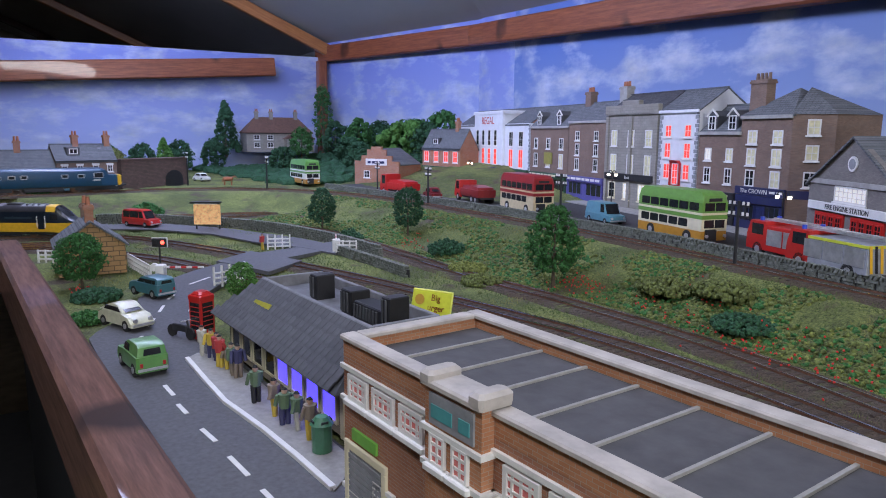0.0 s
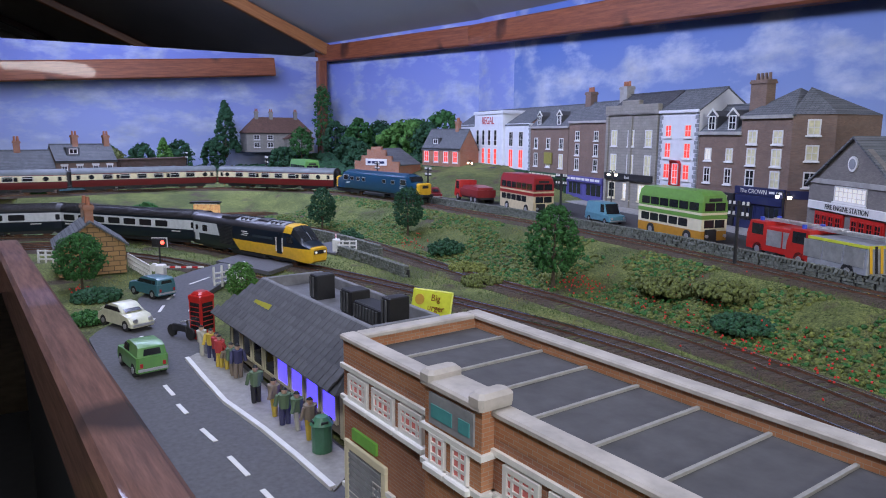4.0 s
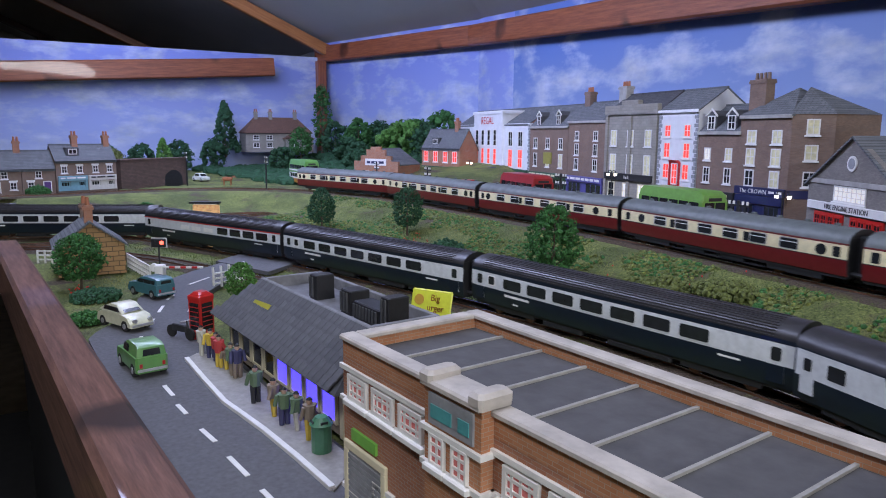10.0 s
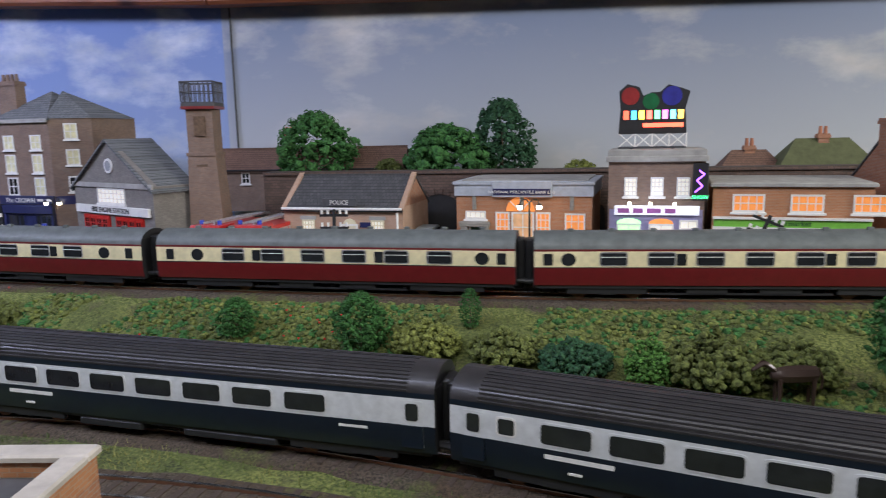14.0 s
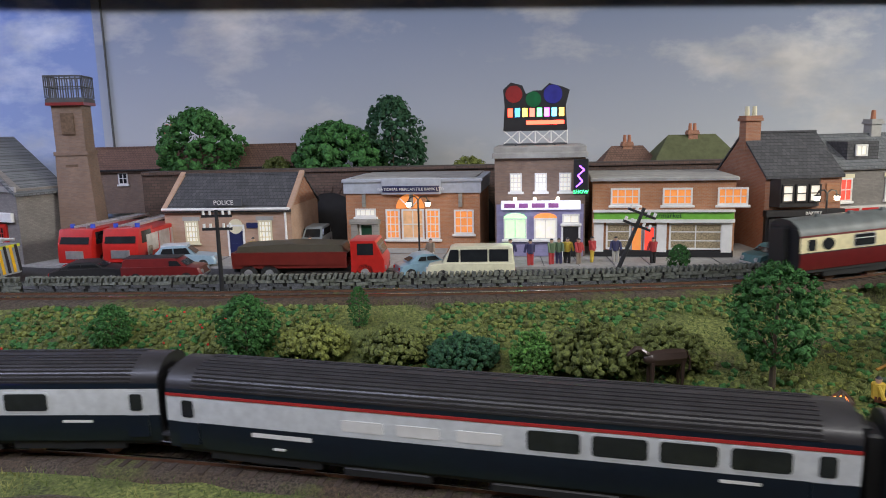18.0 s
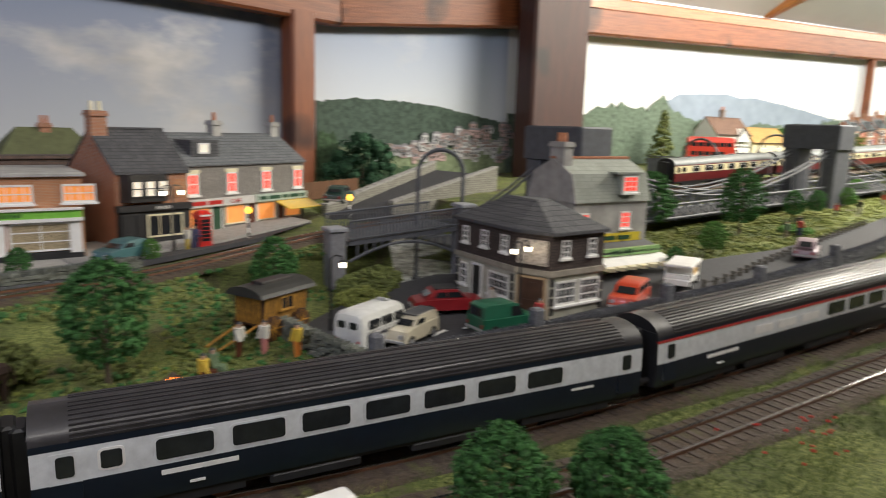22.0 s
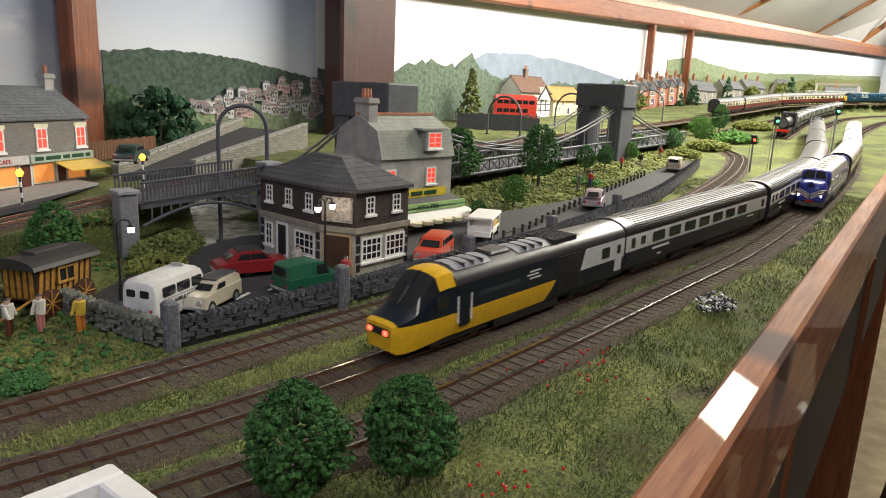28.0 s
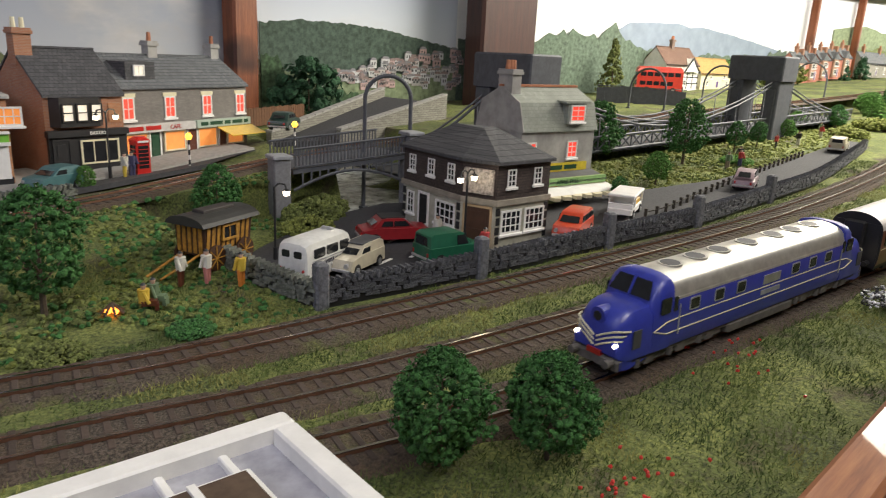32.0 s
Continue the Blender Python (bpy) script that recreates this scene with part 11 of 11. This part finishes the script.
def iron_bridge():
    A, B = Vector((0.405, 0.443, 0)), Vector((0.512, 0.415, 0))
    d = B - A
    L = d.length
    t = thing("iron_arch_bridge", "grey iron arch bridge with balustrade and stone piers", "bridge", pose(A.x, A.y, 0, 0, 0, math.degrees(math.atan2(d.y, d.x))))
    za, zb = 0.040, 0.048
    dz = lambda x: za + (zb - za) * x / L
    part("deck", M().prism([(0, za - 0.004), (L, zb - 0.004), (L, zb), (0, za)], -0.003, 0.05, "y"), IRON, t, s=1.0)
    for y in (-0.004, 0.05):
        part("handrail", M().tube([(0, y, za + 0.017), (L, y, zb + 0.017)], 0.0011, 6), IRON, t, s=1.0)
        part("bottom_rail", M().tube([(0, y, za + 0.002), (L, y, zb + 0.002)], 0.0009, 6), IRON, t, s=1.0)
        for k in range(34):
            x = L * (k + 0.5) / 34
            part("baluster", M().box(x - 0.0006, y - 0.0005, dz(x) + 0.001, x + 0.0006, y + 0.0005, dz(x) + 0.017), IRON, t, s=1.0)
        arc = [(L * k / 14, y, 0.018 + 0.019 * math.sin(math.pi * (0.08 + 0.84 * k / 14))) for k in range(15)]
        part("arch_rib", M().tube(arc, 0.0014, 6), IRON, t, s=1.0)
        for k in range(1, 14):
            x = L * k / 14
            part("spandrel", M().tube([arc[k], (x, y, dz(x) - 0.003)], 0.0008, 5), IRON, t, s=1.0)
    for x, h in ((-0.012, 0.050), (L + 0.006, 0.066)):
        pier = part("pier", M().box(x - 0.007, -0.010, -0.015, x + 0.007, 0.006, h, c=0.0008), mat("pier_stone", (0.2, 0.2, 0.215), 0.8, scale=300), t, "grey stone pier", s=1.0)
        part("cap", M().box(x - 0.0085, -0.0115, h, x + 0.0085, 0.0075, h + 0.003, c=0.0008), GREY, pier, s=1.0)


iron_bridge()


def hoop(label, a, b, z0, top):
    """An arched iron hoop standing over a roadway from foot a to foot b."""
    A, B = Vector(a), Vector(b)
    r = (B - A).length / 2
    leg = max(0.004, top - r - z0)
    M0 = (A + B) / 2
    d = (B - A).normalized()
    pts = [(A.x, A.y, z0), (A.x, A.y, z0 + leg)] + [(M0.x - d.x * r * math.cos(math.pi * k / 12), M0.y - d.y * r * math.cos(math.pi * k / 12), z0 + leg + r * math.sin(math.pi * k / 12)) for k in range(1, 12)] + [(B.x, B.y, z0 + leg), (B.x, B.y, z0)]
    t = thing("bridge_hoop", label, "bridge arch", group="bridge hoops")
    part("hoop", M().tube(pts, 0.0019, 8), IRON, t, s=1.0, smooth=True)
    for p in (A, B):
        part("foot", M().box(p.x - 0.003, p.y - 0.003, z0, p.x + 0.003, p.y + 0.003, z0 + 0.005), IRON, t, s=1.0)


hoop("grey iron hoop standing beside the river bridge", (0.497, 0.452), (0.530, 0.425), -0.01, 0.117)
for x, top in ((1.2, 0.132), (1.43, 0.143), (1.8, 0.160)):
    y = 0.54 - 0.1944 * (x - 0.93)
    hoop("grey iron hoop beside the bridge roadway", (x + 0.007, y + 0.035), (x - 0.007, y - 0.035), 0.04 + 0.045 * (x - 0.49) / 1.56, top)


def bridge_ramp():
    LA, LB = Vector((0.535, 0.648, 0.030)), Vector((0.84, 0.765, 0.070))
    RA, RB = Vector((0.615, 0.618, 0.032)), Vector((0.83, 0.63, 0.070))
    t = thing("bridge_ramp", "asphalt ramp between stone parapets up to the bridge", "road", kind="structure")
    dn = Vector((0, 0, 0.045))
    part("roadway", M().add([tuple(p) for p in (LA, RA, RB, LB, LA - dn, RA - dn, RB - dn * 1.6, LB - dn * 1.6)], [(0, 1, 2, 3), (0, 4, 5, 1), (1, 5, 6, 2), (2, 6, 7, 3), (3, 7, 4, 0)]), ASPHALT_DARK, t, s=1.0)
    for a, b in ((LA, LB), (RA, RB)):
        n = Vector((-(b - a).y, (b - a).x, 0)).normalized() * 0.0035
        w = part("parapet", M().add([tuple(p) for p in (a - n - dn, b - n - dn, b + n - dn, a + n - dn, a - n + Vector((0, 0, .012)), b - n + Vector((0, 0, .012)), b + n + Vector((0, 0, .012)), a + n + Vector((0, 0, .012)))], [(4, 5, 6, 7), (0, 1, 5, 4), (1, 2, 6, 5), (2, 3, 7, 6), (3, 0, 4, 7)]), brick_mat("parapet_stone", (0.27, 0.26, 0.22), (0.2, 0.19, 0.16), (0.1, 0.095, 0.08), 0.008, 0.003, 0.08, 0.9), t, "coursed stone parapet", s=1.0)
        for k in range(16):
            p, q = a.lerp(b, k / 16), a.lerp(b, (k + 0.92) / 16)
            part("coping_stone", M().add([tuple(v + Vector((0, 0, dz))) for dz in (.012, .0145) for v in (p - n * 1.3, q - n * 1.3, q + n * 1.3, p + n * 1.3)], [(4, 5, 6, 7), (0, 1, 5, 4), (1, 2, 6, 5), (2, 3, 7, 6), (3, 0, 4, 7)]), PAVING, w, s=1.0)


bridge_ramp()
fence = thing("plank_fence", "brown close-boarded fence behind the cafe", "fence", pose(0.50, 0.70, rise(0.55) + 0.028, 0, 0, 18))
for k in range(34):
    part("board", M().box(k * 0.0055, 0, 0, k * 0.0055 + 0.005, 0.0012, 0.022 + 0.0006 * (k % 3)), mat("fence_board", (0.16, 0.075, 0.035), 0.85, scale=300, rand=0.4) if not k else bpy.data.materials["fence_board"], fence, s=1.0)
part("rail", M().box(0, 0.0012, 0.005, 0.187, 0.0025, 0.007), EARTH, fence, s=1.0)

# ---- painted distance on the right-hand walls: cut-out boards ----


def cutout(name, label, a, b, tops, base, mt, off, thick=0.002, seed=1, rag=0.004, n=90):
    """A thin scenic board against the wall from a to b; tops are (share along, height)."""
    rng = random.Random(seed)
    A, B = Vector((*a, 0)), Vector((*b, 0))
    L = (B - A).length
    fs, hs = [f for f, _ in tops], [z for _, z in tops]
    f0, f1 = fs[0], fs[-1]
    pts = [(L * f1, base), (L * f0, base)]
    for k in range(n + 1):
        f = f0 + (f1 - f0) * k / n
        pts.append((L * f, float(np.interp(f, fs, hs)) + rag * rng.uniform(-1, 1) + rag * noise.noise(Vector((f * 60, seed, 0)))))
    ob = solid(name, M().prism(pts[::-1], -off - thick, -off, "y"), mt, label, "backdrop", "structure")
    ob.matrix_basis = Matrix.Translation(A) @ pose(0, 0, 0, 0, 0, math.degrees(math.atan2((B - A).y, (B - A).x)))
    return ob


HILLGREEN = mat("wooded_hill", (0.075, 0.11, 0.085), 0.95, dark=0.55, light=1.5, scale=160, bump=0.1)
HILLFAR = mat("hazy_hill", (0.24, 0.29, 0.36), 0.95, dark=0.85, light=1.15, scale=30, bump=0.05)
TREEBELT = mat("painted_trees", (0.05, 0.09, 0.045), 0.95, dark=0.35, light=1.9, scale=160, bump=0.2)
TREEPALE = mat("pale_trees", (0.22, 0.27, 0.16), 0.95, dark=0.6, light=1.4, scale=110, bump=0.2)
cutout("backdrop_hill", "wooded green hill of the painted distance", TIM, POST, [(0.03, 0.170), (0.2, 0.178), (0.35, 0.178), (0.6, 0.172), (0.8, 0.160), (1.0, 0.148)], 0.0, HILLGREEN, 0.001, seed=2, rag=0.0015)
cutout("backdrop_trees", "pale woodland below the painted hill", TIM, POST, [(0.02, 0.10), (0.25, 0.10), (0.5, 0.085), (0.75, 0.11), (1.0, 0.12)], 0.0, TREEPALE, 0.004, seed=3, rag=0.004)
cutout("backdrop_trees", "dark tree belt of the painted distance", TIM, POST, [(0.02, 0.13), (0.08, 0.125), (0.14, 0.085), (0.3, 0.075), (0.5, 0.066), (0.75, 0.055), (1.0, 0.05)], 0.0, TREEBELT, 0.012, seed=4, rag=0.005)
town_a, town_b = Vector((*TIM, 0)), Vector((*POST, 0))
town_r = math.degrees(math.atan2((town_b - town_a).y, (town_b - town_a).x))
rngt = random.Random(12)
town = thing("backdrop_town", "white and pink hillside town of the painted distance", "backdrop", Matrix.Translation(town_a) @ pose(0, 0, 0, 0, 0, town_r), kind="structure")
for k in range(105):
    f = 0.24 + 0.76 * rngt.random() ** 0.85
    z = 0.076 + rngt.random() * (0.014 + 0.045 * max(0, min(1, (f - 0.3) * 2.2)))
    w, h = rngt.uniform(0.009, 0.018), rngt.uniform(0.007, 0.014)
    x = f * (town_b - town_a).length
    col = rngt.choice([(0.62, 0.62, 0.62), (0.55, 0.52, 0.5), (0.6, 0.42, 0.40), (0.66, 0.66, 0.68)])
    hs = part("house", M().box(x, -0.0085, z, x + w, -0.006, z + h), paint(*col, 0.9), town, s=1.0)
    part("roof", M().prism([(x - 0.0006, z + h), (x + w * 0.25, z + h + 0.004), (x + w * 0.75, z + h + 0.004), (x + w + 0.0006, z + h)], -0.009, -0.0062, "y"), paint(*rngt.choice([(0.3, 0.29, 0.31), (0.36, 0.27, 0.26)]), 0.9), hs, s=1.0)
    for q in range(2):
        part("window", M().box(x + w * (0.2 + 0.4 * q), -0.0089, z + h * 0.4, x + w * (0.36 + 0.4 * q), -0.0085, z + h * 0.75), DKGREY, hs, s=1.0)


def share(x):
    return (x - POST[0]) / (FAREND[0] - POST[0])


cutout("backdrop_hill", "hazy blue hill of the painted distance", POST, FAREND, [(share(1.3), 0.12), (share(1.5), 0.20), (share(1.56), 0.228), (share(1.75), 0.236), (share(1.8), 0.230), (share(1.85), 0.234), (share(2.0), 0.222), (share(2.1), 0.212), (share(2.3), 0.19)], 0.05, HILLFAR, 0.001, seed=5, rag=0.001)
cutout("backdrop_hill", "hazy olive hill of the painted distance", POST, FAREND, [(share(2.6), 0.27), (share(2.75), 0.292), (share(2.85), 0.296), (share(3.0), 0.283), (share(3.4), 0.272), (share(4.0), 0.29), (share(4.75), 0.32), (share(6.9), 0.40)], 0.05, TREEPALE, 0.001, seed=6, rag=0.003)
cutout("backdrop_trees", "dark woodland of the painted distance", POST, FAREND, [(share(1.06), 0.17), (share(1.25), 0.175), (share(1.38), 0.2), (share(1.45), 0.19), (share(1.5), 0.22), (share(1.54), 0.19), (share(1.7), 0.16), (share(2.1), 0.17), (share(2.3), 0.2)], 0.03, mat("hazy_trees", (0.11, 0.15, 0.11), 0.95, dark=0.5, light=1.6, scale=120, bump=0.2), 0.006, seed=7, rag=0.008)
cutout("backdrop_trees", "yellow-green woodland of the painted distance", POST, FAREND, [(share(2.3), 0.17), (share(2.7), 0.22), (share(3.1), 0.23), (share(3.6), 0.24), (share(4.2), 0.25), (share(4.75), 0.30), (share(6.9), 0.37)], 0.05, mat("sunny_trees", (0.16, 0.19, 0.07), 0.95, dark=0.5, light=1.6, scale=90, bump=0.2), 0.008, seed=8, rag=0.009)
for x, y in ((2.40, 0.523), (2.73, 0.463)):
    beam("wall_post", (x, y, 0.05), (x, y, 0.385), 0.022, 0.022, TIMBER, "slim stained timber post on the back wall")

# ---- houses along the far bank ----


def half_timber(t, W):
    for k in range(7):
        x = W * k / 6
        part("timber_stud", M().box(x - 0.09, -0.06, 0, x + 0.09, 0, 3.3), BLACK, t)
    for z in (0.9, 2.0, 3.2):
        part("timber_rail", M().box(0, -0.055, z - 0.08, W, 0, z + 0.08), BLACK, t)
    part("front_gable", M().prism([(W * 0.5, 2.9), (W * 0.72, 5.2), (W * 0.94, 2.9)], -0.5, 2.5, "y"), WHITE, t)
    for sgn in (-1, 1):
        part("barge_board", M().prism([(W * 0.72, 5.45), (W * 0.72 + sgn * W * 0.26, 2.7), (W * 0.72 + sgn * W * 0.23, 2.7), (W * 0.72, 5.1)], -0.62, -0.5, "y"), BLACK, t)


cottage("half_timbered_house", "half-timbered white house with tall brown chimney", (1.606, 0.628), (1.74, 0.603), 0.088, 5, 4.2, 2.8, WHITE, TILE_RED, (0.2, 0.72), (0.2, 0.6), (), (0.45,), extra=half_timber, stack=BRICK_BR)
cottage("yellow_roofed_house", "cream house with ochre tiled roof by the bridge", (1.755, 0.600), (1.905, 0.572), 0.092, 4.6, 2.6, 2.6, CREAM, mat("ochre_tiles", (0.42, 0.26, 0.09), 0.9, scale=200, bump=0.5), (0.3, 0.7), (0.2, 0.8), (0.5,), ())
tz0 = Vector((2.262, 0.518))
tz1 = Vector((2.639, 0.446))
for k in range(5):
    a, b = tz0.lerp(tz1, k / 5), tz0.lerp(tz1, (k + 0.99) / 5)

    def bay(t, W):
        part("bay_window", M().box(W * 0.12, -0.5, 0, W * 0.5, 0, 3.9, c=0.1), BRICK_PK, t)
        part("bay_gable", M().prism([(W * 0.08, 3.9), (W * 0.31, 5.6), (W * 0.54, 3.9)], -0.55, 2.2, "y"), SLATE, t)
        part("chimney_block", M().box(W * 0.9, 1.2, 5.0, W * 1.02, 2.4, 7.0, c=0.05), BRICK, t)
        for z in (0.6, 2.4):
            window(t, W * 0.18, z, W * 0.26, 1.1, GLASS, 2, 2, WHITE, -0.52)
    cottage("brick_terraced_house", "red and pink brick terraced house with tall chimneys", tuple(a), tuple(b), 0.112 + 0.006 * k, 3.6, 4.2, 2.0, mat("salmon_brick", (0.5, 0.2, 0.14), 0.85, scale=250) if not k else bpy.data.materials["salmon_brick"], SLATE, (0.72,), (), (0.72,), (0.55,), extra=bay, group="far terrace")
for nm, lb, a, b, z, h, r, wl in (("stone_villa", "grey stone villa with round gable window", (2.717, 0.425), (2.95, 0.381), 0.14, 3.0, 2.6, STONE_GR), ("stone_house", "grey stone house among garden trees", (3.03, 0.366), (3.27, 0.32), 0.15, 3.4, 2.4, STONE_GR), ("stone_house", "grey stone house among garden trees", (3.30, 0.314), (3.58, 0.262), 0.16, 3.6, 2.4, BRICK_GR), ("stone_chapel", "small grey chapel with steep slate roof", (3.80, 0.215), (3.98, 0.18), 0.16, 3.2, 4.4, STONE_GR)):
    cottage(nm, lb, a, b, z, 4, h, r, wl, SLATE, (0.2, 0.5, 0.8), (0.2, 0.8), (0.5,), (0.2, 0.8) if "chapel" not in nm else ())
for k, (x, y, h, r, con) in enumerate(((2.68, 0.42, 0.07, 0.03, True), (3.0, 0.35, 0.10, 0.025, True), (3.28, 0.29, 0.06, 0.03, False), (3.66, 0.2, 0.07, 0.035, False), (3.75, 0.17, 0.10, 0.03, True), (2.2, 0.5, 0.05, 0.03, False), (2.05, 0.52, 0.05, 0.03, False), (4.05, 0.1, 0.08, 0.04, False), (1.52, 0.63, 0.05, 0.03, False))):
    tree((x, y, gh(x, y)), h, r, LEAF_DK if con else LEAF_YEL, trunk=0.1, seed=140 + k, conical=con, clumps=90, size=0.24, name="conifer" if con else "tree", label="dark pointed model conifer beside the houses" if con else "leafy yellow-green model tree by the houses")

# ---- stabled oil train and the far station ----
OIL = smooth_line([(1.86, 0.078, rise(1.86)), (2.1, 0.066, rise(2.1)), (2.4, 0.052, rise(2.4)), (2.8, 0.015, rise(2.8)), (3.3, -0.05, rise(3.3))])
track("oil_siding", OIL, 0.0, 1.42, 9, 9, "straight siding under the stabled oil train")


def tank_wagon(at):
    t = thing("tank_wagon", "black and silver oil tank wagon with end straps", "tank wagon", at, "oil train")
    part("underframe", M().box(-3.6, -1.0, 0.75, 3.6, 1.0, 1.05), BLACK, t)
    b = part("barrel", M().cyl((-3.4, 0, 2.15), (3.4, 0, 2.15), 1.12, 16), mat("tank_black", (0.03, 0.03, 0.032), 0.3, bump=0.05) if "tank_black" not in bpy.data.materials else bpy.data.materials["tank_black"], t, smooth=True)
    for x in (-3.42, 3.36):
        part("end_band", M().cyl((x - 0.35, 0, 2.15), (x + 0.35, 0, 2.15), 1.15, 16), SILVER, b, smooth=True)
    part("dome", M().cyl((0, 0, 3.1), (0, 0, 3.55), 0.42, 12), SILVER, t)
    for x in (-2.2, 2.2):
        for y in (-0.75, 0.75):
            part("wheel", M().cyl((x, y - 0.06, 0.46), (x, y + 0.06, 0.46), 0.46, 12), DKGREY, t)


def steam_engine(at):
    t = thing("steam_locomotive", "black steam locomotive at the head of the tanks", "locomotive", at, "oil train")
    part("frame", M().box(-6.0, -1.1, 0.9, 6.0, 1.1, 1.25), BLACK, t)
    part("boiler", M().cyl((-5.6, 0, 2.35), (1.8, 0, 2.35), 0.95, 16), BLACK, t, smooth=True)
    part("smokebox_door", M().cyl((-5.75, 0, 2.35), (-5.58, 0, 2.35), 0.8, 16), DKGREY, t)
    part("chimney", M().cyl((-4.9, 0, 3.2), (-4.9, 0, 4.0), 0.3, 12, 0.36), BLACK, t)
    part("dome", M().cyl((-2.0, 0, 3.1), (-2.0, 0, 3.75), 0.45, 12, 0.35), BLACK, t)
    part("cab", M().box(1.8, -1.3, 1.25, 4.0, 1.3, 4.0, c=0.15), BLACK, t)
    part("tender", M().box(4.2, -1.25, 1.25, 6.8, 1.25, 3.2, c=0.1), BLACK, t)
    part("buffer_beam", M().box(-6.15, -1.25, 0.85, -6.0, 1.25, 1.35), FIRERED, t)
    for x in (-4.6, -2.6, -0.6, 1.4, 4.8, 6.2):
        for y in (-0.8, 0.8):
            part("wheel", M().cyl((x, y - 0.07, 0.6), (x, y + 0.07, 0.6), 0.62, 14), DKGREY, t)


steam_engine(riding(OIL, 0.10, 0.08))
for k in range(10):
    tank_wagon(riding(OIL, 0.26 + 0.113 * k, 0.06))


def far_station():
    t = thing("station_footbridge", "white lattice station footbridge with timber gantry", "footbridge", pose(3.45, -0.02, rise(3.45), 0, 0, -100))
    for x in (-6, 6):
        part("tower_leg", M().box(x - 0.3, -0.3, 0, x + 0.3, 0.3, 8.0), paint(0.62, 0.6, 0.55), t)
    part("top_beam", M().box(-6.6, -0.3, 7.6, 6.6, 0.3, 8.3), paint(0.4, 0.36, 0.3), t)
    for z in (4.2, 5.6):
        part("white_rail", M().box(-9, -0.15, z, 9, 0.15, z + 0.2), WHITE, t)
    for k in range(18):
        x = -9 + k
        part("lattice_bar", M().tube([(x, -0.18, 4.3), (x + 1, -0.18, 5.7)], 0.07, 4).tube([(x, -0.2, 5.7), (x + 1, -0.2, 4.3)], 0.07, 4), WHITE, t)
    cottage("station_building", "red brick station building with white platform canopy", (3.58, 0.02), (3.62, -0.12), rise(3.6), 5, 4.5, 2.6, BRICK, SLATE, (0.2, 0.5, 0.8), (0.3, 0.7), (0.5,), (0.3,))


far_station()

# ---- under the operator's edge on the right ----
solid("board_front", M().box(0, -0.004, -0.22, 1.75, 0.004, -0.025), BLACK, "black front board below the baseboard's right side", "trim", "structure", at=pose(0.17, 0.014, 0.0, 0, 0, -6.5))


def stool(x, y, a):
    t = thing("bar_stool", "dark wooden stool with round seat on the shed floor", "stool", pose(x, y, -1.1, 0, 0, a), "stools")
    part("seat", M().cyl((0, 0, 0.70), (0, 0, 0.74), 0.16, 20), TIMBER_DK, t, s=1.0)
    for k in range(4):
        c, s_ = math.cos(k * math.pi / 2 + 0.78), math.sin(k * math.pi / 2 + 0.78)
        part("leg", M().cyl((c * 0.18, s_ * 0.18, 0), (c * 0.1, s_ * 0.1, 0.70), 0.018, 8), TIMBER_DK, t, s=1.0)
    part("ring", M().tube([(0.155 * math.cos(q * math.pi / 8), 0.155 * math.sin(q * math.pi / 8), 0.25) for q in range(17)], 0.008, 6), TIMBER_DK, t, s=1.0)


stool(1.25, -0.36, 10)
stool(1.9, -0.42, 40)
for x in (0.55, 1.1, 1.7):
    beam("support_leg", (x, 0.03 - 0.12 * (x - 0.2), -1.1), (x, 0.03 - 0.12 * (x - 0.2), -0.05), 0.045, 0.045, TIMBER, "sawn timber leg under the baseboard")

# embers, puddle
fire = thing("campfire", "tiny glowing campfire of sticks beside the caravan", "campfire", pose(0.193, 0.322, gh(0.193, 0.322) + 0.002))
for k in range(7):
    a = k * 0.9
    part("stick", M().cyl((math.cos(a) * 0.45, math.sin(a) * 0.45, 0), (0, 0, 0.4), 0.06, 5), TRUNK, fire)
for k in range(4):
    part("ember", M().blob((0.18 * math.cos(k * 1.6), 0.18 * math.sin(k * 1.6), 0.1), 0.13, random.Random(k)), mat("ember", (1.0, 0.25, 0.03), 0.5, emit=6, bump=0) if not k else bpy.data.materials["ember"], fire)
rngs = random.Random(31)
slag = M()
for k in range(260):
    a, q = rngs.random() * 6.283, rngs.random() ** 0.7
    x, y = math.cos(a) * q * 0.024 * (1 + 0.25 * math.sin(3 * a)), math.sin(a) * q * 0.0125
    slag.blob((x, y, 0.0006 + 0.0015 * (1 - q) * rngs.random()), rngs.uniform(0.0005, 0.0013), rngs, 1 if rngs.random() < 0.35 else 0)
solid("slag_heap", slag, [mat("dark_slag", (0.03, 0.03, 0.033), 0.4, dark=0.5, light=1.8, scale=900, bump=0.2), mat("white_slag", (0.62, 0.62, 0.66), 0.3, scale=900, bump=0.2)], "flat scatter of dark and white slag in the grass", "rubble", at=pose(0.515, 0.024, rise(0.515) - 0.001))

motions()
